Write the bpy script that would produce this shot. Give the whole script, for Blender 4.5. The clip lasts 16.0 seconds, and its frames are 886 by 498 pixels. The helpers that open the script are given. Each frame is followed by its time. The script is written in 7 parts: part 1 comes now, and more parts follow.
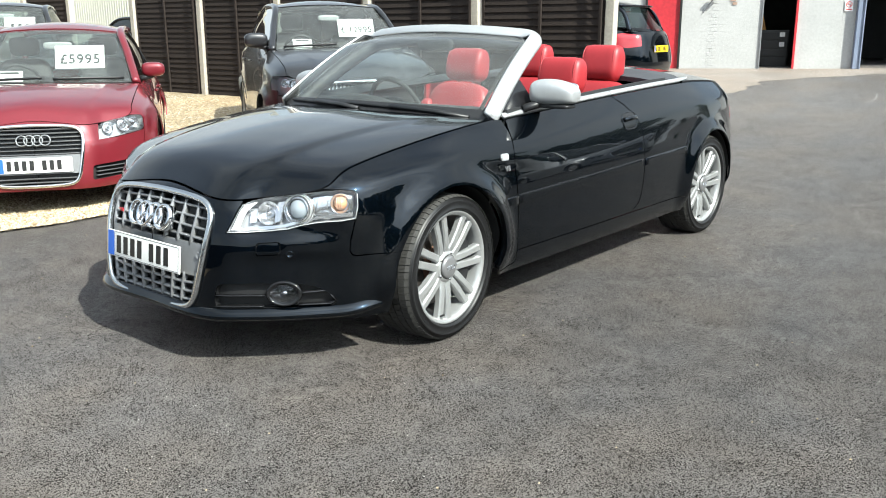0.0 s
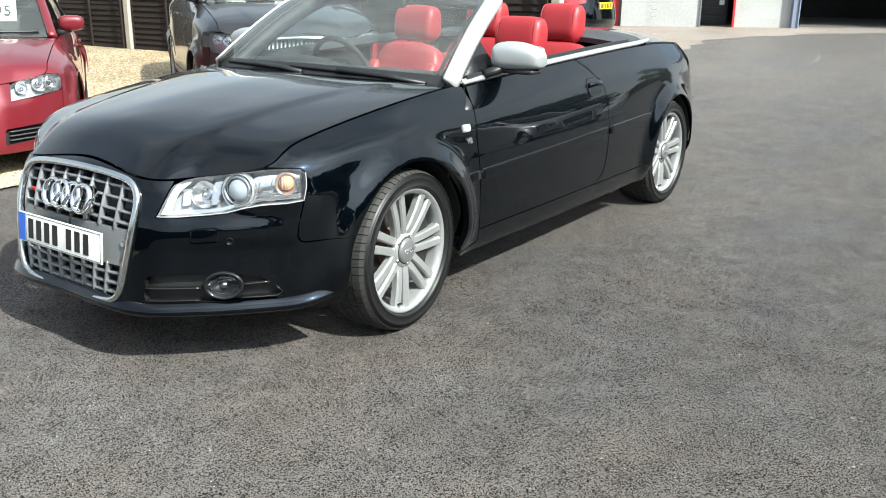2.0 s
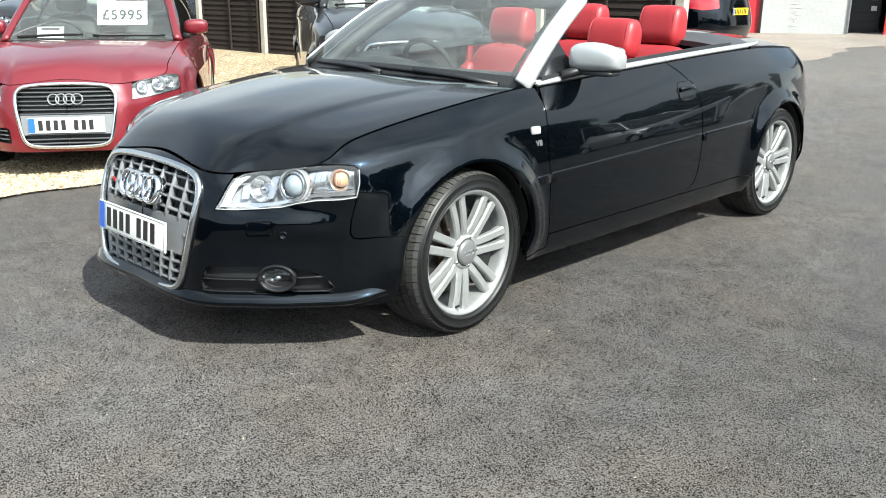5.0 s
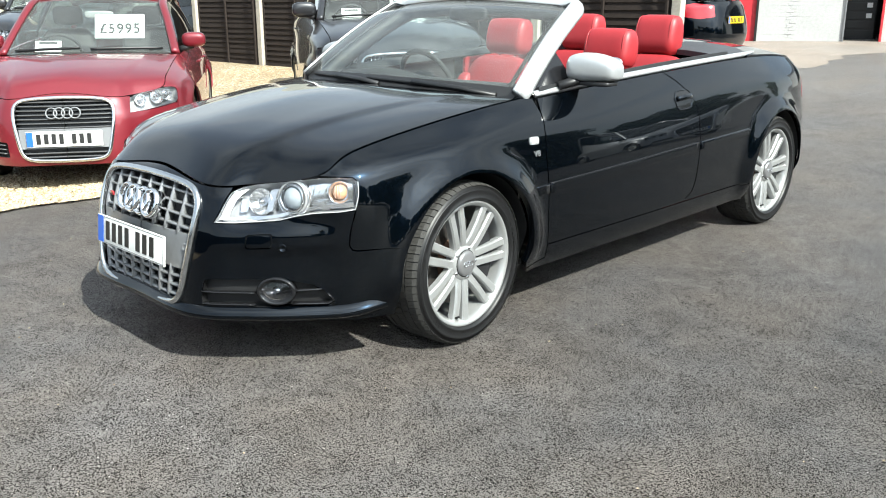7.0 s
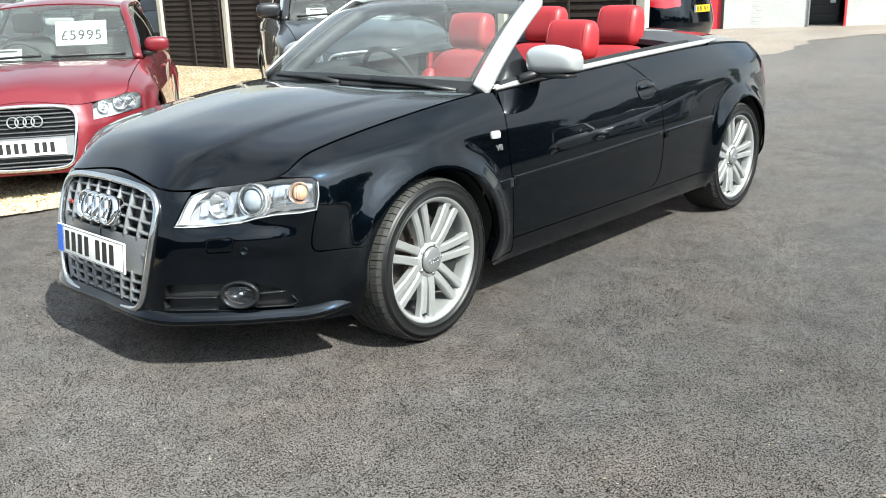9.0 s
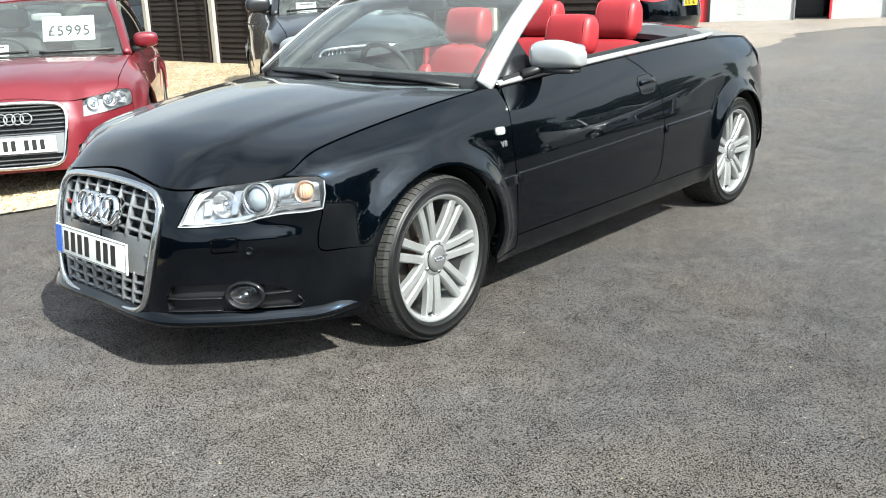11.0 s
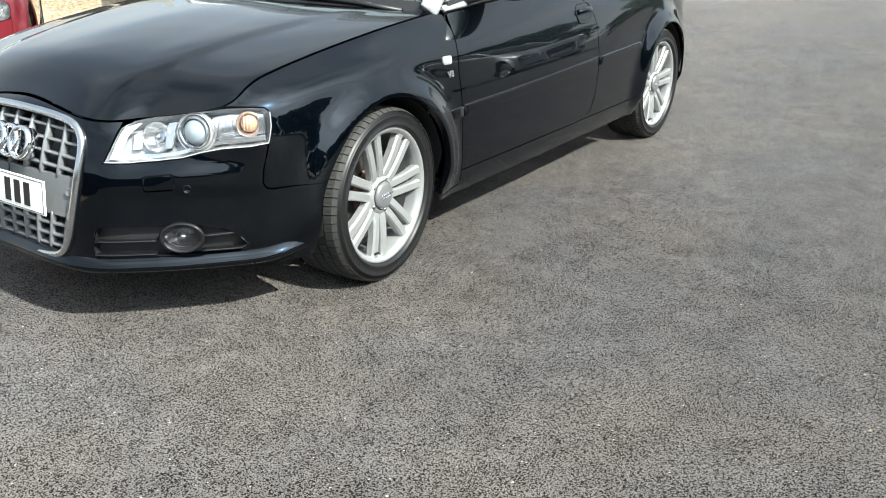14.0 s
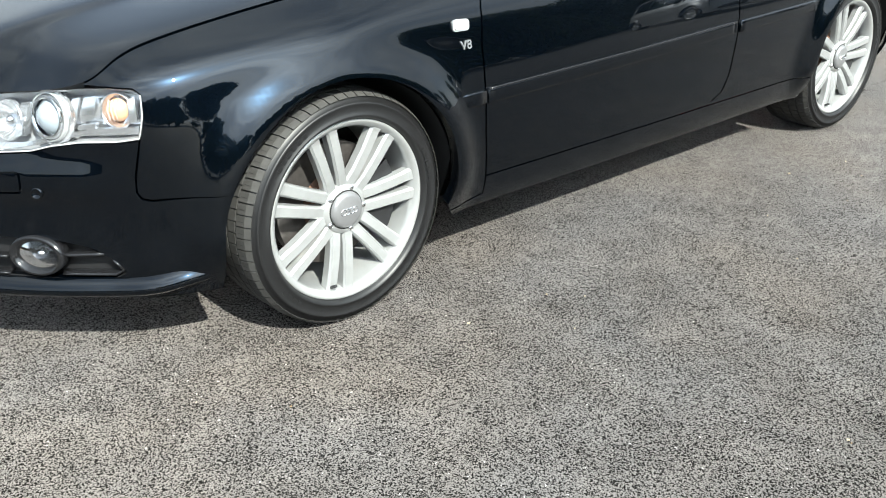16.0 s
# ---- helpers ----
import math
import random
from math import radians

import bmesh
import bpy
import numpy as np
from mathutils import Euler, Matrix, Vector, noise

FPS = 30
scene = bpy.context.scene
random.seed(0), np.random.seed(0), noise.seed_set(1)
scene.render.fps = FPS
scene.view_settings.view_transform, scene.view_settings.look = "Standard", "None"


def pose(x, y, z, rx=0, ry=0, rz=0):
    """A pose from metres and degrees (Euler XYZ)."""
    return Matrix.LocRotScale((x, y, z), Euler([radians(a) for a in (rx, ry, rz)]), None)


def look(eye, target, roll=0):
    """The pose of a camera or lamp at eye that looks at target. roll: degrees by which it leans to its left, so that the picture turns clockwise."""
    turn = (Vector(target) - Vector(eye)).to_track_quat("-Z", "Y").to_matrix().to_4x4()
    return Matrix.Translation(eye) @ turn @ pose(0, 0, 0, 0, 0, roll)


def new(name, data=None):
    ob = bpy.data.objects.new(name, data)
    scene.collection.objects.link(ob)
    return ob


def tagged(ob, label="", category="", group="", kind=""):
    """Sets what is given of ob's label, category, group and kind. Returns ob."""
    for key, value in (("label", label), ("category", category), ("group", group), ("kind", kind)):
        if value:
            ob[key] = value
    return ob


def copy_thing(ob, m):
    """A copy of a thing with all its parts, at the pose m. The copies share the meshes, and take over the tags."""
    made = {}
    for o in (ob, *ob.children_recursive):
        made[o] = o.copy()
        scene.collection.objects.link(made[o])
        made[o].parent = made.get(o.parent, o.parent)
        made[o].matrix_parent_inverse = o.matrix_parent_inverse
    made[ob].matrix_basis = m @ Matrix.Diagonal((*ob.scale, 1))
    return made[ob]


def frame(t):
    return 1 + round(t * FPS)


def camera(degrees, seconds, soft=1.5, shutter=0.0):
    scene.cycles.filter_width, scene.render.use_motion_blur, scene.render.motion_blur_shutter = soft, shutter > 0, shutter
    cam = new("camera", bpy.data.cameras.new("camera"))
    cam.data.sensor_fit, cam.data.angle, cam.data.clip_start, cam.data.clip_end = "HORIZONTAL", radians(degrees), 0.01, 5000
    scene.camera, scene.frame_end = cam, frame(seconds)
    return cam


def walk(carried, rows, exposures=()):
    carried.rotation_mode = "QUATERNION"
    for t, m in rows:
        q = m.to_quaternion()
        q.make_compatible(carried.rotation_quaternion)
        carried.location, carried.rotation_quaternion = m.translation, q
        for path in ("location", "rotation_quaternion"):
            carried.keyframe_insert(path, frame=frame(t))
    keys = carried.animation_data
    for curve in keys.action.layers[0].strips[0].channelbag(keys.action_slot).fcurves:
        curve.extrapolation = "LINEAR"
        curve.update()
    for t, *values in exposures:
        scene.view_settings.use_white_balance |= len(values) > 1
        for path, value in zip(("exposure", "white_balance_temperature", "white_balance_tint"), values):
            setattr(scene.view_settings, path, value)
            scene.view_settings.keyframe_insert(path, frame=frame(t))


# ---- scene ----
cam = camera(53.9, 16.0, 1.0)
PATH = [
    (0, (3.157, -2.814, 1.323), (1.918, -1.323, 0.831), -0.2),
    (0.5, (3.156, -2.809, 1.324), (1.921, -1.321, 0.815), -0.2),
    (1, (3.138, -2.777, 1.311), (1.925, -1.28, 0.776), -0.2),
    (1.5, (3.023, -2.683, 1.297), (1.874, -1.151, 0.722), 0.1),
    (2, (2.863, -2.587, 1.334), (1.756, -1.028, 0.746), 0.6),
    (2.5, (2.855, -2.5, 1.326), (1.69, -0.988, 0.731), 0.8),
    (3, (2.984, -2.412, 1.295), (1.674, -1.021, 0.705), 0.6),
    (3.5, (3.042, -2.381, 1.295), (1.67, -1.052, 0.7), 0.0),
    (4, (3.045, -2.383, 1.3), (1.685, -1.041, 0.71), 0.1),
    (4.5, (3.048, -2.377, 1.301), (1.695, -1.024, 0.72), 0.3),
    (5, (3.053, -2.373, 1.302), (1.71, -1.006, 0.728), 0.3),
    (5.2, (3.047, -2.362, 1.301), (1.709, -0.991, 0.727), 0.2),
    (7.5, (3.05, -2.375, 1.308), (1.702, -1.004, 0.76), -0.3),
    (8, (3.055, -2.366, 1.306), (1.707, -0.994, 0.756), -0.6),
    (8.5, (3.057, -2.35, 1.305), (1.73, -0.961, 0.749), -1.1),
    (9, (3.082, -2.327, 1.302), (1.773, -0.922, 0.742), -1.8),
    (9.5, (3.101, -2.324, 1.304), (1.804, -0.908, 0.745), -2.2),
    (10, (3.099, -2.33, 1.3), (1.806, -0.912, 0.738), -2.2),
    (10.2, (3.091, -2.337, 1.302), (1.799, -0.919, 0.735), -2.1),
    (12.3, (2.792, -2.431, 1.313), (1.609, -0.935, 0.711), -0.4),
    (12.5, (2.771, -2.457, 1.314), (1.626, -0.932, 0.709), 0.1),
    (13, (2.754, -2.473, 1.31), (1.672, -0.915, 0.676), 0.8),
    (13.5, (2.729, -2.467, 1.307), (1.675, -0.908, 0.629), 0.8),
    (14, (2.703, -2.375, 1.302), (1.668, -0.83, 0.566), 0.6),
    (14.5, (2.703, -2.107, 1.281), (1.656, -0.597, 0.491), -0.2),
    (14.7, (2.702, -1.994, 1.309), (1.660, -0.501, 0.481), 0.2),
    (15, (2.708, -1.808, 1.261), (1.629, -0.348, 0.42), -0.4),
    (15.2, (2.686, -1.666, 1.211), (1.566, -0.235, 0.376), -0.8),
    (15.5, (2.636, -1.478, 1.272), (1.492, -0.083, 0.408), 0.3),
    (15.7, (2.613, -1.362, 1.281), (1.403, -0.031, 0.407), 0.5),
    (16, (2.633, -1.182, 1.231), (1.263, -0.014, 0.361), -0.0),
]
walk(cam, [(t, look(e, g, r)) for t, e, g, r in PATH], exposures=[(0, 0.86, 6280, 2), (5, 0.96, 6280, 2), (10, 1.0, 6280, 2), (13, 1.03, 6280, 2), (14.5, 1.12, 6280, 2), (16, 1.40, 6280, 2)])

# ---- world, sun, exposure ----
world = bpy.data.worlds.new("sky")
scene.world = world
world.use_nodes = True
SUN_EL, SUN_WAY = radians(43), Vector((1.05, -0.2, 1.0)).normalized()
sky = world.node_tree.nodes.new("ShaderNodeTexSky")
sky.sky_type, sky.sun_disc = "NISHITA", False
sky.sun_elevation, sky.sun_rotation = SUN_EL, math.atan2(SUN_WAY.x, SUN_WAY.y)
sky.air_density, sky.dust_density = 1.0, 0.6
background = world.node_tree.nodes["Background"]
background.inputs["Strength"].default_value = 0.086
# broken white cloud over the whole sky
wn, wl = world.node_tree.nodes, world.node_tree.links.new
way, cloud, edge_, mixc = wn.new("ShaderNodeTexCoord"), wn.new("ShaderNodeTexNoise"), wn.new("ShaderNodeMapRange"), wn.new("ShaderNodeMix")
stretch = wn.new("ShaderNodeMapping")
stretch.inputs["Scale"].default_value, stretch.inputs["Location"].default_value = (1.0, 1.0, 2.6), (3.1, 1.7, 0.4)
wl(way.outputs["Generated"], stretch.inputs["Vector"])
wl(stretch.outputs[0], cloud.inputs["Vector"])
cloud.inputs["Scale"].default_value, cloud.inputs["Detail"].default_value, cloud.inputs["Roughness"].default_value = 1.8, 7, 0.55
edge_.inputs[1].default_value, edge_.inputs[2].default_value, edge_.inputs[3].default_value, edge_.inputs[4].default_value = 0.36, 0.64, 0.34, 0.98
wl(cloud.outputs[0], edge_.inputs[0])
mixc.data_type = "RGBA"
wl(edge_.outputs[0], mixc.inputs[0])
wl(sky.outputs[0], mixc.inputs[6])
# thin cloud is brighter round the sun
aim, glow, lit, tone = wn.new("ShaderNodeVectorMath"), wn.new("ShaderNodeMath"), wn.new("ShaderNodeMapRange"), wn.new("ShaderNodeMix")
aim.operation, aim.inputs[1].default_value = "DOT_PRODUCT", SUN_WAY
wl(way.outputs["Generated"], aim.inputs[0])
glow.operation, glow.inputs[1].default_value, glow.use_clamp = "POWER", 5.0, True
clamped = wn.new("ShaderNodeMath")
clamped.operation, clamped.inputs[1].default_value = "MAXIMUM", 0.0
wl(aim.outputs["Value"], clamped.inputs[0])
wl(clamped.outputs[0], glow.inputs[0])
lit.inputs[3].default_value, lit.inputs[4].default_value = 0.66, 4.0
wl(glow.outputs[0], lit.inputs[0])
tone.data_type, tone.blend_type = "RGBA", "MULTIPLY"
tone.inputs[0].default_value, tone.inputs[6].default_value = 1.0, (9.6, 10.1, 10.8, 1)
wl(lit.outputs[0], tone.inputs[7])
wl(tone.outputs[2], mixc.inputs[7])
wl(mixc.outputs[2], background.inputs["Color"])
sun = new("sun", bpy.data.lights.new("sun", "SUN"))
sun.data.energy, sun.data.angle, sun.data.color = 5.6, radians(0.5), (1.0, 0.955, 0.87)
sun.matrix_world = look((30, -6, 30), (0, 0, 0))
sun.rotation_euler = (-SUN_WAY).to_track_quat("-Z", "Y").to_euler()


# ---- materials ----
def material(name, colour, rough=0.5, metal=0.0, coat=0.0, vary=0.12, grain=40.0, bump=0.0, bump_scale=120.0, spec=0.5):
    """A principled material with uneven colour at two scales, uneven gloss and fine relief."""
    m = bpy.data.materials.new(name)
    m.use_nodes = True
    t = m.node_tree
    n, link = t.nodes, t.links.new
    b = n["Principled BSDF"]
    co = n.new("ShaderNodeTexCoord")
    big, fine = n.new("ShaderNodeTexNoise"), n.new("ShaderNodeTexNoise")
    big.inputs["Scale"].default_value, fine.inputs["Scale"].default_value = grain / 12, grain
    big.inputs["Detail"].default_value, fine.inputs["Detail"].default_value = 4, 6
    for x in (big, fine):
        link(co.outputs["Object"], x.inputs["Vector"])
    add = n.new("ShaderNodeMath")
    add.operation = "ADD"
    link(big.outputs[0], add.inputs[0])
    link(fine.outputs[0], add.inputs[1])
    ramp = n.new("ShaderNodeMapRange")
    ramp.inputs[1].default_value, ramp.inputs[2].default_value = 0.6, 1.4
    ramp.inputs[3].default_value, ramp.inputs[4].default_value = 1 - vary, 1 + vary
    link(add.outputs[0], ramp.inputs[0])
    mul = n.new("ShaderNodeMix")
    mul.data_type, mul.blend_type = "RGBA", "MULTIPLY"
    mul.inputs[0].default_value = 1.0
    mul.inputs[6].default_value = (*colour, 1)
    link(ramp.outputs[0], mul.inputs[7])
    link(mul.outputs[2], b.inputs["Base Color"])
    b.inputs["Roughness"].default_value, b.inputs["Metallic"].default_value = rough, metal
    b.inputs["Specular IOR Level"].default_value = spec
    if coat:
        b.inputs["Coat Weight"].default_value, b.inputs["Coat Roughness"].default_value = coat, 0.015
        b.inputs["Coat IOR"].default_value = 1.44
    if bump:
        bn, bm_ = n.new("ShaderNodeTexNoise"), n.new("ShaderNodeBump")
        bn.inputs["Scale"].default_value, bn.inputs["Detail"].default_value = bump_scale, 4
        bm_.inputs["Strength"].default_value, bm_.inputs["Distance"].default_value = 1.0, bump
        link(co.outputs["Object"], bn.inputs["Vector"])
        link(bn.outputs[0], bm_.inputs["Height"])
        link(bm_.outputs[0], b.inputs["Normal"])
    return m


def glass(name, tint=(0.8, 0.88, 0.86), gloss=1.5, painted_sheen=0.0):
    """A thin pane: clear with a tint, and a mirror at grazing angles."""
    m = bpy.data.materials.new(name)
    m.use_nodes = True
    n, link = m.node_tree.nodes, m.node_tree.links.new
    n.remove(n["Principled BSDF"])
    clear, shine, mix, fres = (n.new("ShaderNodeBsdfTransparent"), n.new("ShaderNodeBsdfGlossy"),
                               n.new("ShaderNodeMixShader"), n.new("ShaderNodeFresnel"))
    clear.inputs[0].default_value = (*tint, 1)
    shine.inputs["Roughness"].default_value = 0.0
    fres.inputs[0].default_value = gloss
    link(fres.outputs[0], mix.inputs[0])
    link(clear.outputs[0], mix.inputs[1])
    link(shine.outputs[0], mix.inputs[2])
    link(mix.outputs[0], n["Material Output"].inputs[0])
    if painted_sheen:
        # an uneven pale veil paints in the hazy sky reflection on the pane
        sky_veil, over, spots, amount = (n.new("ShaderNodeBsdfDiffuse"), n.new("ShaderNodeMixShader"), n.new("ShaderNodeTexNoise"), n.new("ShaderNodeMapRange"))
        sky_veil.inputs[0].default_value = (0.62, 0.64, 0.62, 1)
        spots.inputs["Scale"].default_value, spots.inputs["Detail"].default_value = 9, 8
        amount.inputs[1].default_value, amount.inputs[2].default_value, amount.inputs[3].default_value, amount.inputs[4].default_value = 0.3, 0.75, painted_sheen * 0.7, painted_sheen * 1.4
        link(spots.outputs[0], amount.inputs[0])
        link(amount.outputs[0], over.inputs[0])
        link(mix.outputs[0], over.inputs[1])
        link(sky_veil.outputs[0], over.inputs[2])
        link(over.outputs[0], n["Material Output"].inputs[0])
    return m


BLACK_PAINT = material("black paint", (0.0018, 0.0037, 0.0068), 0.26, 0.8, 1.0, 0.1, 30, spec=0.0)
RED_PAINT = material("red paint", (0.165, 0.010, 0.018), 0.4, 0.35, 1.0, 0.06, 30)
GREY_PAINT = material("dark grey paint", (0.014, 0.014, 0.016), 0.35, 0.2, 1.0, 0.06, 30)
SILVER_PAINT = material("silver paint", (0.35, 0.36, 0.38), 0.35, 0.6, 1.0, 0.06, 30)
BLACK_PLASTIC = material("black plastic", (0.012, 0.012, 0.013), 0.45, 0, 0, 0.15, 60, 0.0002, 400)
GLOSS_BLACK = material("gloss black plastic", (0.008, 0.008, 0.009), 0.12, 0, 0, 0.1, 60)
LINER = material("wheel arch liner", (0.006, 0.006, 0.006), 0.8, 0, 0, 0.3, 40)
RUBBER = material("tyre rubber", (0.008, 0.008, 0.0085), 0.44, 0, 0, 0.3, 50, 0.00012, 300, spec=0.4)
TREAD = material("tyre tread", (0.032, 0.031, 0.029), 0.8, 0, 0, 0.3, 60, 0.0004, 300)
CHROME = material("chrome", (0.82, 0.82, 0.83), 0.09, 1.0, 0, 0.04, 30)
SATIN = material("satin aluminium", (0.47, 0.48, 0.49), 0.33, 0.55, 0, 0.05, 50)
ALLOY = material("alloy wheel lacquer", (0.345, 0.35, 0.35), 0.34, 0.5, 0.4, 0.06, 40)
BRAKE = material("brake disc", (0.10, 0.09, 0.085), 0.45, 0.8, 0, 0.25, 60)
RUST = material("brake hub rust", (0.115, 0.062, 0.04), 0.85, 0, 0, 0.4, 60)
RED_LEATHER = material("red leather", (0.31, 0.022, 0.028), 0.45, 0, 0, 0.1, 25, 0.0005, 260)
DARK_TRIM = material("dark cabin trim", (0.018, 0.019, 0.021), 0.6, 0, 0, 0.15, 50, 0.0003, 400)
CLOTH = material("charcoal cover cloth", (0.042, 0.045, 0.052), 0.85, 0, 0, 0.2, 60, 0.0004, 500)
PLATE_WHITE = material("plate white", (0.78, 0.78, 0.76), 0.4, 0, 0, 0.03, 30)
PLATE_YELLOW = material("plate yellow", (0.75, 0.5, 0.01), 0.4, 0, 0, 0.03, 30)
PLATE_BLUE = material("plate blue", (0.02, 0.11, 0.5), 0.4, 0, 0, 0.03, 30)
INK = material("black ink", (0.01, 0.01, 0.01), 0.5)
PAPER = material("white paper", (0.8, 0.8, 0.8), 0.6, 0, 0, 0.02, 30)
AMBER = material("amber plastic", (0.66, 0.36, 0.21), 0.2, 0, 0.5, 0.1, 60)
TAIL_RED = material("red lamp plastic", (0.27, 0.006, 0.012), 0.15, 0, 1.0, 0.1, 60)
REFLECTOR = material("lamp reflector", (0.80, 0.81, 0.83), 0.16, 0.92, 0, 0.05, 60)
LAMP_WHITE = material("bright lamp housing", (0.38, 0.39, 0.41), 0.25, 0.4, 0, 0.1, 60)
LAMP_GREY = material("lamp housing", (0.42, 0.43, 0.44), 0.3, 0.2, 0, 0.1, 60)
WINDSCREEN = glass("windscreen glass", (0.76, 0.86, 0.83), 1.75, 0.06)
LAMP_GLASS = glass("lamp glass", (0.95, 0.96, 0.97))
TINTED = glass("tinted glass", (0.30, 0.36, 0.36))


# ---- mesh helpers ----
def part(name, mesh, mat, parent=None, label=""):
    """Link a mesh as one object under a thing or a part."""
    ob = new(name, mesh)
    if mat:
        mesh.materials.append(mat)
    ob.parent = parent
    if label:
        ob["label"] = label
    return ob


def thing(name, label, category, m=None, group=""):
    ob = new(name)
    ob.empty_display_size = 0.1
    if m is not None:
        ob.matrix_world = m
    return tagged(ob, label, category, group)


def mesh_of(name, verts, faces, smooth=True):
    me = bpy.data.meshes.new(name)
    me.from_pydata([tuple(map(float, v)) for v in verts], [], [tuple(map(int, f)) for f in faces])
    if smooth:
        me.shade_smooth()
    me.update()
    return me


class Sheet(tuple):
    """A piece of mesh, vertices and faces, that knows its surface's own normals."""
    normals = None


def joined(name, pieces, smooth=True):
    verts, faces, normals = [], [], []
    for piece in pieces:
        v, f = piece
        k = len(verts)
        verts += [tuple(p) for p in v]
        faces += [tuple(i + k for i in g) for g in f]
        if isinstance(piece, Sheet):
            normals += piece.normals
    me = mesh_of(name, verts, faces, smooth)
    if len(normals) == len(verts):
        me.normals_split_custom_set_from_vertices(normals)
    return me


def flipped(piece):
    """The mirror image in the plane x = 0."""
    v, f = piece
    out = [(-p[0], p[1], p[2]) for p in v], [tuple(reversed(g)) for g in f]
    if isinstance(piece, Sheet):
        out = Sheet(out)
        out.normals = [(-n[0], n[1], n[2]) for n in piece.normals]
    return out


def moved(piece, m):
    return [tuple(m @ Vector(p)) for p in piece[0]], piece[1]


def lattice(fn, nu, nv, close_u=False):
    """A sheet of nu x nv quads: fn(u, v), both 0 to 1."""
    verts = [tuple(fn(i / nu, j / nv)) for i in range(nu + (0 if close_u else 1)) for j in range(nv + 1)]
    rows = nu if close_u else nu + 1
    faces = []
    for i in range(nu):
        for j in range(nv):
            a, b = i * (nv + 1) + j, ((i + 1) % rows) * (nv + 1) + j
            faces.append((a, b, b + 1, a + 1))
    return verts, faces


def solid(piece, thick):
    """Give a sheet thickness against its normals, with closed edges."""
    v, f = piece
    P = np.array(v, float)
    N = np.zeros_like(P)
    for g in f:
        n = np.cross(P[g[1]] - P[g[0]], P[g[2]] - P[g[0]])
        for i in g:
            N[i] += n
    N /= np.maximum(np.linalg.norm(N, axis=1), 1e-12)[:, None]
    k = len(v)
    edges = {}
    for g in f:
        for a, b in zip(g, g[1:] + g[:1]):
            edges[(a, b)] = edges.get((a, b), 0) + 1
    faces = list(f) + [tuple(i + k for i in reversed(g)) for g in f]
    rim = [(a, b) for a, b in edges if (b, a) not in edges]
    verts = [tuple(p) for p in P] + [tuple(p) for p in P - N * thick]
    for a, b in rim:
        n = len(verts)
        verts += [verts[a], verts[b], verts[b + k], verts[a + k]]
        faces.append((n, n + 3, n + 2, n + 1))
    return verts, faces


def sweep(path, profile, ups=None, closed=False, caps=True):
    """Carry a profile [(side, up)] along a path of points. ups: an up direction for each point, or one for all."""
    P = [Vector(p) for p in path]
    n, k = len(P), len(profile)
    verts, faces = [], []
    for i, p in enumerate(P):
        a, b = (P[(i - 1) % n], P[(i + 1) % n]) if closed else (P[max(i - 1, 0)], P[min(i + 1, n - 1)])
        t = (b - a).normalized()
        u = Vector(ups[i] if isinstance(ups, list) else (ups or (0, 0, 1)))
        side = t.cross(u).normalized()
        up = side.cross(t).normalized()
        verts += [tuple(p + side * x + up * y) for x, y in profile]
    for i in range(n if closed else n - 1):
        for j in range(k):
            a, b, c, d = i * k + j, i * k + (j + 1) % k, ((i + 1) % n) * k + (j + 1) % k, ((i + 1) % n) * k + j
            faces.append((a, d, c, b))
    if caps and not closed:
        faces += [tuple(range(k)), tuple(reversed(range((n - 1) * k, n * k)))]
    return verts, faces


def ring(rx, ry=None, n=10, power=2.0):
    """A round or squarish closed profile."""
    ry = ry or rx
    out = []
    for i in range(n):
        c, s = math.cos(2 * math.pi * i / n), math.sin(2 * math.pi * i / n)
        out.append((rx * math.copysign(abs(c) ** (2 / power), c), ry * math.copysign(abs(s) ** (2 / power), s)))
    return out


def lathe(profile, n=64):
    """Turn a profile of (radius, x) about the x axis."""
    k = len(profile)
    verts = [(x, r * math.sin(2 * math.pi * i / n), r * math.cos(2 * math.pi * i / n)) for i in range(n) for r, x in profile]
    faces = [(i * k + j, i * k + j + 1, ((i + 1) % n) * k + j + 1, ((i + 1) % n) * k + j) for i in range(n) for j in range(k - 1)]
    return verts, faces


def block(cx, cy, cz, sx, sy, sz, soft=0.0):
    """A box with chamfered edges."""
    bm = bmesh.new()
    bmesh.ops.create_cube(bm, size=1.0)
    bmesh.ops.scale(bm, vec=(sx, sy, sz), verts=bm.verts)
    if soft:
        bmesh.ops.bevel(bm, geom=bm.edges[:], offset=soft, segments=2, profile=0.6, affect="EDGES")
    bmesh.ops.translate(bm, vec=(cx, cy, cz), verts=bm.verts)
    out = [tuple(v.co) for v in bm.verts], [tuple(v.index for v in f.verts) for f in bm.faces]
    bm.free()
    return out


def cushion(cx, cy, cz, sx, sy, sz, power=4.0, nu=28, nv=18, tilt=0.0):
    """A padded block: a superellipsoid of full sizes sx, sy, sz, leaned about x by tilt degrees."""
    def f(a, p):
        return math.copysign(abs(a) ** (2 / p), a)
    m = pose(cx, cy, cz, tilt)

    def fn(u, v):
        th, ph = 2 * math.pi * u, math.pi * (v - 0.5)
        return m @ Vector((sx / 2 * f(math.cos(ph), power) * f(math.cos(th), power),
                           sy / 2 * f(math.cos(ph), power) * f(math.sin(th), power), sz / 2 * f(math.sin(ph), power)))
    return lattice(fn, nu, nv, close_u=True)


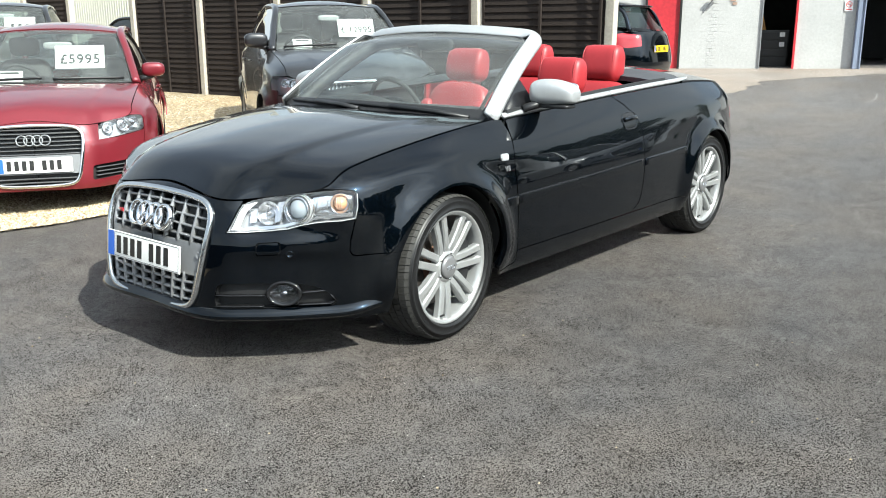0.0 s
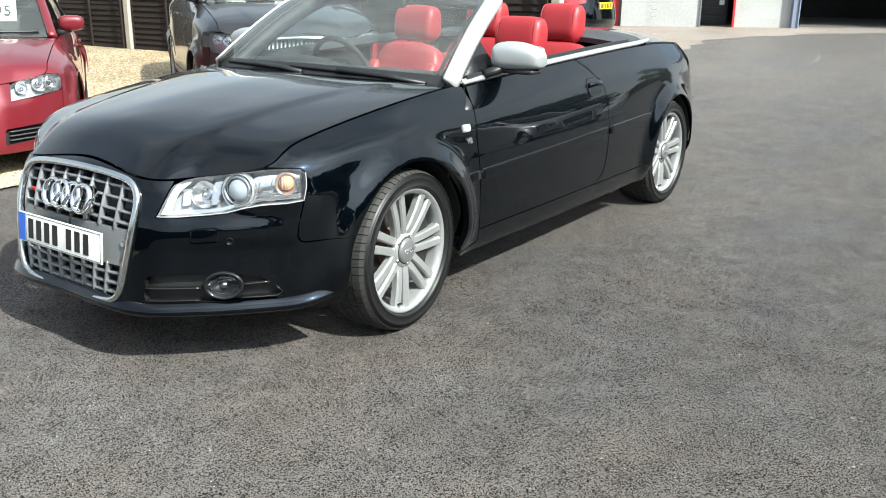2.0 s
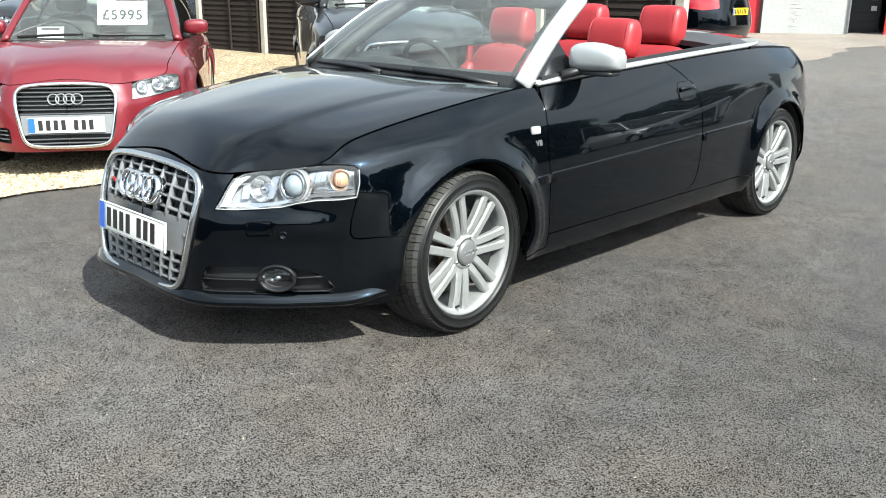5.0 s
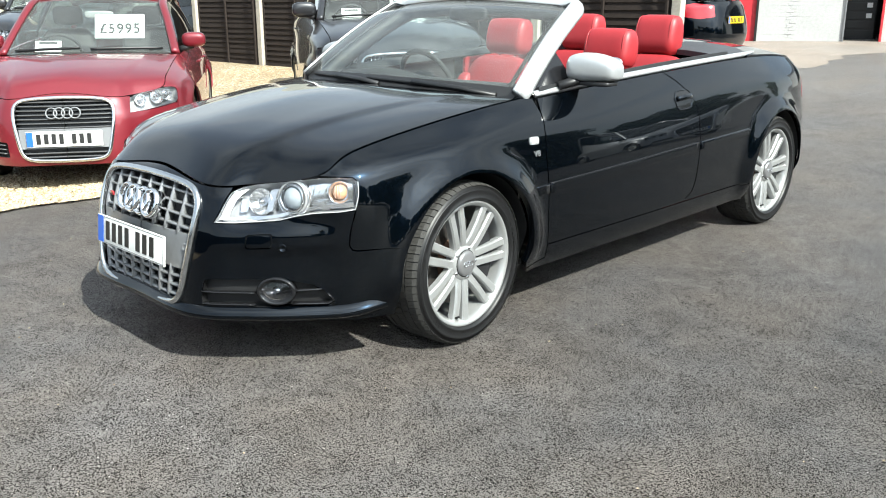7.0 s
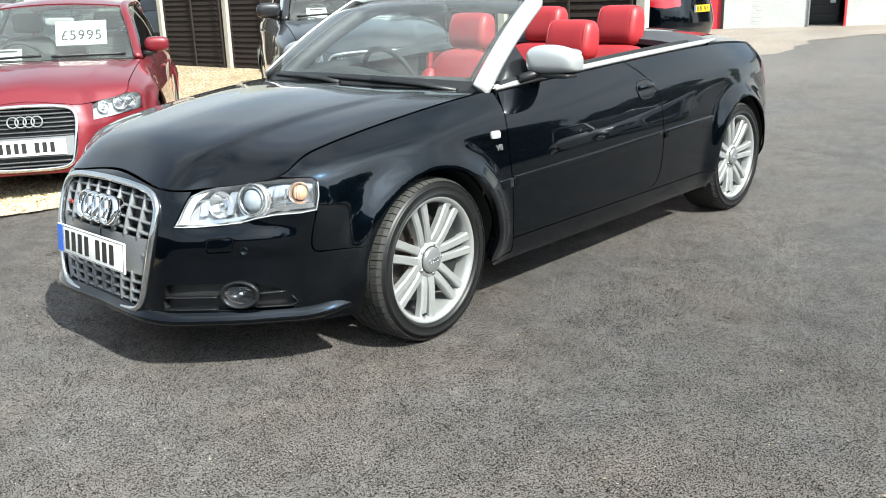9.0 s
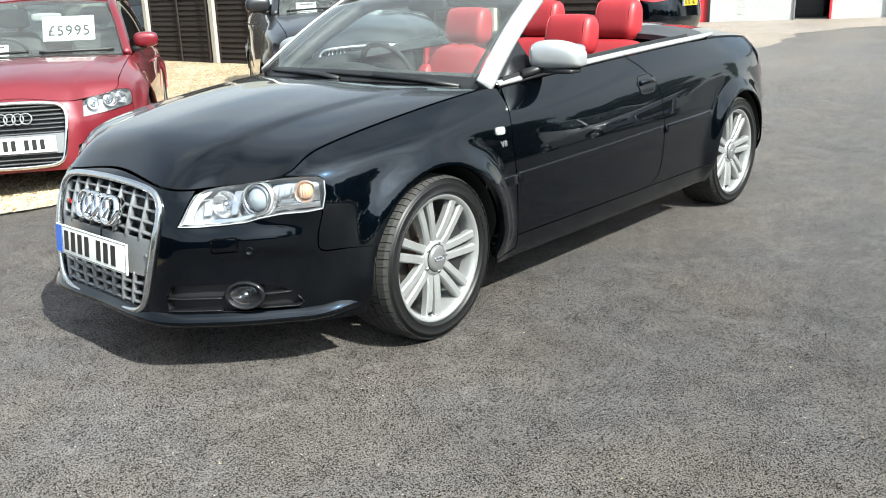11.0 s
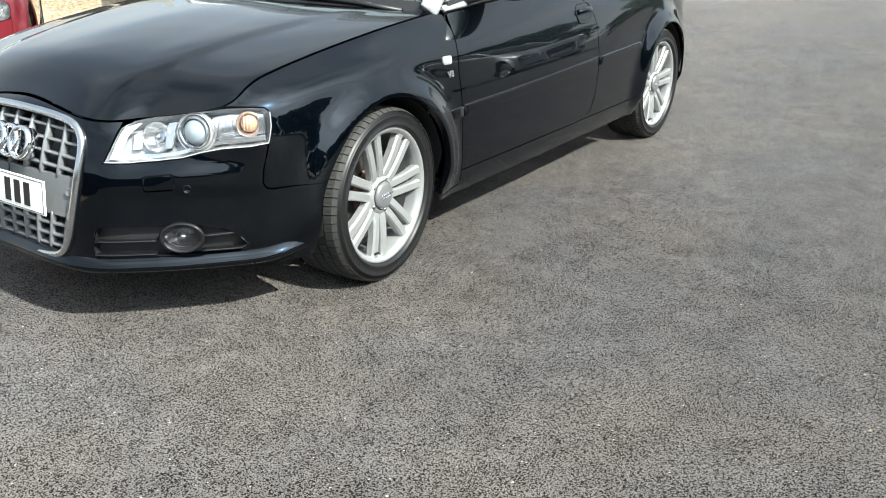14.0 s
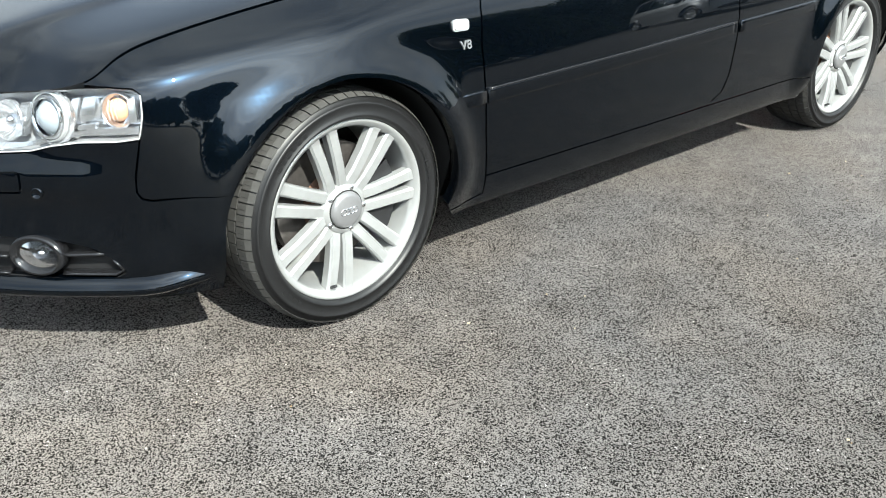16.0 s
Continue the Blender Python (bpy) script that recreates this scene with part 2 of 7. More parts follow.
def rounded(points, radius, n=5):
    """Round the corners of a closed outline of 2D points."""
    out, k = [], len(points)
    for i in range(k):
        a, p, b = (np.array(points[j % k], float) for j in (i - 1, i, i + 1))
        da, db = a - p, b - p
        la, lb = np.linalg.norm(da), np.linalg.norm(db)
        r = min(radius, la * 0.45, lb * 0.45)
        s, e = p + da / la * r, p + db / lb * r
        for t in np.linspace(0, 1, n):
            out.append(tuple((1 - t) ** 2 * s + 2 * t * (1 - t) * p + t * t * e))
    return out


def dense(points, step, closed=True):
    out, k = [], len(points)
    for i in range(k if closed else k - 1):
        a, b = np.array(points[i], float), np.array(points[(i + 1) % k], float)
        m = max(1, int(np.ceil(np.linalg.norm(b - a) / step)))
        out += [tuple(a + (b - a) * j / m) for j in range(m)]
    return out if closed else out + [tuple(points[-1])]


def inside(pts, poly):
    pts, poly = np.asarray(pts, float), np.asarray(poly, float)
    x, y = pts[:, 0], pts[:, 1]
    hit = np.zeros(len(pts), bool)
    for (x1, y1), (x2, y2) in zip(poly, np.roll(poly, -1, axis=0)):
        with np.errstate(divide="ignore", invalid="ignore"):
            hit ^= ((y1 > y) != (y2 > y)) & (x < (x2 - x1) * (y - y1) / (y2 - y1) + x1)
    return hit


def fill(outline, holes=(), step=0.03, edge=0.015):
    """Triangles that fill a flat outline with holes: points, triangles."""
    from mathutils.geometry import delaunay_2d_cdt
    loops = [dense(outline, edge)] + [dense(h, edge) for h in holes]
    pts, edges = [], []
    for l in loops:
        k = len(pts)
        pts += l
        edges += [(k + i, k + (i + 1) % len(l)) for i in range(len(l))]
    rim = np.array(pts)
    lo, hi = rim.min(0), rim.max(0)
    gx, gy = np.meshgrid(np.arange(lo[0], hi[0], step), np.arange(lo[1], hi[1], step))
    g = np.stack([gx.ravel(), gy.ravel()], 1)
    ok = inside(g, loops[0])
    for h in loops[1:]:
        ok &= ~inside(g, h)
    g = g[ok]
    if len(g):
        far = np.ones(len(g), bool)
        for c in range(0, len(rim), 200):
            far &= (np.linalg.norm(g[:, None] - rim[None, c:c + 200], axis=2) > edge * 0.7).all(1)
        pts += [tuple(p) for p in g[far]]
    v, _, tri, *_ = delaunay_2d_cdt([Vector(p) for p in pts], edges, [], 0, 1e-6)
    v = np.array([tuple(p) for p in v])
    tri = np.array([tuple(t) for t in tri])
    mid = v[tri].mean(1)
    ok = inside(mid, loops[0])
    for h in loops[1:]:
        ok &= ~inside(mid, h)
    return v, tri[ok]


# ---- car shell: a smooth surface through seven lines drawn along the bodywork ----
SIDE_Y = (-0.42, 0.0, 0.45, 1.1, 1.75, 2.25, 2.65, 3.05)


def body_line(nose, side, tail):
    """One line along the body: nose points, then width and height at SIDE_Y, then tail points."""
    return [tuple(p) for p in nose] + [(w, y, h) for (w, h), y in zip(side, SIDE_Y)] + [tuple(p) for p in tail]


BODY_LINES = np.array([
    body_line(((0, -0.879, 0.165), (0.33, -0.882, 0.165), (0.52, -0.755, 0.165), (0.7, -0.57, 0.17)),
              ((0.8, 0.175), (0.83, 0.18), (0.835, 0.18), (0.84, 0.175), (0.84, 0.175), (0.84, 0.18), (0.835, 0.19), (0.785, 0.21)),
              ((0.66, 3.34, 0.23), (0.45, 3.56, 0.24), (0, 3.61, 0.24))),
    body_line(((0, -0.914, 0.25), (0.345, -0.907, 0.25), (0.53, -0.785, 0.25), (0.705, -0.6, 0.255)),
              ((0.82, 0.265), (0.865, 0.27), (0.866, 0.265), (0.87, 0.26), (0.87, 0.26), (0.87, 0.265), (0.872, 0.28), (0.825, 0.3)),
              ((0.7, 3.365, 0.33), (0.48, 3.6, 0.34), (0, 3.655, 0.34))),
    body_line(((0, -0.909, 0.4), (0.36, -0.888, 0.4), (0.53, -0.77, 0.4), (0.7, -0.6, 0.4)),
              ((0.822, 0.41), (0.868, 0.41), (0.88, 0.4), (0.886, 0.4), (0.886, 0.4), (0.884, 0.4), (0.878, 0.41), (0.835, 0.42)),
              ((0.715, 3.37, 0.46), (0.5, 3.61, 0.46), (0, 3.67, 0.46))),
    body_line(((0, -0.889, 0.53), (0.368, -0.862, 0.53), (0.52, -0.755, 0.535), (0.69, -0.6, 0.55)),
              ((0.828, 0.56), (0.866, 0.565), (0.884, 0.56), (0.892, 0.56), (0.892, 0.56), (0.888, 0.56), (0.879, 0.565), (0.838, 0.58)),
              ((0.715, 3.36, 0.6), (0.5, 3.59, 0.6), (0, 3.65, 0.6))),
    body_line(((0, -0.854, 0.63), (0.365, -0.838, 0.6), (0.508, -0.729, 0.61), (0.69, -0.595, 0.64)),
              ((0.82, 0.66), (0.857, 0.69), (0.869, 0.68), (0.88, 0.68), (0.88, 0.685), (0.876, 0.69), (0.866, 0.7), (0.828, 0.7)),
              ((0.7, 3.34, 0.72), (0.48, 3.56, 0.73), (0, 3.62, 0.73))),
    body_line(((0, -0.819, 0.69), (0.355, -0.823, 0.648), (0.497, -0.713, 0.655), (0.688, -0.583, 0.695)),
              ((0.790, 0.742), (0.840, 0.790), (0.840, 0.805), (0.844, 0.825), (0.848, 0.84), (0.852, 0.85), (0.850, 0.85), (0.8, 0.86)),
              ((0.675, 3.31, 0.85), (0.46, 3.52, 0.86), (0, 3.575, 0.86))),
    body_line(((0, -0.784, 0.715), (0.345, -0.803, 0.682), (0.487, -0.692, 0.686), (0.683, -0.57, 0.725)),
              ((0.706, 0.798), (0.725, 0.867), (0.744, 0.914), (0.775, 0.955), (0.785, 0.985), (0.78, 1), (0.76, 0.996), (0.715, 0.968)),
              ((0.6, 3.27, 0.925), (0.42, 3.48, 0.93), (0, 3.53, 0.935))),
])


def cubic(f):
    """The four weights of a Catmull-Rom curve at f between its middle points."""
    return np.stack([-f / 2 + f * f - f ** 3 / 2, 1 - 2.5 * f * f + 1.5 * f ** 3,
                     f / 2 + 2 * f * f - 1.5 * f ** 3, -f * f / 2 + f ** 3 / 2])


class Shell:
    """A car's outer skin. s runs from the nose along the left side to the tail, v from the bottom edge to the top edge.
    Panels are drawn in q, z: q is y along the side and the length along the bumper round the nose and the tail."""

    def __init__(self, kx=1.0, ky=1.0, kz=1.0, dz=0.0):
        lines = BODY_LINES * (kx, ky, kz) + (0, 0, dz)
        flip = np.array((-1, 1, 1))
        lines = np.concatenate([lines[:, 1:2] * flip, lines, lines[:, -2:-1] * flip], axis=1)
        self.grid = np.concatenate([2 * lines[:1] - lines[1:2], lines, 2 * lines[-1:] - lines[-2:-1]], axis=0)
        self.ss = np.linspace(0, 14, 1401)
        line = self.point(self.ss, np.full(1401, 3.0))
        run = np.concatenate([[0], np.cumsum(np.linalg.norm(np.diff(line, axis=0), axis=1))])
        q = line[:, 1].copy()
        q[:400] = q[400] - (run[400] - run[:400])
        q[1100:] = q[1100] + run[1100:] - run[1100]
        self.q = q

    def point(self, s, v):
        s, v = np.clip(s, 0, 14), np.clip(v, 0, 6)
        i, j = np.minimum(s.astype(int), 13), np.minimum(v.astype(int), 5)
        ws, wv = cubic(s - i), cubic(v - j)
        out = np.zeros((len(s), 3))
        for a in range(4):
            for b in range(4):
                out += (wv[a] * ws[b])[:, None] * self.grid[j + a, i + b]
        return out

    def sv(self, q, z):
        s = np.interp(q, self.q, self.ss)
        lo, hi = np.zeros(len(s)), np.full(len(s), 6.0)
        for _ in range(22):
            mid = (lo + hi) / 2
            up = self.point(s, mid)[:, 2] < z
            lo, hi = np.where(up, mid, lo), np.where(up, hi, mid)
        return s, (lo + hi) / 2

    def at(self, q, z):
        """Places and outward normals at q, z."""
        q, z = np.asarray(q, float), np.asarray(z, float)
        s, v = self.sv(q, z)
        e = 0.01
        n = np.cross(self.point(s + e, v) - self.point(s - e, v), self.point(s, v + e) - self.point(s, v - e))
        n /= np.linalg.norm(n, axis=1)[:, None]
        return self.point(s, v), n

    def limit(self, q):
        """The height of the top edge at q."""
        return self.top(np.interp(q, self.q, self.ss))[:, 2]

    def top(self, s):
        s = np.asarray(s, float)
        return self.point(s, np.full(len(s), 6.0))


# ---- car parts ----
CAP = material("hub cap silver", (0.19, 0.19, 0.195), 0.35, 0.4, 0.2, 0.08, 60)
WHEELBASE, HUB_Z, ARCH_R = 2.654, 0.318, 0.354


def arc(cy, cz, r, a0, a1, n=24):
    """Points of an arch from angle a0 to a1, in degrees from straight back."""
    return [(cy + r * math.cos(radians(a0 + (a1 - a0) * i / n)), cz + r * math.sin(radians(a0 + (a1 - a0) * i / n))) for i in range(n + 1)]


def on_shell(sh, outline, holes=(), step=0.03, edge=0.015, off=0.0, flange=0.012, arches=(), ledge=0.0):
    """A body panel: the outline, drawn in q and z, laid on the shell, with its edges turned in."""
    v, tri = fill(outline, holes, step, edge)
    def skin(q, z):
        P, N = sh.at(q, z)
        lift = np.full(len(P), off)
        if ledge:
            lift += ledge * np.exp(-(np.maximum(np.abs(z - 0.505) - 0.015, 0) / 0.028) ** 2) * np.clip((q + 1.02) / 0.12, 0, 1) * np.clip((-0.535 - q) / 0.12, 0, 1)
        for cy, cz, r in arches:
            d = np.hypot(P[:, 1] - cy, P[:, 2] - cz) - r
            low = np.clip((P[:, 2] - 0.20) / 0.16, 0, 1)
            lift += (0.25 + 0.75 * low * low * (3 - 2 * low)) * (0.003 * np.exp(-(np.maximum(d, 0) / 0.02) ** 2) + 0.037 * np.exp(-(np.maximum(d - 0.010, 0) / 0.064) ** 2))
        return P + N * lift[:, None], N
    P, N = skin(v[:, 0], v[:, 1])
    if arches or ledge:
        e = 0.004
        side_z = np.where(v[:, 1] + e > sh.limit(v[:, 0]), -e, e)
        true = np.cross(skin(v[:, 0] + e, v[:, 1])[0] - skin(v[:, 0] - e, v[:, 1])[0], (skin(v[:, 0], v[:, 1] + side_z)[0] - P) * np.sign(side_z)[:, None])
        size = np.linalg.norm(true, axis=1)
        ok = size > 1e-7
        true[ok] /= size[ok][:, None]
        ok &= (true * N).sum(1) > 0.6
        N = np.where(ok[:, None], true, N)
    a, b, c = P[tri[:, 0]], P[tri[:, 1]], P[tri[:, 2]]
    if ((np.cross(b - a, c - a) * N[tri[:, 0]]).sum(1) < 0).sum() > len(tri) / 2:
        tri = tri[:, ::-1]
    verts, faces = [tuple(p) for p in P], [tuple(t) for t in tri]
    normals = [tuple(n) for n in N]
    if flange:
        edges = set()
        for t in faces:
            for e in zip(t, t[1:] + t[:1]):
                edges.add(e)
        for i, j in edges:
            if (j, i) not in edges:
                k = len(verts)
                verts += [tuple(P[i]), tuple(P[j]), tuple(P[j] - N[j] * flange), tuple(P[i] - N[i] * flange)]
                faces.append((k, k + 3, k + 2, k + 1))
                wall = np.cross(-N[i], P[j] - P[i]) * (1 if flange > 0 else -1)
                normals += [tuple(wall / max(np.linalg.norm(wall), 1e-9))] * 4
    out = Sheet((verts, faces))
    out.normals = normals
    return out


def both(piece):
    return [piece, flipped(piece)]


def coons(bottom, top, left, right, crown=None):
    """A sheet between four edges, each a function of 0 to 1 (left and right run from bottom to top)."""
    b0, b1, t0, t1 = (np.array(p) for p in (bottom(0), bottom(1), top(0), top(1)))

    def fn(u, v):
        p = (1 - v) * np.array(bottom(u)) + v * np.array(top(u)) + (1 - u) * np.array(left(v)) + u * np.array(right(v))
        p = p - ((1 - u) * (1 - v) * b0 + u * (1 - v) * b1 + (1 - u) * v * t0 + u * v * t1)
        return p + np.array(crown(u, v)) if crown else p
    return fn


def curve3(points):
    """A smooth curve through points, as a function of 0 to 1."""
    P = np.array(points, float)
    Q = np.concatenate([2 * P[:1] - P[1:2], P, 2 * P[-1:] - P[-2:-1]])

    def fn(t):
        x = min(max(t, 0), 1) * (len(P) - 1)
        i = min(int(x), len(P) - 2)
        w = cubic(np.array(x - i))
        return w[0] * Q[i] + w[1] * Q[i + 1] + w[2] * Q[i + 2] + w[3] * Q[i + 3]
    return fn


def edge_line(sh, s0, s1, side=1, drop=0.0):
    """The shell's top edge from station s0 to s1, as a function of 0 to 1."""
    return lambda t: sh.top([s0 + (s1 - s0) * t])[0] * (side, 1, 1) - (0, 0, drop)


def hood_piece(sh, cowl_y, cowl_z, lift=0.02, gap=0.004):
    def front(u):
        s = 6 * abs(u - 0.5)
        p = sh.top([s])[0] + (0, gap, 0)
        return p * (-1 if u < 0.5 else 1, 1, 1)

    def side(sign):
        def fn(v):
            p = sh.top([3 + 3 * v])[0]
            return (p + (-gap, gap * (1 - v), 0)) * (sign, 1, 1)
        return fn
    end = side(1)(1)

    def rear(u):
        a = 2 * u - 1
        return np.array((end[0] * a, end[1] + (cowl_y - end[1]) * (1 - a * a), end[2] + (cowl_z - end[2]) * (1 - a * a)))

    def crown(u, v):
        a = abs(2 * u - 1)
        hump = (1 - a ** 4) * lift * 3.9 * v ** 0.8 * (1 - v) ** 0.75
        edge = min(max((a - (0.36 + 0.40 * v) + 0.05) / 0.12, 0), 1)
        dome = 0.0045 * (1 - edge * edge * (3 - 2 * edge)) * min(1, v / 0.2) * min(1, (1 - v) / 0.1)
        return (0, 0, hump + dome)
    fn = coons(front, rear, side(-1), side(1), crown)
    return solid(lattice(fn, 132, 44), 0.02)


def wheel(name, parent, x, y, side, spokes=7, twin=True, tread=True, rim_mat=None, rt=0.322, rr=0.246, steer=0.0):
    """A road wheel: tyre with tread blocks, rim, spokes, hub cap, brake."""
    rim_mat = rim_mat or ALLOY
    w = new(name)
    w.empty_display_size = 0.1
    w.parent = parent
    w.matrix_local = pose(x, y, rt - 0.004, 0, 0, (0 if side > 0 else 180) + steer)
    o = 0.118
    tyre = [(rr - 0.002, o - 0.022), (rr + 0.006, o - 0.006), (rr + 0.012, o + 0.003), (rr + 0.017, o + 0.003), (rr + 0.020, o - 0.001), (rr + 0.040, o + 0.001), (rr + 0.043, o + 0.0025), (rr + 0.047, o + 0.0025), (rr + 0.050, o - 0.001), (rt - 0.026, o - 0.003),
            (rt - 0.016, o - 0.007), (rt - 0.009, o - 0.017), (rt - 0.006, o - 0.03), (rt - 0.006, -o + 0.03), (rt - 0.03, -o), (rr, -o + 0.02)]
    part("tyre", joined("tyre", [lathe(tyre, 96)]), RUBBER, w)
    if tread:
        for a0, count in ((1.15, 5), (3.9, 4), (5.4, 6)):
            for i in range(count):
                a = a0 + i * 0.075
                m = Matrix.Rotation(-a, 4, "X") @ Matrix.Translation((o + 0.0005, 0, rr + 0.030))
                part("plain_bar", joined("plain_bar", [moved(block(0, 0, 0, 0.0024, 0.012, 0.013), m)], False), RUBBER, w)
        pieces = []
        n = 66
        ribs = ((0.099, 0.1155), (0.068, 0.099), (0.030, 0.062), (-0.012, 0.023), (-0.06, -0.019), (-0.10, -0.067))
        for i in range(n):
            for r, (x0, x1) in enumerate(ribs):
                a0 = 2 * math.pi * (i + (0.0, 0.0, 0.35, 0.8, 0.2, 0.6)[r]) / n
                a1 = a0 + 2 * math.pi / n * 0.88
                v = []
                for a, xx in ((a0, x0), (a0, x1), (a1, x1), (a1, x0)):
                    slant = 0.030 * math.sin(14 * (xx - 0.07))
                    for rad in (rt - 0.012, rt):
                        rad -= 0 if rad < rt else 0.013 if xx > 0.11 else 0.0035 if abs(xx) > 0.095 else 0
                        v.append((xx, rad * math.sin(a + slant), rad * math.cos(a + slant)))
                pieces.append((v, [(1, 3, 5, 7), (0, 2, 3, 1), (2, 4, 5, 3), (4, 6, 7, 5), (6, 0, 1, 7)]))
        part("tread", joined("tread", pieces, False), TREAD, w, "worn ribbed tyre tread")
        sipes = []
        for i in range(n):
            a = 2 * math.pi * (i + 0.44) / n
            sipes.append(([(xx, (rt + 0.0006 - (0.0035 if xx > 0.09 else 0)) * math.sin(a + e), (rt + 0.0006 - (0.0035 if xx > 0.09 else 0)) * math.cos(a + e)) for xx, e in ((0.076, -0.002), (0.094, 0.002), (0.094, 0.006), (0.076, 0.002))], [(0, 1, 2, 3)]))
        part("sipes", joined("sipes", sipes, False), LINER, w)
    rim = [(rr - 0.03, -0.09), (rr - 0.028, 0.02), (rr - 0.020, o - 0.038), (rr - 0.016, o - 0.02), (rr - 0.006, o - 0.012), (rr, o - 0.009), (rr + 0.004, o - 0.013), (rr + 0.004, o - 0.025)]
    part("rim", joined("rim", [lathe(rim, 96)]), rim_mat, w)
    bars = []
    for i in range(spokes):
        for d in ((-1, 1) if twin else (0,)):
            a = 2 * math.pi * (i + 0.684) / spokes
            wide = 0.0155 if twin else 0.03
            v = []
            sections = ((0.055, 0.0190, 1.15, o - 0.040), (0.10, 0.0212, 1.06, o - 0.030), (0.16, 0.0245, 1.06, o - 0.024), (rr - 0.028, 0.0285, 1.12, o - 0.022), (rr - 0.012, 0.030, 1.2, o - 0.018))
            for r, offset, k, xo in sections:
                c = d * offset
                hw = wide * k
                for t_, xx in ((-hw, xo - 0.03), (-hw, xo - 0.007), (-hw * 0.7, xo), (hw * 0.7, xo), (hw, xo - 0.007), (hw, xo - 0.03)):
                    u = c + t_
                    v.append((xx, r * math.sin(a) + u * math.cos(a), r * math.cos(a) - u * math.sin(a)))
            f = [(s * 6 + j, s * 6 + j + 1, s * 6 + j + 7, s * 6 + j + 6) for s in range(len(sections) - 1) for j in range(5)]
            bars.append((v, f))
    for i, b in enumerate(bars):
        part("spoke", joined("spoke", [b], False), rim_mat, w)
    hub = [(0.0, o - 0.030), (0.05, o - 0.030), (0.066, o - 0.034), (0.072, o - 0.045), (0.072, o - 0.075)]
    part("hub", joined("hub", [lathe(hub, 48)]), rim_mat, w)
    cap = [(0.0, o - 0.016), (0.038, o - 0.017), (0.047, o - 0.021), (0.051, o - 0.028), (0.051, o - 0.034)]
    part("hub_cap", joined("hub_cap", [lathe(cap, 40)]), CAP, w, "round satin hub cap")
    part("cap_groove", joined("cap_groove", [lathe([(0.050, o - 0.0292), (0.0535, o - 0.0292), (0.0545, o - 0.031)], 40)]), LINER, w)
    if tread:
        badge = []
        for i in range(4):
            c = (i - 1.5) * 0.0125
            pts = [(o - 0.0155, c + 0.0085 * math.cos(t), 0.0085 * math.sin(t)) for t in np.linspace(0, 2 * math.pi, 16, endpoint=False)]
            badge.append(sweep(pts, ring(0.0016, n=5), (1, 0, 0), closed=True))
        part("cap_badge", joined("cap_badge", badge), CHROME, w)
        bolts = []
        for i in range(5):
            a = 2 * math.pi * (i + 0.3) / 5
            bolts.append(moved(lathe([(0.0, 0.004), (0.006, 0.004), (0.008, 0.0)], 8), pose(o - 0.0335, 0.0605 * math.sin(a), 0.0605 * math.cos(a))))
        for b in bolts:
            part("wheel_bolt", joined("wheel_bolt", [b]), CHROME, w)
        valve = sweep([(o - 0.022, -0.07, -0.206), (o - 0.004, -0.066, -0.196)], ring(0.0045, n=8), (0, 0, 1))
        part("valve", joined("valve", [valve]), BLACK_PLASTIC, w)
    disc = [(0.09, 0.02), (0.172, 0.02), (0.172, -0.012), (0.09, -0.012)]
    part("brake_disc", joined("brake_disc", [lathe(disc, 48)], False), BRAKE, w)
    part("brake_bell", joined("brake_bell", [lathe([(0.0, 0.045), (0.075, 0.045), (0.092, 0.02)], 40)], False), RUST, w, "rusty brake disc bell")
    caliper = [(0.02 + xx, r * math.sin(a), r * math.cos(a)) for a in np.linspace(math.pi * 0.32, math.pi * 0.72, 9) for r, xx in ((0.10, 0.0), (0.10, 0.05), (0.185, 0.05), (0.19, -0.02))]
    part("caliper", joined("caliper", [(caliper, [(i * 4 + j, i * 4 + (j + 1) % 4, i * 4 + 4 + (j + 1) % 4, i * 4 + 4 + j) for i in range(8) for j in range(4)])], False), BLACK_PLASTIC, w)
    return w


def plate(parent, m, back, name="number_plate"):
    """A number plate whose characters are plain bars, on the pose m (x right, z up, facing -y)."""
    p = part(name, joined(name, [moved(block(0, 0, 0, 0.52, 0.006, 0.111, 0.002), m)]), back, parent)
    part("blue_band", joined("blue_band", [moved(block(-0.237, -0.0036, 0, 0.043, 0.002, 0.104), m)], False), PLATE_BLUE, p)
    bars = [moved(block(x, -0.0036, 0, 0.031, 0.002, 0.074), m) for x in (-0.178, -0.126, -0.074, -0.022, 0.064, 0.116, 0.168)]
    for b in bars:
        part("plain_bar", joined("plain_bar", [b], False), INK, p)
    rim = sweep([tuple(m @ Vector((x, -0.0034, z))) for x, z in ((-0.21, -0.05), (0.253, -0.05), (0.253, 0.05), (-0.21, 0.05))], ring(0.001, n=4), tuple(m.to_3x3() @ Vector((0, -1, 0))), closed=True)
    part("border", joined("border", [rim], False), INK, p)
    return p


def badge_rings(parent, place, r, thick, spacing, mat=None, depth=0.0):
    """Four plain overlapping rings, laid where place([(x, z), ...]) gives places and normals."""
    for i in range(4):
        pts = [((i - 1.5) * spacing + r * math.cos(t), r * math.sin(t)) for t in np.linspace(0, 2 * math.pi, 40, endpoint=False)]
        got = place(pts)
        path, ups = [tuple(p + n * (0.003 * (i % 2))) for p, n in got], [tuple(n) for p, n in got]
        part("badge_ring", joined("badge_ring", [sweep(path, ring(thick, thick * 1.5 + depth, n=8), ups, closed=True)]), mat or CHROME, parent)


def bolster_end(t):
    return max(0.0, 1 - abs(t) ** 7) ** (1 / 3.2)


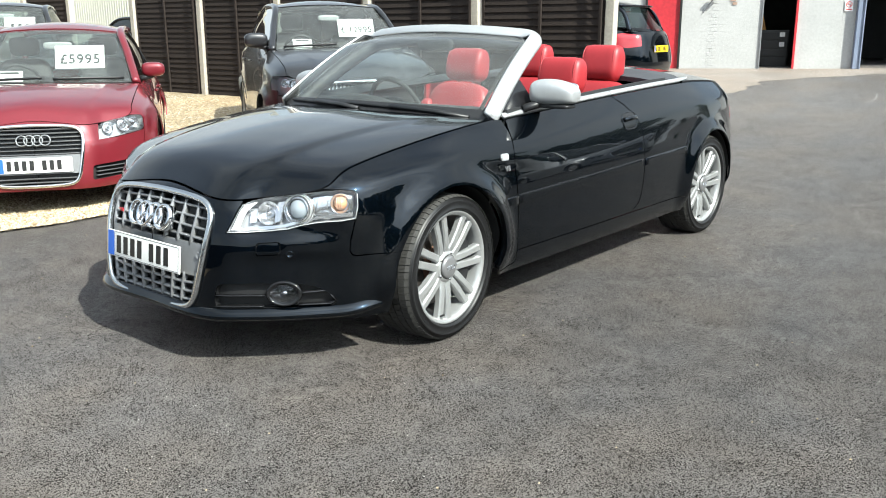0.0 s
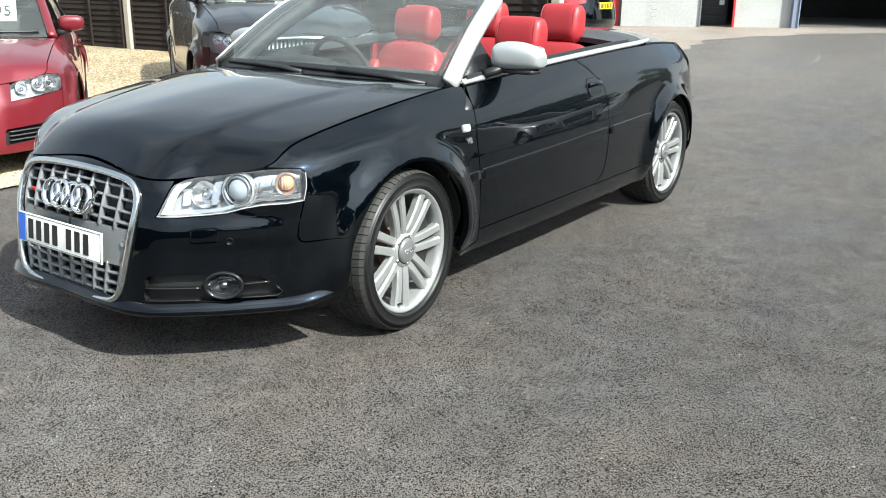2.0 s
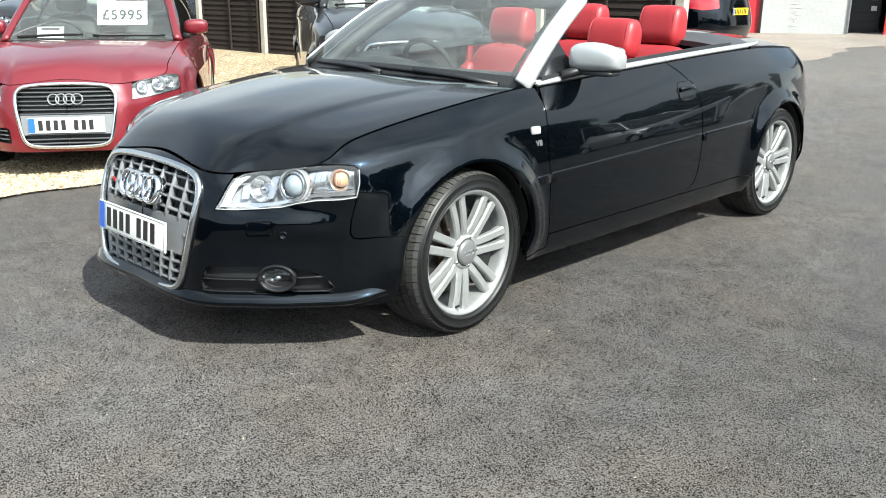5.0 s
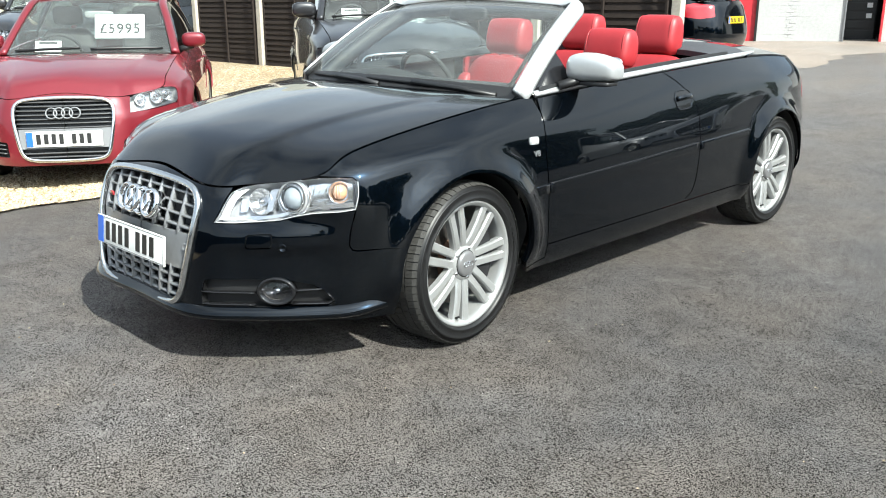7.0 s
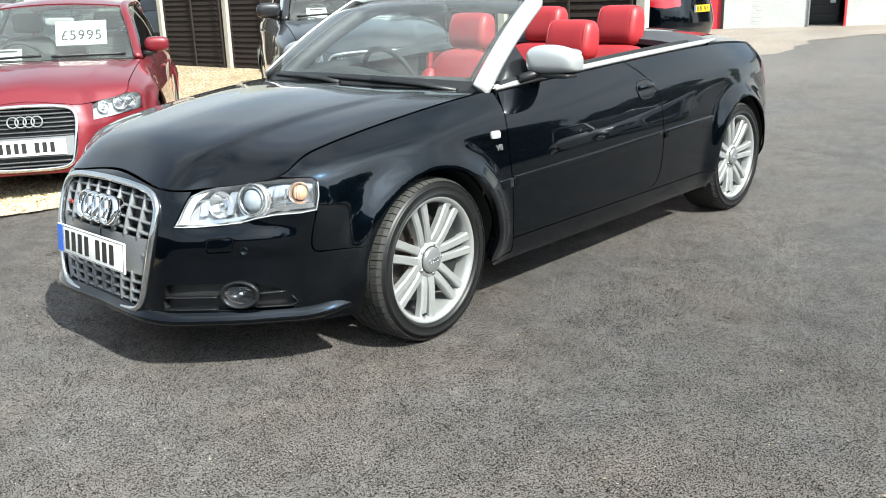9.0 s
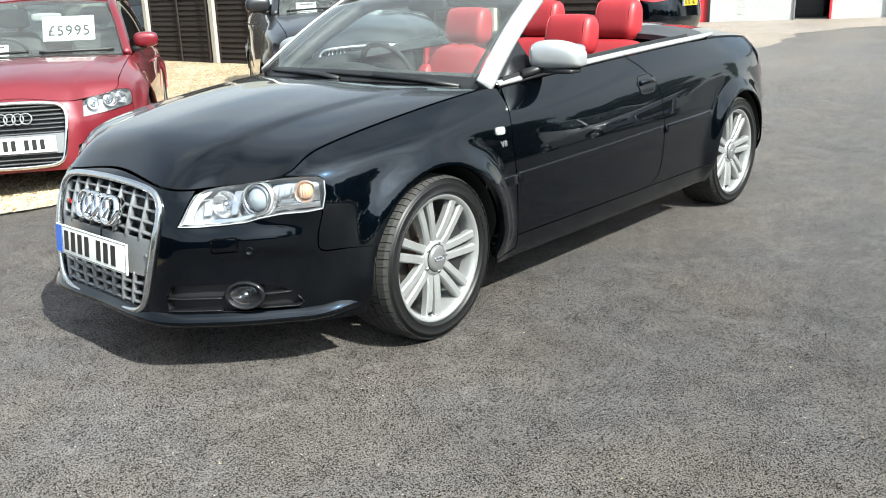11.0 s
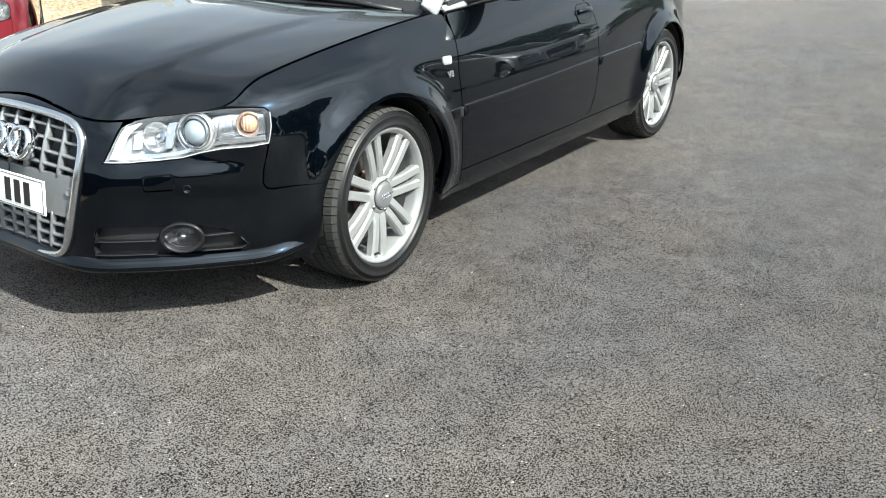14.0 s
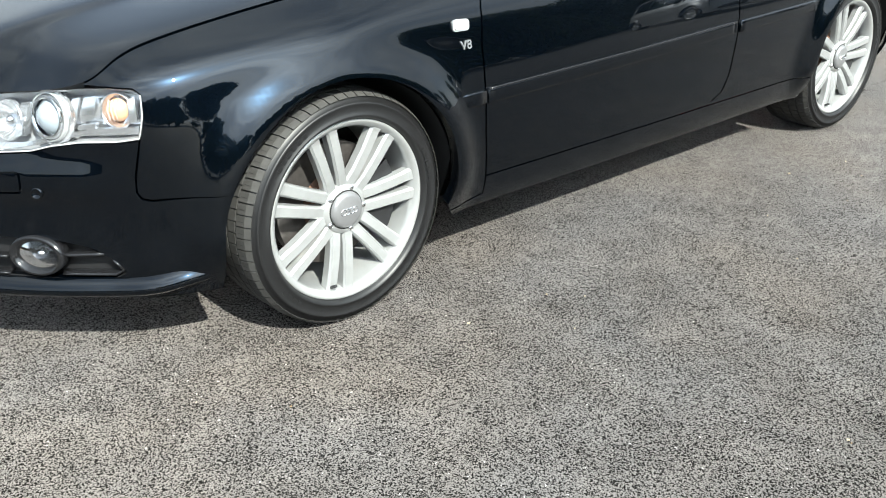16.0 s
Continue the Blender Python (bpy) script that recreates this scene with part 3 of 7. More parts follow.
def bolster(sx, sy, sz):
    """A padded roll across the car: a squarish oval section with nearly flat ends."""
    section = ring(1.0, 1.0, 40, 2.9)

    def fn(u, v):
        t = -math.cos(math.pi * v)
        k = bolster_end(t)
        c, q = section[round(u * 40) % 40]
        return (t * sx / 2, c * sy / 2 * k * (1 - 0.10 * q), q * sz / 2 * k)
    return lattice(fn, 40, 30, close_u=True)


def seat(parent_name, label, x, y, z, lean, rear=False):
    """A leather seat: cushion, backrest with bolsters, head restraint on two posts."""
    s = thing(parent_name, label, "car seat", pose(x, y, z), "red leather seats")
    w = 0.52 if not rear else 0.56
    part("seat_cushion", joined("seat_cushion", [cushion(0, -0.26, 0.10, w, 0.54, 0.20, 5)]), RED_LEATHER, s)
    part("backrest", joined("backrest", [cushion(0, 0.06, 0.38, w * 0.94, 0.15, 0.64, 4.2, tilt=-lean)]), RED_LEATHER, s)
    for d in (-1, 1):
        part("side_bolster", joined("side_bolster", [cushion(d * w * 0.41, 0.015, 0.34, 0.10, 0.17, 0.50, 4, tilt=-lean)]), RED_LEATHER, s)
    k = math.tan(radians(lean))
    hy, hz = 0.06 + k * 0.44, 0.80
    hw, hd, hh = (0.285, 0.15, 0.21) if not rear else (0.27, 0.155, 0.228)
    hr = part("head_restraint", joined("head_restraint", [moved(bolster(hw, hd, hh), pose(0, hy, hz, -lean * 0.5))]), RED_LEATHER, s)
    for d in (-0.80, 0.80):
        k_ = bolster_end(d)
        seam = [tuple(pose(0, hy, hz, -lean * 0.5) @ Vector((d * hw / 2, hd / 2 * k_ * a_, hh / 2 * k_ * b_))) for a_, b_ in ring(1.0, 1.0, 40, 2.9)]
        part("piping", joined("piping", [sweep(seam, ring(0.0028, n=5), (1, 0, 0), closed=True)]), RED_LEATHER, hr)
    for d in (-1, 1):
        post = sweep([(d * 0.06, hy - 0.01, hz - 0.07), (d * 0.06, hy - 0.03, hz - 0.17)], ring(0.006, n=8), (0, 1, 0))
        part("post", joined("post", [post]), CHROME, s)
    return s


def strip(sh, pts, width, out, mat, name, parent, label="", off=0.0, drop=0.0):
    """A trim strip laid on the shell along points in q, z."""
    d = np.array(dense(pts, 0.03, closed=False))
    P, N = sh.at(d[:, 0], d[:, 1])
    prof = [(-width / 2, 0), (-width / 2 * 0.9, out * 0.85), (-width / 2 * 0.72, out), (width / 2 * 0.72, out), (width / 2 * 0.9, out * 0.85), (width / 2, 0), (0, -0.006)]
    a = sweep([tuple(p + n * off) for p, n in zip(P, N)], prof, [tuple(n) for n in N])
    return part(name, joined(name, [a]), mat, parent, label)


# ---- the black convertible ----
def topz(sh, q):
    s = np.interp(q, sh.q, sh.ss)
    return float(sh.top([s])[0][2])


def along_top(sh, q0, q1, drop=0.003, n=24):
    return [(q, topz(sh, q) - drop) for q in np.linspace(q0, q1, n)]


HEADLAMP = [(-1.008, 0.562), (-0.985, 0.613), (-0.958, 0.660), (-0.925, 0.675), (-0.88, 0.684), (-0.80, 0.695), (-0.72, 0.708), (-0.645, 0.716),
            (-0.56, 0.719), (-0.50, 0.716), (-0.485, 0.704), (-0.490, 0.66), (-0.505, 0.610), (-0.56, 0.602), (-0.65, 0.597), (-0.715, 0.587), (-0.769, 0.573), (-0.85, 0.565), (-0.93, 0.560)]
NOSE = float(Shell().q[0])
GRILLE = [(NOSE + 1.09 * d, z) for d, z in ((0, 0.684), (0.126, 0.681), (0.226, 0.674), (0.291, 0.664), (0.319, 0.645), (0.326, 0.61), (0.318, 0.48), (0.307, 0.35), (0.298, 0.29), (0.274, 0.258), (0.226, 0.246), (0.126, 0.240), (0, 0.238))]
INTAKE = [(-1.022, 0.362), (-0.86, 0.364), (-0.74, 0.360), (-0.665, 0.343), (-0.60, 0.298), (-0.590, 0.278), (-0.62, 0.262), (-0.70, 0.262), (-0.85, 0.266), (-1.018, 0.268), (-1.028, 0.315)]
DOOR_FRONT = [(0.525, 0.905), (0.50, 0.85), (0.478, 0.79), (0.468, 0.70), (0.468, 0.60), (0.476, 0.44), (0.488, 0.305)]
DOOR_REAR = [(1.47, 0.965), (1.56, 0.91), (1.63, 0.86), (1.69, 0.80), (1.712, 0.74), (1.71, 0.54), (1.70, 0.40), (1.675, 0.345), (1.61, 0.312), (1.52, 0.305)]


def shifted(pts, d):
    return [(q + d, z) for q, z in pts]


def convertible():
    sh = Shell()
    car = thing("convertible_car", "glossy black convertible car, roof down, silver windscreen frame", "car", pose(0, 0, 0))
    fa, ra = (0.0, HUB_Z + 0.005, ARCH_R), (WHEELBASE, HUB_Z + 0.005, ARCH_R)
    # bumper
    low = 0.205
    a_seam = math.degrees(math.asin((0.462 - fa[1]) / ARCH_R))
    bumper = [(NOSE, low), (-0.356, low), (-0.356, 0.27)] + arc(*fa, 180, 180 - a_seam, 12) + [(-0.50, 0.458), (-0.522, 0.463), (-0.533, 0.48), (-0.530, 0.52)]
    bumper += [(-0.508, 0.603)]
    bumper += [(q, z - 0.005) for q, z in HEADLAMP[13:]] + [(HEADLAMP[0][0] - 0.006, 0.558), (-0.991, 0.613), (-0.964, 0.662)]
    bumper += [(-0.96, topz(sh, -0.96) - 0.006), (-1.03, topz(sh, -1.03) - 0.006), (GRILLE[4][0], topz(sh, GRILLE[4][0]) - 0.006)] + GRILLE[3:]
    flap_gap = rounded([(-0.890, 0.520), (-0.795, 0.527), (-0.798, 0.473), (-0.893, 0.469)], 0.014)
    b = on_shell(sh, bumper, [rounded(INTAKE, 0.02), flap_gap], 0.018, 0.010, arches=[fa], ledge=0.010)
    bp = part("front_bumper", joined("front_bumper", both(b)), BLACK_PAINT, car)
    brow = on_shell(sh, GRILLE[:4] + [(GRILLE[4][0], 0.66)] + list(reversed(along_top(sh, NOSE, GRILLE[4][0], 0.006, 10))), (), 0.02, 0.012)
    part("grille_brow", joined("grille_brow", both(brow)), BLACK_PAINT, bp)
    # lower spoiler
    d = np.linspace(NOSE, -0.362, 48)
    zl = 0.232 + 0.018 * np.clip((d + 0.64) / 0.2, 0, 1) ** 2
    P, N = sh.at(d, zl)
    half = [(tuple(p), tuple(n)) for p, n in zip(P, N)]
    half = [(tuple(np.array(p) - np.array(n) * 0.022 * (i / 47) ** 22), n) for i, (p, n) in enumerate(half)]
    path = [((-p[0], p[1], p[2]), (-n[0], n[1], n[2])) for p, n in reversed(half)] + half[1:]
    prof = [(-0.034, -0.02), (-0.030, 0.002), (-0.012, 0.020), (0.0, 0.026), (0.010, 0.019), (0.018, 0.000), (0.018, -0.02)]
    lip = sweep([p for p, n in path], prof, [n for p, n in path])
    part("spoiler_lip", joined("spoiler_lip", [lip]), BLACK_PAINT, bp)
    # intakes with fog lamps
    for sgn in (1, -1):
        side = (lambda x: x) if sgn > 0 else flipped
        box = part("air_intake", joined("air_intake", [side(on_shell(sh, rounded(INTAKE, 0.02), (), 0.03, 0.012, off=-0.035, flange=-0.034)), side(on_shell(sh, flap_gap, (), 0.03, 0.012, off=-0.004, flange=0))]), BLACK_PLASTIC, bp)
        for pts, w in (([(-1.02, 0.316), (-0.86, 0.314)], 0.010), ([(-0.735, 0.322), (-0.64, 0.325)], 0.012), ([(-0.74, 0.274), (-0.62, 0.272), (-0.598, 0.285), (-0.62, 0.31)], 0.010), ([(-1.018, 0.272), (-0.86, 0.271)], 0.008)):
            dd = np.array(dense(pts, 0.02, closed=False))
            Q, M = sh.at(dd[:, 0], dd[:, 1])
            part("intake_blade", joined("intake_blade", [side(sweep([tuple(p - n * 0.012) for p, n in zip(Q, M)], ring(w / 2, 0.016, 8), [tuple(n) for n in M]))]), GLOSS_BLACK, box)
        c, n = sh.at([-0.79], [0.322])
        c, n = Vector(c[0]), Vector(n[0])
        n = (n + Vector((0, -0.15, 0))).normalized()
        m = Matrix.Translation(c + n * 0.002) @ n.to_track_quat("X", "Z").to_matrix().to_4x4() @ Matrix.Diagonal((1, 1.18, 0.84, 1))
        fog = part("fog_lamp", joined("fog_lamp", [side(moved(lathe([(0.046, -0.04), (0.058, -0.03), (0.060, 0.004), (0.056, 0.010), (0.049, 0.008), (0.045, -0.002)], 40), m))]), GLOSS_BLACK, bp)
        part("reflector", joined("reflector", [side(moved(lathe([(0.0, -0.04), (0.02, -0.035), (0.036, -0.02), (0.046, -0.002)], 32), m))]), FOG_DARK, fog)
        part("bulb_shield", joined("bulb_shield", [side(moved(lathe([(0.0, -0.008), (0.010, -0.010), (0.012, -0.03)], 16), m))]), CHROME, fog)
        part("lamp_glass", joined("lamp_glass", [side(moved(lathe([(0.0, 0.010), (0.02, 0.008), (0.038, 0.003), (0.046, -0.002)], 32), m))]), LAMP_GLASS, fog)
        # washer flap and parking sensors
        flap = on_shell(sh, rounded([(-0.885, 0.515), (-0.80, 0.522), (-0.803, 0.478), (-0.888, 0.474)], 0.012), (), 0.015, 0.008, off=0.001, flange=0.01, ledge=0.010)
        part("washer_flap", joined("washer_flap", [side(flap)]), BLACK_PAINT, bp)
        for q, z in ((-0.763, 0.477),):
            c, n = sh.at([q], [z])
            c = c + n * 0.0096
            m2 = Matrix.Translation(c[0]) @ Vector(n[0]).to_track_quat("X", "Z").to_matrix().to_4x4()
            part("parking_sensor", joined("parking_sensor", [side(moved(lathe([(0.0, 0.001), (0.009, 0.001), (0.011, 0.004), (0.013, 0.004), (0.014, -0.004)], 24), m2))]), BLACK_PAINT, bp)
    # grille
    grille_parts(sh, car)
    # headlamps
    for sgn in (1, -1):
        headlamp(sh, car, sgn)
    # hood
    hood = part("hood", joined("hood", [hood_piece(sh, 0.36, 0.925, 0.034)]), BLACK_PAINT, car)
    # front wings
    a0 = math.degrees(math.asin((0.235 - fa[1]) / ARCH_R))
    wing = [(-0.640, topz(sh, -0.640) - 0.004)] + along_top(sh, -0.63, 0.44, 0.004, 90) + [(0.50, 0.905)] + shifted(DOOR_FRONT, -0.006)[1:] + [(0.482, 0.245), (0.345, 0.235)]
    bow = [a0 + (180 - a_seam - a0) * i / 44 for i in range(1, 45)]
    wing += [(fa[0] + (ARCH_R - 0.020 * min(1, max(0, (30 - a) / 40))) * math.cos(radians(a)), fa[1] + (ARCH_R - 0.020 * min(1, max(0, (30 - a) / 40))) * math.sin(radians(a))) for a in bow] + [(-0.50, 0.464), (-0.518, 0.468), (-0.528, 0.482), (-0.525, 0.52), (-0.502, 0.608), (-0.487, 0.66), (-0.482, 0.7055), (-0.498, 0.7190), (-0.56, 0.7225)]
    piece = on_shell(sh, wing, (), 0.015, 0.010, flange=0.03, arches=[fa])
    for sgn, pc in ((1, piece), (-1, flipped(piece))):
        f = part("front_wing", joined("front_wing", [pc]), BLACK_PAINT, car)
        if sgn > 0:
            rep = on_shell(sh, rounded([(0.364, 0.770), (0.422, 0.767), (0.419, 0.737), (0.361, 0.739)], 0.012), (), 0.012, 0.006, off=0.005, flange=0.006)
            part("indicator_repeater", joined("indicator_repeater", [rep]), SATIN, f, "clear side indicator")
            rep = on_shell(sh, rounded([(0.369, 0.766), (0.417, 0.763), (0.414, 0.741), (0.366, 0.743)], 0.01), (), 0.012, 0.006, off=0.008, flange=0.003)
            part("indicator_lens", joined("indicator_lens", [rep]), LAMP_GREY, f)
            lettering(sh, f)
            strip(sh, [(0.378, 0.546), (0.466, 0.5485)], 0.044, 0.007, BLACK_PAINT, "side_moulding", f)
    # doors
    top_gap = 0.016
    belt = [(q, topz(sh, q) - top_gap) for q in np.linspace(0.53, 1.47, 24)]
    doorp = belt + DOOR_REAR[1:] + list(reversed(DOOR_FRONT[1:]))
    piece = on_shell(sh, doorp, (), 0.03, 0.014)
    for sgn, pc in ((1, piece), (-1, flipped(piece))):
        door = part("door", joined("door", [pc]), BLACK_PAINT, car)
        if sgn > 0:
            strip(sh, [(0.475, 0.549), (1.1, 0.563), (1.695, 0.580)], 0.044, 0.007, BLACK_PAINT, "side_moulding", door)
            strip(sh, [(0.475, 0.5705), (1.1, 0.5845), (1.695, 0.6015)], 0.006, 0.009, GLOSS_BLACK, "moulding_edge", door)
            door_handle(sh, door)
        belt_trim(sh, 0.53, 1.475, sgn, door)
        card = lattice(lambda u, v: (sgn * (0.79 - 0.05 * v - 0.02 * math.sin(3 * v)), 0.55 + 1.05 * u, 0.30 + v * (topz(sh, 0.55 + 1.05 * u) - 0.31)), 20, 10)
        part("door_card", joined("door_card", [solid(card, 0.02)]), DARK_TRIM, door)
        pad = lattice(lambda u, v: (sgn * (0.725 - 0.02 * math.sin(math.pi * v)), 0.75 + 0.8 * u, 0.58 + 0.22 * v), 16, 8)
        part("door_pad", joined("door_pad", [solid(pad, 0.02)]), RED_LEATHER, door, "red leather door pad")
    # sills
    sill = [(0.355, 0.228), (0.37, 0.205), (2.298, 0.205), (2.308, 0.24), (2.30, 0.30), (1.52, 0.300), (0.488, 0.300), (0.486, 0.240)]
    piece = on_shell(sh, sill, (), 0.02, 0.014, arches=[fa, ra])
    for pc in both(piece):
        part("sill", joined("sill", [pc]), BLACK_PAINT, car)
    # rear quarters
    b0 = math.degrees(math.asin((0.24 - ra[1]) / ARCH_R))
    quarter = along_top(sh, 1.48, 3.30, 0.016, 40) + [(3.32, 0.86), (3.24, 0.85), (3.21, 0.72), (3.20, 0.60), (3.05, 0.56)]
    quarter += arc(*ra, 42, 180 - b0, 40) + [(2.305, 0.305), (1.55, 0.305), (1.63, 0.316), (1.685, 0.345), (1.708, 0.40), (1.717, 0.54), (1.719, 0.74), (1.697, 0.80), (1.637, 0.862), (1.567, 0.913)]
    piece = on_shell(sh, quarter, (), 0.018, 0.012, arches=[ra])
    for sgn, pc in ((1, piece), (-1, flipped(piece))):
        qp = part("rear_quarter", joined("rear_quarter", [pc]), BLACK_PAINT, car)
        if sgn > 0:
            strip(sh, [(1.725, 0.5808), (2.27, 0.5925)], 0.044, 0.007, BLACK_PAINT, "side_moulding", qp)
        belt_trim(sh, 1.48, 2.72, sgn, qp)
        lamp = on_shell(sh, rounded([(3.245, 0.855), (3.33, 0.862), (3.60, 0.86), (3.60, 0.70), (3.40, 0.68), (3.215, 0.70)], 0.02), (), 0.03, 0.015, off=0.002)
        part("tail_lamp", joined("tail_lamp", [lamp if sgn > 0 else flipped(lamp)]), TAIL_RED, car, "red tail lamp")
    rear_end = float(sh.q[-1])
    c0 = math.degrees(math.asin((0.25 - ra[1]) / ARCH_R))
    rb = arc(*ra, 40, c0, 14) + [(3.05, 0.235), (rear_end, 0.25), (rear_end, 0.595), (3.20, 0.593), (3.055, 0.553)]
    part("rear_bumper", joined("rear_bumper", both(on_shell(sh, rb, (), 0.03, 0.014, arches=[ra]))), BLACK_PAINT, car)
    boot = [(3.207, 0.60), (3.215, 0.695), (3.40, 0.675), (3.605, 0.695), (3.605, 0.865), (3.33, 0.868)] + along_top(sh, 3.33, rear_end, 0.003, 12) + [(rear_end, 0.60)]
    part("boot_lid_face", joined("boot_lid_face", both(on_shell(sh, boot, (), 0.03, 0.014))), BLACK_PAINT, car)
    # rear deck: folded-roof cover and boot lid
    def deck(y0s, y1s, mat, name, lift):
        l, r = edge_line(sh, y0s, y1s, -1, 0.004), edge_line(sh, y0s, y1s, 1, 0.004)
        fn = coons(lambda u: l(0) * (1 - u) + r(0) * u + (0, -0.10 * (1 - (2 * u - 1) ** 2) if name == "roof_cover" else 0, lift * (1 - (2 * u - 1) ** 2)),
                   lambda u: l(1) * (1 - u) + r(1) * u + (0, 0, lift * (1 - (2 * u - 1) ** 2)), l, r)
        part(name, joined(name, [solid(lattice(fn, 36, 20), 0.015)]), mat, car)
    deck(9.35, 11.2, BLACK_PAINT, "rear_deck", 0.08)
    cover = lattice(lambda u, v: (lambda y, wd: ((2 * u - 1) * wd, y + 0.20 * (1 - (2 * u - 1) ** 2) * (1 - v), topz(sh, y) + 0.010 + 0.055 * (1 - (2 * u - 1) ** 4) * min(1, 0.35 + 2.5 * v) * (1 - 0.6 * v * v)))(2.10 + 0.79 * v, 0.742 - max(0, 2.10 + 0.79 * v - 2.15) ** 2 * 0.36), 40, 24)
    part("roof_cover", joined("roof_cover", [solid(cover, 0.03)]), CLOTH, car, "charcoal folded-roof cover")
    deck(11.22, 12.2, BLACK_PAINT, "boot_lid", 0.07)
    l, r = edge_line(sh, 12.2, 14, -1), edge_line(sh, 12.2, 14, 1)
    part("boot_lid_rear", joined("boot_lid_rear", [lattice(lambda u, v: l(v) * (1 - u) + r(v) * u + np.array((0, 0, 0.07 * (1 - (2 * u - 1) ** 2) * (1 - v))), 24, 12)]), BLACK_PAINT, car)
    # underside, bulkheads and wheel housings
    under = lattice(lambda u, v: ((2 * u - 1) * (0.78 if 0.22 < v < 0.92 else 0.5), -0.74 + 4.2 * v, 0.235), 4, 30)
    part("underbody", joined("underbody", [solid(under, 0.02)], False), LINER, car)
    for y in (0.0, WHEELBASE):
        for sgn in (1, -1):
            lin = lattice(lambda u, v: (sgn * (0.52 + (0.350 - 0.055 * min(1, max(0, 0.22 - math.sin(radians(-13 + 206 * u))) / 0.4)) * v), y + (ARCH_R + 0.004) * math.cos(radians(-13 + 206 * u)), fa[1] + (ARCH_R + 0.004) * math.sin(radians(-13 + 206 * u))), 36, 3)
            part("wheel_housing", joined("wheel_housing", [lin], True), LINER, car)
            back = lattice(lambda u, v: (sgn * 0.52, y + (ARCH_R + 0.004) * v * math.cos(radians(-13 + 206 * u)), fa[1] + (ARCH_R + 0.004) * v * math.sin(radians(-13 + 206 * u))), 24, 2)
            part("housing_wall", joined("housing_wall", [back]), LINER, car)
    part("bulkhead", joined("bulkhead", [block(0, 0.50, 0.55, 1.40, 0.02, 0.66)], False), LINER, car)
    # wheels
    for y in (0.0, WHEELBASE):
        for sgn in (1, -1):
            wheel("wheel", car, sgn * 0.757, y, sgn, steer=3.0 if y == 0.0 else 0.0)
    windscreen(sh, car)
    cabin(sh, car)
    mirror(sh, car)
    return car


def on_row(sh, pts, depth):
    """Places and normals on the nose at points x, z."""
    nose = float(sh.q[0])
    P, N = sh.at([nose + abs(x) * 1.03 for x, z in pts], [z for x, z in pts])
    sign = np.array([(-1.0 if x < 0 else 1.0, 1, 1) for x, z in pts])
    P, N = P * sign, N * sign
    return [(Vector(p - n * depth), Vector(n)) for p, n in zip(P, N)]


def belt_trim(sh, y0, y1, sgn, parent):
    """The satin strip along the top edge of the door or the quarter; towards the tail it turns inwards."""
    path, ups = [], []
    for y in np.linspace(y0, y1, 40):
        s = np.interp(y, sh.q, sh.ss)
        p = sh.top([s])[0]
        bend = max(0, (y - 2.10) / 0.68) ** 2 * 0.10
        path.append(((p[0] - bend - 0.004) * sgn, y, p[2] + 0.003))
        ups.append((0.75 * sgn, 0, 1))
    prof = [(-0.014, -0.012), (-0.014, 0.002), (-0.009, 0.006), (0.009, 0.006), (0.014, 0.002), (0.014, -0.012)]
    part("belt_trim", joined("belt_trim", [sweep(path, prof, ups)]), SATIN, parent, "satin silver belt trim")


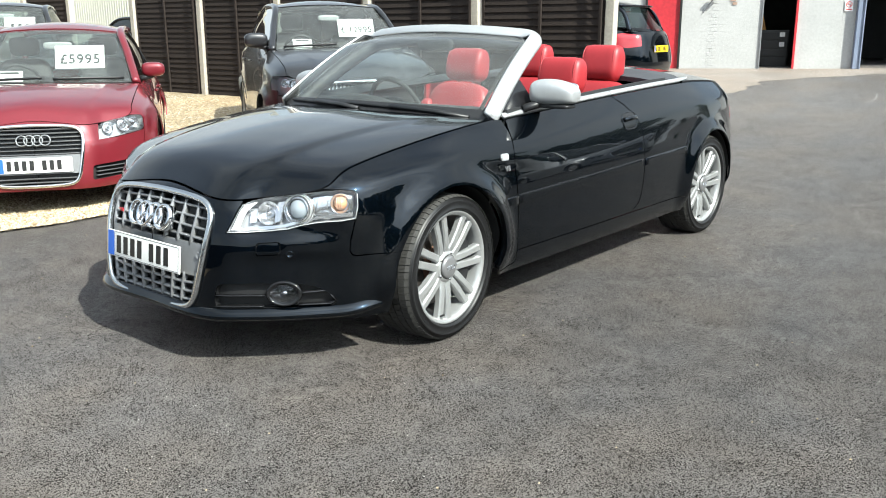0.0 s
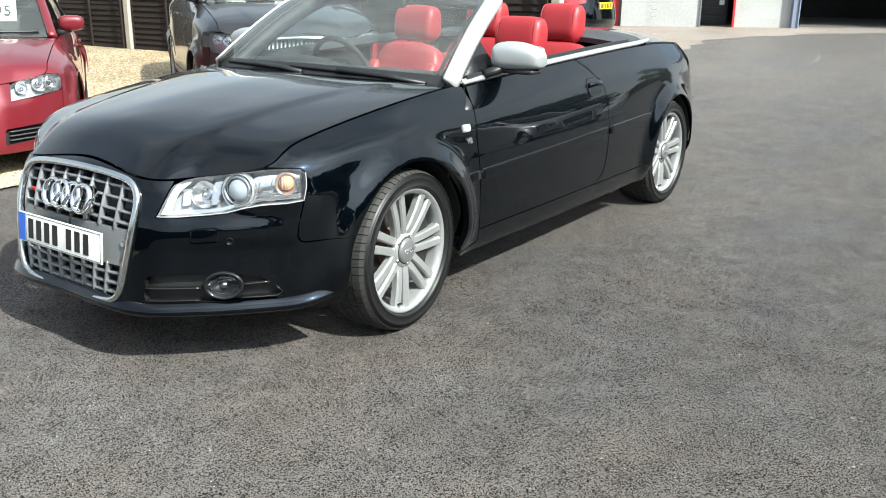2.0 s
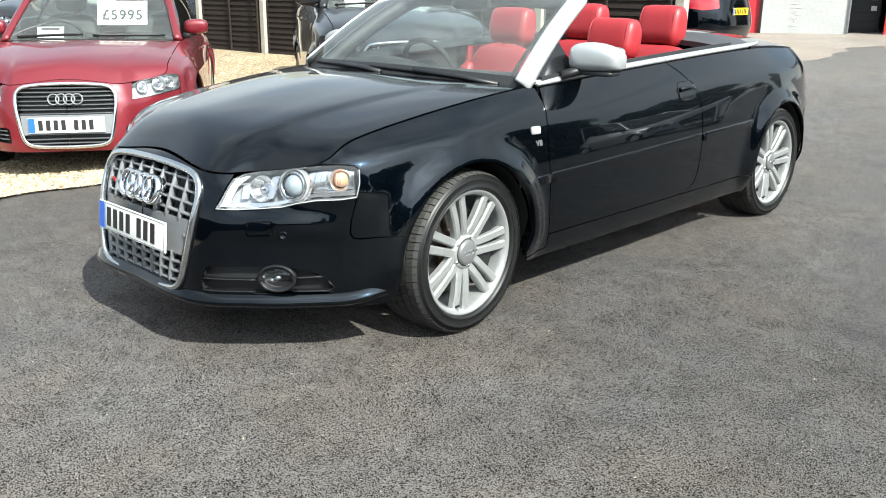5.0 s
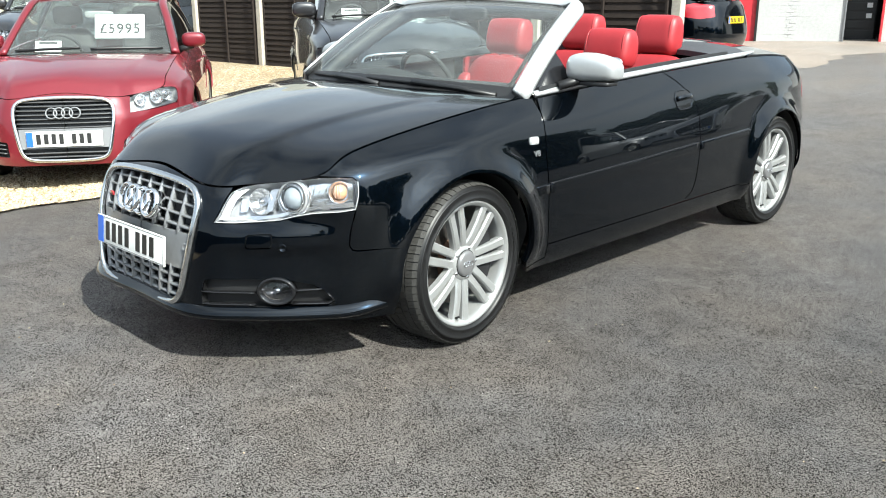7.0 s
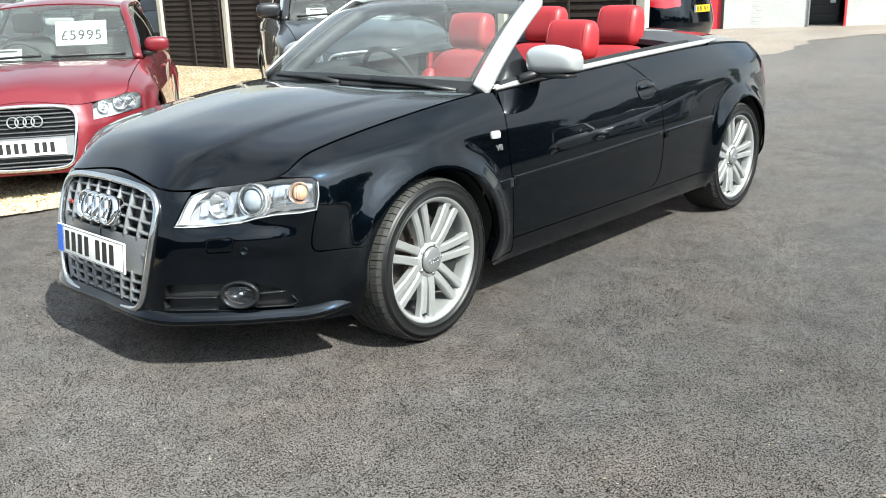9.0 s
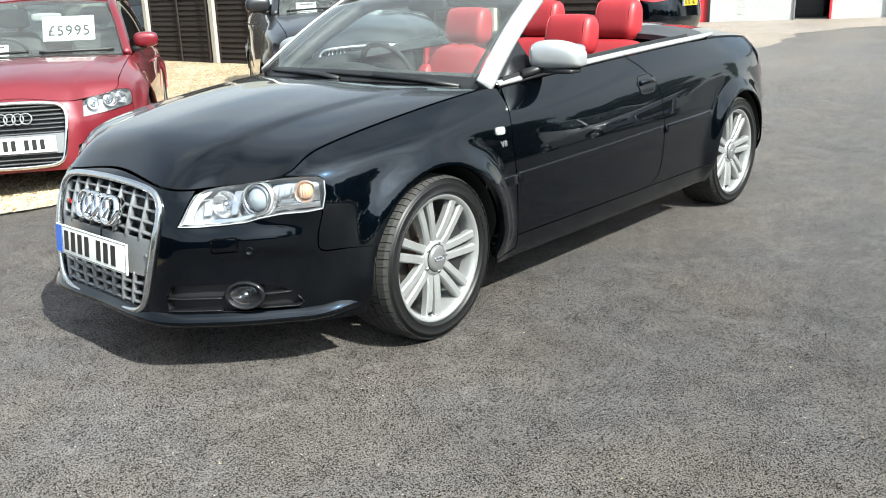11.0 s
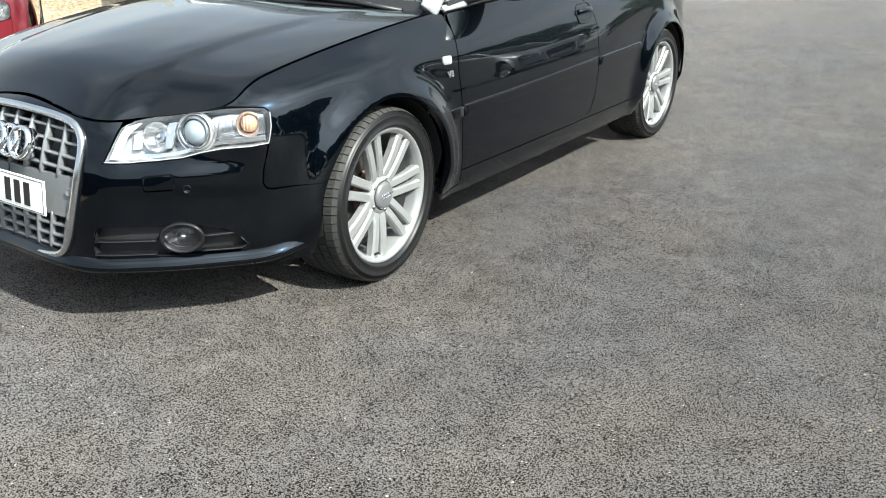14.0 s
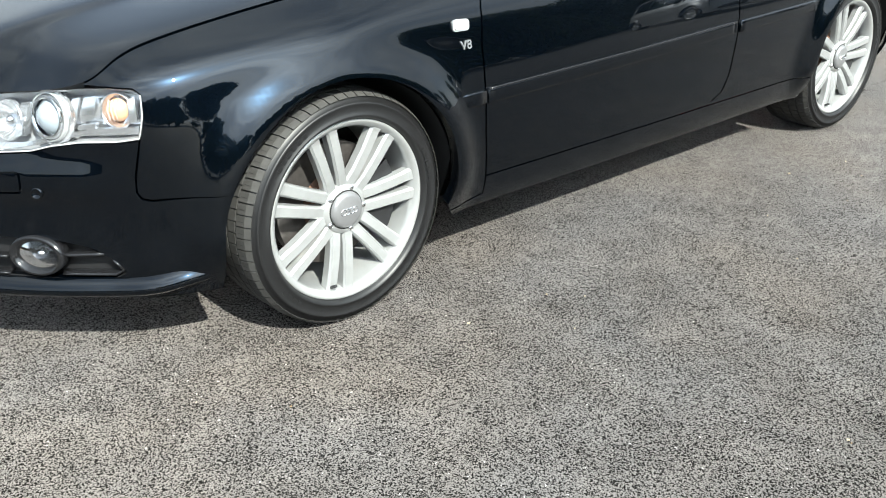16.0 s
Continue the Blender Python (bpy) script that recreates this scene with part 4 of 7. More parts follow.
def grille_parts(sh, car):
    # place on the grille plane from x and z

    def on(x, z, depth=0.0):
        q = NOSE + abs(x) * 1.03
        P, N = sh.at([q], [z])
        p, n = Vector(P[0]), Vector(N[0])
        p.x = abs(p.x)
        if x < 0:
            p.x, n.x = -p.x, -n.x
        return p - n * depth, n

    def row(pts, depth):
        return on_row(sh, pts, depth)
    g = part("grille", joined("grille", both(on_shell(sh, GRILLE, (), 0.04, 0.02, off=-0.055, flange=-0.05))), BLACK_PLASTIC, car)
    path = [p for p in GRILLE]
    half = dense(path, 0.012, closed=False)
    P, N = sh.at([p[0] for p in half], [p[1] for p in half])
    loop = [(tuple(p), tuple(n)) for p, n in zip(P, N)]
    loop += [((-p[0], p[1], p[2]), (-n[0], n[1], n[2])) for p, n in reversed(loop[1:-1])]
    smooth = []
    k = len(loop)
    for i in range(k):
        idx = [(i + d) % k for d in range(-3, 4)]
        smooth.append((tuple(np.mean([loop[j][0] for j in idx], axis=0)), tuple(np.mean([loop[j][1] for j in idx], axis=0))))
    frame_path = [tuple(np.array(p) + np.array(n) * 0.004) for p, n in smooth]
    part("grille_frame", joined("grille_frame", [sweep(frame_path, ring(0.0125, 0.012, 12, 2.6), [n for p, n in smooth], closed=True)]), GRILLE_FRAME, g, "brushed silver grille surround")

    def edge_x(z):
        zz = np.array([p[1] for p in GRILLE[3:10]])
        qq = np.array([p[0] for p in GRILLE[3:10]])
        return float(np.interp(-z, -zz, qq) - NOSE) / 1.03 - 0.012
    for z in (0.640, 0.601, 0.562, 0.523, 0.350, 0.314, 0.278):
        ex = edge_x(z)
        xs = np.linspace(-ex, ex, 41)
        pr = row([(x, z + (0.012 if z > 0.5 else -0.010) * (1 - (x / max(ex, 0.01)) ** 2)) for x in xs], 0.014)
        part("slat", joined("slat", [sweep([tuple(p) for p, n in pr], [(-0.006, -0.026), (0.006, -0.026), (0.0042, 0.004), (-0.0042, 0.004)], [tuple(n) for p, n in pr])]), GRILLE_GREY, g)
    for i in range(-4, 5):
        for z0, z1 in ((0.505, 0.672), (0.246, 0.378)):
            x = i * 0.080
            k = 1.0 if z0 > 0.4 else 0.88
            pr = row([(x * (k + 0.05 * t), z0 + (z1 - z0) * t - (0.012 * (abs(x) / 0.3) ** 2 if z0 > 0.4 else -0.012 * (abs(x) / 0.3) ** 2)) for t in np.linspace(0, 1, 8)], 0.010)
            part("bar", joined("bar", [sweep([tuple(p) for p, n in pr], [(-0.0055, -0.024), (0.0055, -0.024), (0.004, 0.004), (-0.004, 0.004)], [tuple(n) for p, n in pr])]), GRILLE_GREY, g)
    # plate carrier and plate
    carrier = [p for p, n in row([(x, z) for z in (0.378, 0.507) for x in np.linspace(-0.325, 0.325, 25)], 0.008)]
    n = 25
    part("plate_carrier", joined("plate_carrier", [solid(([tuple(p) for p in carrier], [(i, i + 1, i + 1 + n, i + n) for i in range(n - 1)]), 0.02)]), CARRIER, g, "grey plate carrier panel")
    for d in (-1, 1):
        p, nn = on(d * 0.300, 0.46, 0.004)
        m = Matrix.Translation(p) @ nn.to_track_quat("X", "Z").to_matrix().to_4x4()
        part("parking_sensor", joined("parking_sensor", [moved(lathe([(0.0, 0.002), (0.010, 0.002), (0.012, 0.004), (0.014, -0.004)], 20), m)]), CARRIER, g)
    plate(g, pose(0, -0.938, 0.443, -6), PLATE_WHITE)
    badge_rings(g, lambda pts: row([(x, 0.580 + z) for x, z in pts], -0.008), 0.044, 0.0095, 0.061, depth=0.010)
    m = pose(-0.24, -0.878, 0.575)
    part("small_badge", joined("small_badge", [moved(block(0, 0, 0, 0.03, 0.006, 0.018, 0.003), m)]), TAIL_RED, g, "small red and silver badge")


GRILLE_FRAME = material("brushed silver", (0.62, 0.63, 0.64), 0.2, 1.0, 0, 0.06, 60)
FOG_DARK = material("dark lamp reflector", (0.10, 0.10, 0.105), 0.15, 0.9, 0, 0.1, 60)
GRILLE_GREY = material("grille grey", (0.24, 0.245, 0.255), 0.35, 0.5, 0, 0.1, 60)
CARRIER = material("dark silver paint", (0.22, 0.225, 0.235), 0.4, 0.4, 0.3, 0.08, 60)


def headlamp(sh, car, sgn):
    side = (lambda x: x) if sgn > 0 else flipped
    lamp = part("headlamp", joined("headlamp", [side(on_shell(sh, HEADLAMP, (), 0.03, 0.012, off=-0.06, flange=-0.058))]), LAMP_WHITE, car, "clear headlamp with an amber indicator")
    lens = part("lens", joined("lens", [side(on_shell(sh, HEADLAMP, (), 0.03, 0.012, off=0.0, flange=0))]), LAMP_GLASS, lamp)
    lens.visible_shadow = False

    def bowl(q, z, r, depth, name, mat, prof, turn=0.35):
        c, n = sh.at([q], [z])
        c, n = Vector(c[0]), Vector(n[0])
        n = (n * (1 - turn) + Vector((0.05, -1, 0.05)) * turn).normalized()
        m = Matrix.Translation(c - n * depth) @ n.to_track_quat("X", "Z").to_matrix().to_4x4()
        return part(name, joined(name, [side(moved(lathe([(r * a, r * b) for a, b in prof], 40), m))]), mat, lamp)
    dish = [(0.0, -0.55), (0.3, -0.5), (0.7, -0.25), (0.95, 0.0), (1.0, 0.08), (1.06, 0.08), (1.06, -0.2)]
    for q, z, r in ((-0.868, 0.632, 0.045), (-0.745, 0.648, 0.060)):
        bowl(q, z, r, 0.032, "reflector_bowl", REFLECTOR, dish)
    bowl(-0.745, 0.648, 0.042, 0.026, "projector_lens", PROJECTOR, [(0.0, 0.55), (0.3, 0.5), (0.6, 0.36), (0.85, 0.12), (0.95, -0.1), (1.0, -0.3)])
    bowl(-0.745, 0.648, 0.048, 0.030, "projector_ring", CHROME, [(0.86, 0.25), (0.93, 0.33), (1.02, 0.3), (1.05, 0.0), (1.05, -0.3)])
    bowl(-0.745, 0.648, 0.054, 0.026, "outer_ring", LAMP_GREY, [(0.98, 0.0), (1.0, 0.10), (1.03, 0.10), (1.05, 0.0), (1.05, -0.3)])
    bowl(-0.868, 0.632, 0.016, 0.042, "bulb", CHROME, [(0.0, 1.0), (0.6, 0.8), (1.0, 0.2), (1.0, -0.6)])
    # inner trim: its bright reflection is painted as plain white
    shelf = on_shell(sh, [(-0.996, 0.572), (-0.976, 0.62), (-0.950, 0.663), (-0.905, 0.675), (-0.938, 0.64), (-0.958, 0.600), (-0.962, 0.580), (-0.90, 0.574), (-0.85, 0.570)], (), 0.02, 0.01, off=-0.012, flange=0.004)
    part("inner_trim", joined("inner_trim", [side(shelf)]), PAPER, lamp, "inner trim, white for the light it reflects")
    wall = on_shell(sh, [(-0.94, 0.570), (-0.85, 0.574), (-0.77, 0.583), (-0.71, 0.597), (-0.64, 0.607), (-0.51, 0.615), (-0.508, 0.631), (-0.62, 0.624), (-0.70, 0.609), (-0.80, 0.590), (-0.93, 0.584)], (), 0.02, 0.01, off=-0.022, flange=0.012)
    part("lower_trim", joined("lower_trim", [side(wall)]), REFLECTOR, lamp)
    # stepped bright facets between the lamps, each set at its own depth
    for q0, q1, z0, z1, deep in ((-0.832, -0.806, 0.606, 0.684, 0.022), (-0.828, -0.808, 0.600, 0.640, 0.016), (-0.930, -0.905, 0.600, 0.655, 0.040), (-0.692, -0.668, 0.625, 0.700, 0.030),
                                 (-0.664, -0.645, 0.632, 0.702, 0.038), (-0.641, -0.622, 0.640, 0.704, 0.030), (-0.660, -0.618, 0.620, 0.636, 0.022), (-0.528, -0.508, 0.640, 0.700, 0.020)):
        facet = on_shell(sh, rounded([(q0, z0), (q1, z0 + 0.003), (q1 + 0.004, z1), (q0 + 0.004, z1 - 0.004)], 0.005), (), 0.02, 0.01, off=-deep, flange=0.018)
        part("facet", joined("facet", [side(facet)]), REFLECTOR, lamp)
    # the indicator: an amber dome in its own small dish
    bowl(-0.566, 0.668, 0.038, 0.034, "indicator_dish", REFLECTOR, dish, 0.15)
    amber = bowl(-0.566, 0.669, 0.026, 0.032, "indicator", AMBER, [(0.0, 0.62), (0.25, 0.58), (0.5, 0.46), (0.75, 0.26), (0.92, 0.04), (1.0, -0.25)], 0.15)
    amber["label"] = "amber indicator behind clear glass"
    for a in (-24, 0, 24):
        P, N = sh.at(-0.568 + 0.024 * np.sin(radians(a)) + np.zeros(8), 0.670 + np.linspace(-0.024, 0.024, 8))
        rib = sweep([tuple(p - n * (0.0145 + 0.010 * abs(t))) for p, n, t in zip(P, N, np.linspace(-1, 1, 8))], ring(0.002, 0.002, 6), [tuple(n) for n in N])
        part("rib", joined("rib", [side(rib)]), AMBER_PALE, amber)
    back_ = on_shell(sh, rounded([(-0.69, 0.615), (-0.69, 0.700), (-0.51, 0.705), (-0.505, 0.625)], 0.01), (), 0.02, 0.01, off=-0.048, flange=0.02)
    part("side_reflector", joined("side_reflector", [side(back_)]), REFLECTOR, lamp)
    # the moulded edge of the lens
    rim = HEADLAMP[10:] + HEADLAMP[:1]
    rim = [tuple(p) for p in dense(rim, 0.012, closed=False)]
    P, N = sh.at([p[0] for p in rim], [p[1] for p in rim])
    edge = sweep([tuple(p + n * 0.0005) for p, n in zip(P, N)], ring(0.0018, 0.0016, 6), [tuple(n) for n in N])
    part("lens_edge", joined("lens_edge", [side(edge)]), LAMP_GREY, lens)


AMBER_PALE = material("pale amber plastic", (0.60, 0.42, 0.33), 0.25, 0, 0.5, 0.1, 60)
# the pale blue base colour paints in the sky mirrored by the lens
PROJECTOR = material("sky-tinted projector glass", (0.30, 0.34, 0.38), 0.03, 0.0, 1.0, 0.02, 60)


def lettering(sh, parent):
    """The engine badge on the wing."""
    c, n = sh.at([0.406], [0.688])
    cu = bpy.data.curves.new("letters", "FONT")
    cu.body, cu.size, cu.extrude, cu.align_x = "V8", 0.035, 0.002, "CENTER"
    tmp = bpy.data.objects.new("letters", cu)
    scene.collection.objects.link(tmp)
    me = bpy.data.meshes.new_from_object(tmp.evaluated_get(bpy.context.evaluated_depsgraph_get()))
    bpy.data.objects.remove(tmp)
    n = Vector(n[0])
    x = Vector((0, 1, 0.02))
    x = (x - n * x.dot(n)).normalized()
    m = Matrix((x, n.cross(x), n)).transposed().to_4x4()
    m.translation = Vector(c[0]) + n * 0.003
    me.transform(m)
    me.name = "engine_badge"
    part("engine_badge", me, CARRIER, parent, "chrome V8 engine badge")


def door_handle(sh, door):
    cup = on_shell(sh, rounded([(1.51, 0.862), (1.655, 0.866), (1.655, 0.782), (1.51, 0.778)], 0.038), (), 0.02, 0.01, off=0.001, flange=0.002)
    part("handle_cup", joined("handle_cup", [cup]), GLOSS_BLACK, door)
    rim = dense(rounded([(1.508, 0.865), (1.658, 0.869), (1.658, 0.779), (1.508, 0.775)], 0.040), 0.012)
    P, N = sh.at([p[0] for p in rim], [p[1] for p in rim])
    part("cup_rim", joined("cup_rim", [sweep([tuple(p) for p in P], ring(0.004, 0.004, 8), [tuple(n) for n in N], closed=True)]), BLACK_PAINT, door)
    d = np.linspace(0, 1, 16)
    P, N = sh.at(1.518 + 0.135 * d, 0.828 + 0.006 * d)
    out = 0.004 + 0.020 * np.sin(np.pi * d) ** 0.6
    part("door_handle", joined("door_handle", [sweep([tuple(p + n * o) for p, n, o in zip(P, N, out)], ring(0.013, 0.008, 12, 2.6), [tuple(n) for n in N])]), BLACK_PAINT, door)


def screen_edge(base_w, base_y, base_z, base_bow, top_w, top_y, top_z, top_bow):
    """The windscreen as a sheet of u (right to left of the car) and v (base to header)."""
    bottom = lambda u: np.array((base_w * (2 * u - 1), base_y - base_bow * (1 - (2 * u - 1) ** 2), base_z + 0.02 * (1 - (2 * u - 1) ** 2)))
    top = lambda u: np.array((top_w * (2 * u - 1), top_y - top_bow * (1 - (2 * u - 1) ** 2), top_z + 0.035 * (1 - (2 * u - 1) ** 2)))
    left = lambda v: bottom(0) * (1 - v) + top(0) * v + (0, -0.012 * math.sin(math.pi * v), 0.018 * math.sin(math.pi * v))
    right = lambda v: bottom(1) * (1 - v) + top(1) * v + (0, -0.012 * math.sin(math.pi * v), 0.018 * math.sin(math.pi * v))
    return coons(bottom, top, left, right)


def windscreen(sh, car):
    W = screen_edge(0.735, 0.455, 0.905, 0.13, 0.605, 1.06, 1.285, 0.10)
    ease = lambda k: (lambda c: c * c * (3 - 2 * c))(min(max(k, 0.0), 1.0))

    def bowed(u, v):
        """The glass itself: it swells forward between cowl and header, up to the frame's front edge."""
        a, b = 0.018 + 0.964 * u, 0.97 * v
        n = np.cross(W(a + 0.01, b) - W(a - 0.01, b), W(a, b + 0.01) - W(a, max(b - 0.01, 0)))
        return W(a, b) + n / np.linalg.norm(n) * 0.036 * ease((b - 0.06) / 0.16) * ease((0.95 - b) / 0.25)
    scr = part("windscreen", joined("windscreen", [lattice(bowed, 40, 30)]), WINDSCREEN, car, "clear raked windscreen")
    scr.visible_shadow = False
    # silver frame: up one pillar, round the corner, along the header and down
    prm = [(1, v) for v in np.linspace(0.012, 0.87, 16)] + [(1 - 0.075 * (1 - math.cos(a)), 0.87 + 0.13 * math.sin(a)) for a in np.linspace(0.15, 1.57, 10)]
    prm += [(u, 1) for u in np.linspace(0.90, 0.5, 12)]
    prm += [(1 - u, v) for u, v in reversed(prm[:-1])]
    path, ups, flat = [], [], []
    for u, v in prm:
        p = W(u, v)
        du = W(min(u + 0.01, 1), v) - W(max(u - 0.01, 0), v)
        dv = W(u, min(v + 0.01, 1)) - W(u, v - 0.01)
        n = np.cross(du, dv)
        n = n / np.linalg.norm(n)
        path.append(tuple(p + n * 0.004))
        lean = min(1, abs(2 * u - 1) * 3) * (1 if 2 * u > 1 else -1) * (1 - max(0, v - 0.9) * 8)
        flat.append(tuple(n))
        ups.append(tuple(n + np.array((1.5 * lean, 0, 0))))
    prof = [(-0.046, -0.005), (-0.050, 0.0), (-0.044, 0.006), (-0.015, 0.011), (0.020, 0.010), (0.031, 0.003), (0.031, -0.005), (0.0, -0.008)]
    part("windscreen_frame", joined("windscreen_frame", [sweep(path, prof, ups)]), SATIN, car, "satin silver windscreen frame")
    part("frame_backing", joined("frame_backing", [sweep(path, [(-0.047, -0.0105), (0.029, -0.0105), (0.026, -0.020), (-0.042, -0.020)], ups)]), DARK_TRIM, car)
    seal = [tuple(W(u * 0.90 + 0.05, v * 0.945)) for u, v in prm]
    part("seal", joined("seal", [sweep(seal, ring(0.011, 0.004, 8), flat)]), BLACK_PLASTIC, scr)
    inner = [tuple(np.array(W(u * 0.935 + 0.0325, v * 0.96)) - np.array(n) / np.linalg.norm(n) * 0.050) for (u, v), n in zip(prm, flat)]
    part("pillar_trim", joined("pillar_trim", [sweep(inner, ring(0.030, 0.040, 12), flat)]), DARK_TRIM, scr)
    # cowl and wipers
    cowl = lattice(lambda u, v: np.array((1.40 * (u - 0.5), 0.0, 0.0)) + (0, 0.445 - 0.10 * (1 - (2 * u - 1) ** 2) + 0.09 * v, 0.898 + 0.008 * (1 - (2 * u - 1) ** 2) + 0.01 * v), 30, 4)
    cw = part("cowl", joined("cowl", [solid(cowl, 0.02)]), BLACK_PLASTIC, car)

    def wiper(u0, v0, u1, v1, ua, va):
        wn = lambda u, v: np.cross(W(u + 0.01, v) - W(u - 0.01, v), W(u, v + 0.01) - W(u, max(v - 0.01, 0)))
        pts = [(u0 + (u1 - u0) * t, v0 + (v1 - v0) * t) for t in np.linspace(0, 1, 20)]
        nn = [wn(u, v) / np.linalg.norm(wn(u, v)) for u, v in pts]
        blade = sweep([tuple(W(u, v) + n * 0.012) for (u, v), n in zip(pts, nn)], [(-0.006, -0.010), (-0.006, 0.002), (0.0, 0.008), (0.006, 0.002), (0.004, -0.010)], [tuple(n) for n in nn])
        w = part("wiper", joined("wiper", [blade]), BLACK_PLASTIC, car)
        mid = W((u0 + u1) / 2, (v0 + v1) / 2) + nn[10] * 0.022
        pv = W(ua, va) + nn[0] * 0.012
        part("wiper_arm", joined("wiper_arm", [sweep([tuple(pv), tuple(pv * 0.6 + mid * 0.4 + nn[0] * 0.006), tuple(mid)], [(-0.012, -0.006), (-0.009, 0.006), (0.009, 0.006), (0.012, -0.006)], tuple(nn[0]))]), BLACK_PLASTIC, w)
    band = lattice(lambda u, v: tuple(W(0.02 + 0.96 * u, 0.085 * v) + np.array((0, -0.003, 0.003))), 40, 3)
    part("black_band", joined("black_band", [band]), BLACK_PLASTIC, scr)
    wiper(0.07, 0.045, 0.44, 0.018, 0.50, 0.0)
    wiper(0.43, 0.042, 0.84, 0.022, 0.93, 0.0)
    # sun visors and inside mirror
    glassm = part("inside_mirror", joined("inside_mirror", [cushion(0.0, 0.93, 1.235, 0.25, 0.05, 0.07, 4)]), DARK_TRIM, scr)
    part("mirror_stem", joined("mirror_stem", [sweep([(0, 0.93, 1.25), (0, 0.92, 1.30)], ring(0.012), (0, 1, 0))]), DARK_TRIM, glassm)


def cabin(sh, car):
    # dashboard
    dash = lattice(lambda u, v: (1.44 * (u - 0.5) * (1 - 0.03 * v), 0.50 - 0.13 * (1 - (2 * u - 1) ** 2) * (1 - v) + 0.48 * v, 0.885 + 0.055 * math.sin(math.pi * min(1, v * 1.15)) - 0.10 * max(0, v - 0.75) * 4 + 0.03 * math.exp(-((u - 0.25) / 0.12) ** 2) * math.sin(math.pi * v)), 40, 18)
    d = part("dashboard", joined("dashboard", [solid(dash, 0.03)]), DARK_TRIM, car)
    face = lattice(lambda u, v: (1.40 * (u - 0.5), 0.98 - 0.06 * v, 0.82 - 0.45 * v), 10, 4)
    part("dash_face", joined("dash_face", [face]), DARK_TRIM, d)
    floor = lattice(lambda u, v: (1.5 * (u - 0.5), 0.5 + 2.3 * v, 0.27), 6, 12)
    part("cabin_floor", joined("cabin_floor", [floor]), DARK_TRIM, car)
    part("centre_console", joined("centre_console", [cushion(0, 1.35, 0.42, 0.24, 1.2, 0.42, 6)]), DARK_TRIM, car)
    # steering wheel, on the right-hand side of the car
    c, tilt = Vector((-0.36, 1.00, 0.87)), radians(24)
    ax = Vector((0, math.cos(tilt), math.sin(tilt)))
    u, v = Vector((1, 0, 0)), Vector((0, -math.sin(tilt), math.cos(tilt)))
    pts = [tuple(c + u * 0.185 * math.cos(t) + v * 0.185 * math.sin(t)) for t in np.linspace(0, 2 * math.pi, 48, endpoint=False)]
    st = part("steering_wheel", joined("steering_wheel", [sweep(pts, ring(0.015, n=10), tuple(ax), closed=True)]), DARK_TRIM, car)
    part("steering_boss", joined("steering_boss", [moved(cushion(0, 0, 0, 0.17, 0.07, 0.15, 3), Matrix.Translation(c - ax * 0.02) @ Matrix.Rotation(tilt, 4, "X"))]), DARK_TRIM, st)
    for a in (0, 180, 270):
        e = c + u * 0.175 * math.cos(radians(a)) + v * 0.175 * math.sin(radians(a))
        part("steering_spoke", joined("steering_spoke", [sweep([tuple(c), tuple(e)], ring(0.016, 0.008, 8), tuple(ax))]), DARK_TRIM, st)
    part("steering_column", joined("steering_column", [sweep([tuple(c), tuple(c - ax * 0.3)], ring(0.04, n=12), (1, 0, 0))]), DARK_TRIM, car)
    # red side panels beside the rear seats, and the rear cover's front wall
    for sgn in (1, -1):
        panel = lattice(lambda a, b: (sgn * (0.72 - 0.03 * b), 1.65 + 0.60 * a, 0.35 + b * (topz(sh, 1.65 + 0.60 * a) - 0.37)), 12, 8)
        part("rear_side_panel", joined("rear_side_panel", [solid(panel, 0.02)]), RED_LEATHER, car, "red leather rear side panel")
        shelf = lattice(lambda a, b: (sgn * (0.685 + 0.065 * b), 0.56 + 1.65 * a, topz(sh, 0.56 + 1.65 * a) + (0.006 if sgn > 0 else 0.024) - 0.035 * (1 - b) ** 2), 30, 5)
        part("belt_shelf", joined("belt_shelf", [solid(shelf, 0.02)]), DARK_TRIM, car)
    back = lattice(lambda a, b: (1.40 * (a - 0.5), 2.36 - 0.0 * (1 - (2 * a - 1) ** 2), 0.30 + 0.66 * b), 12, 6)
    part("rear_bulkhead", joined("rear_bulkhead", [solid(back, 0.02)]), DARK_TRIM, car)


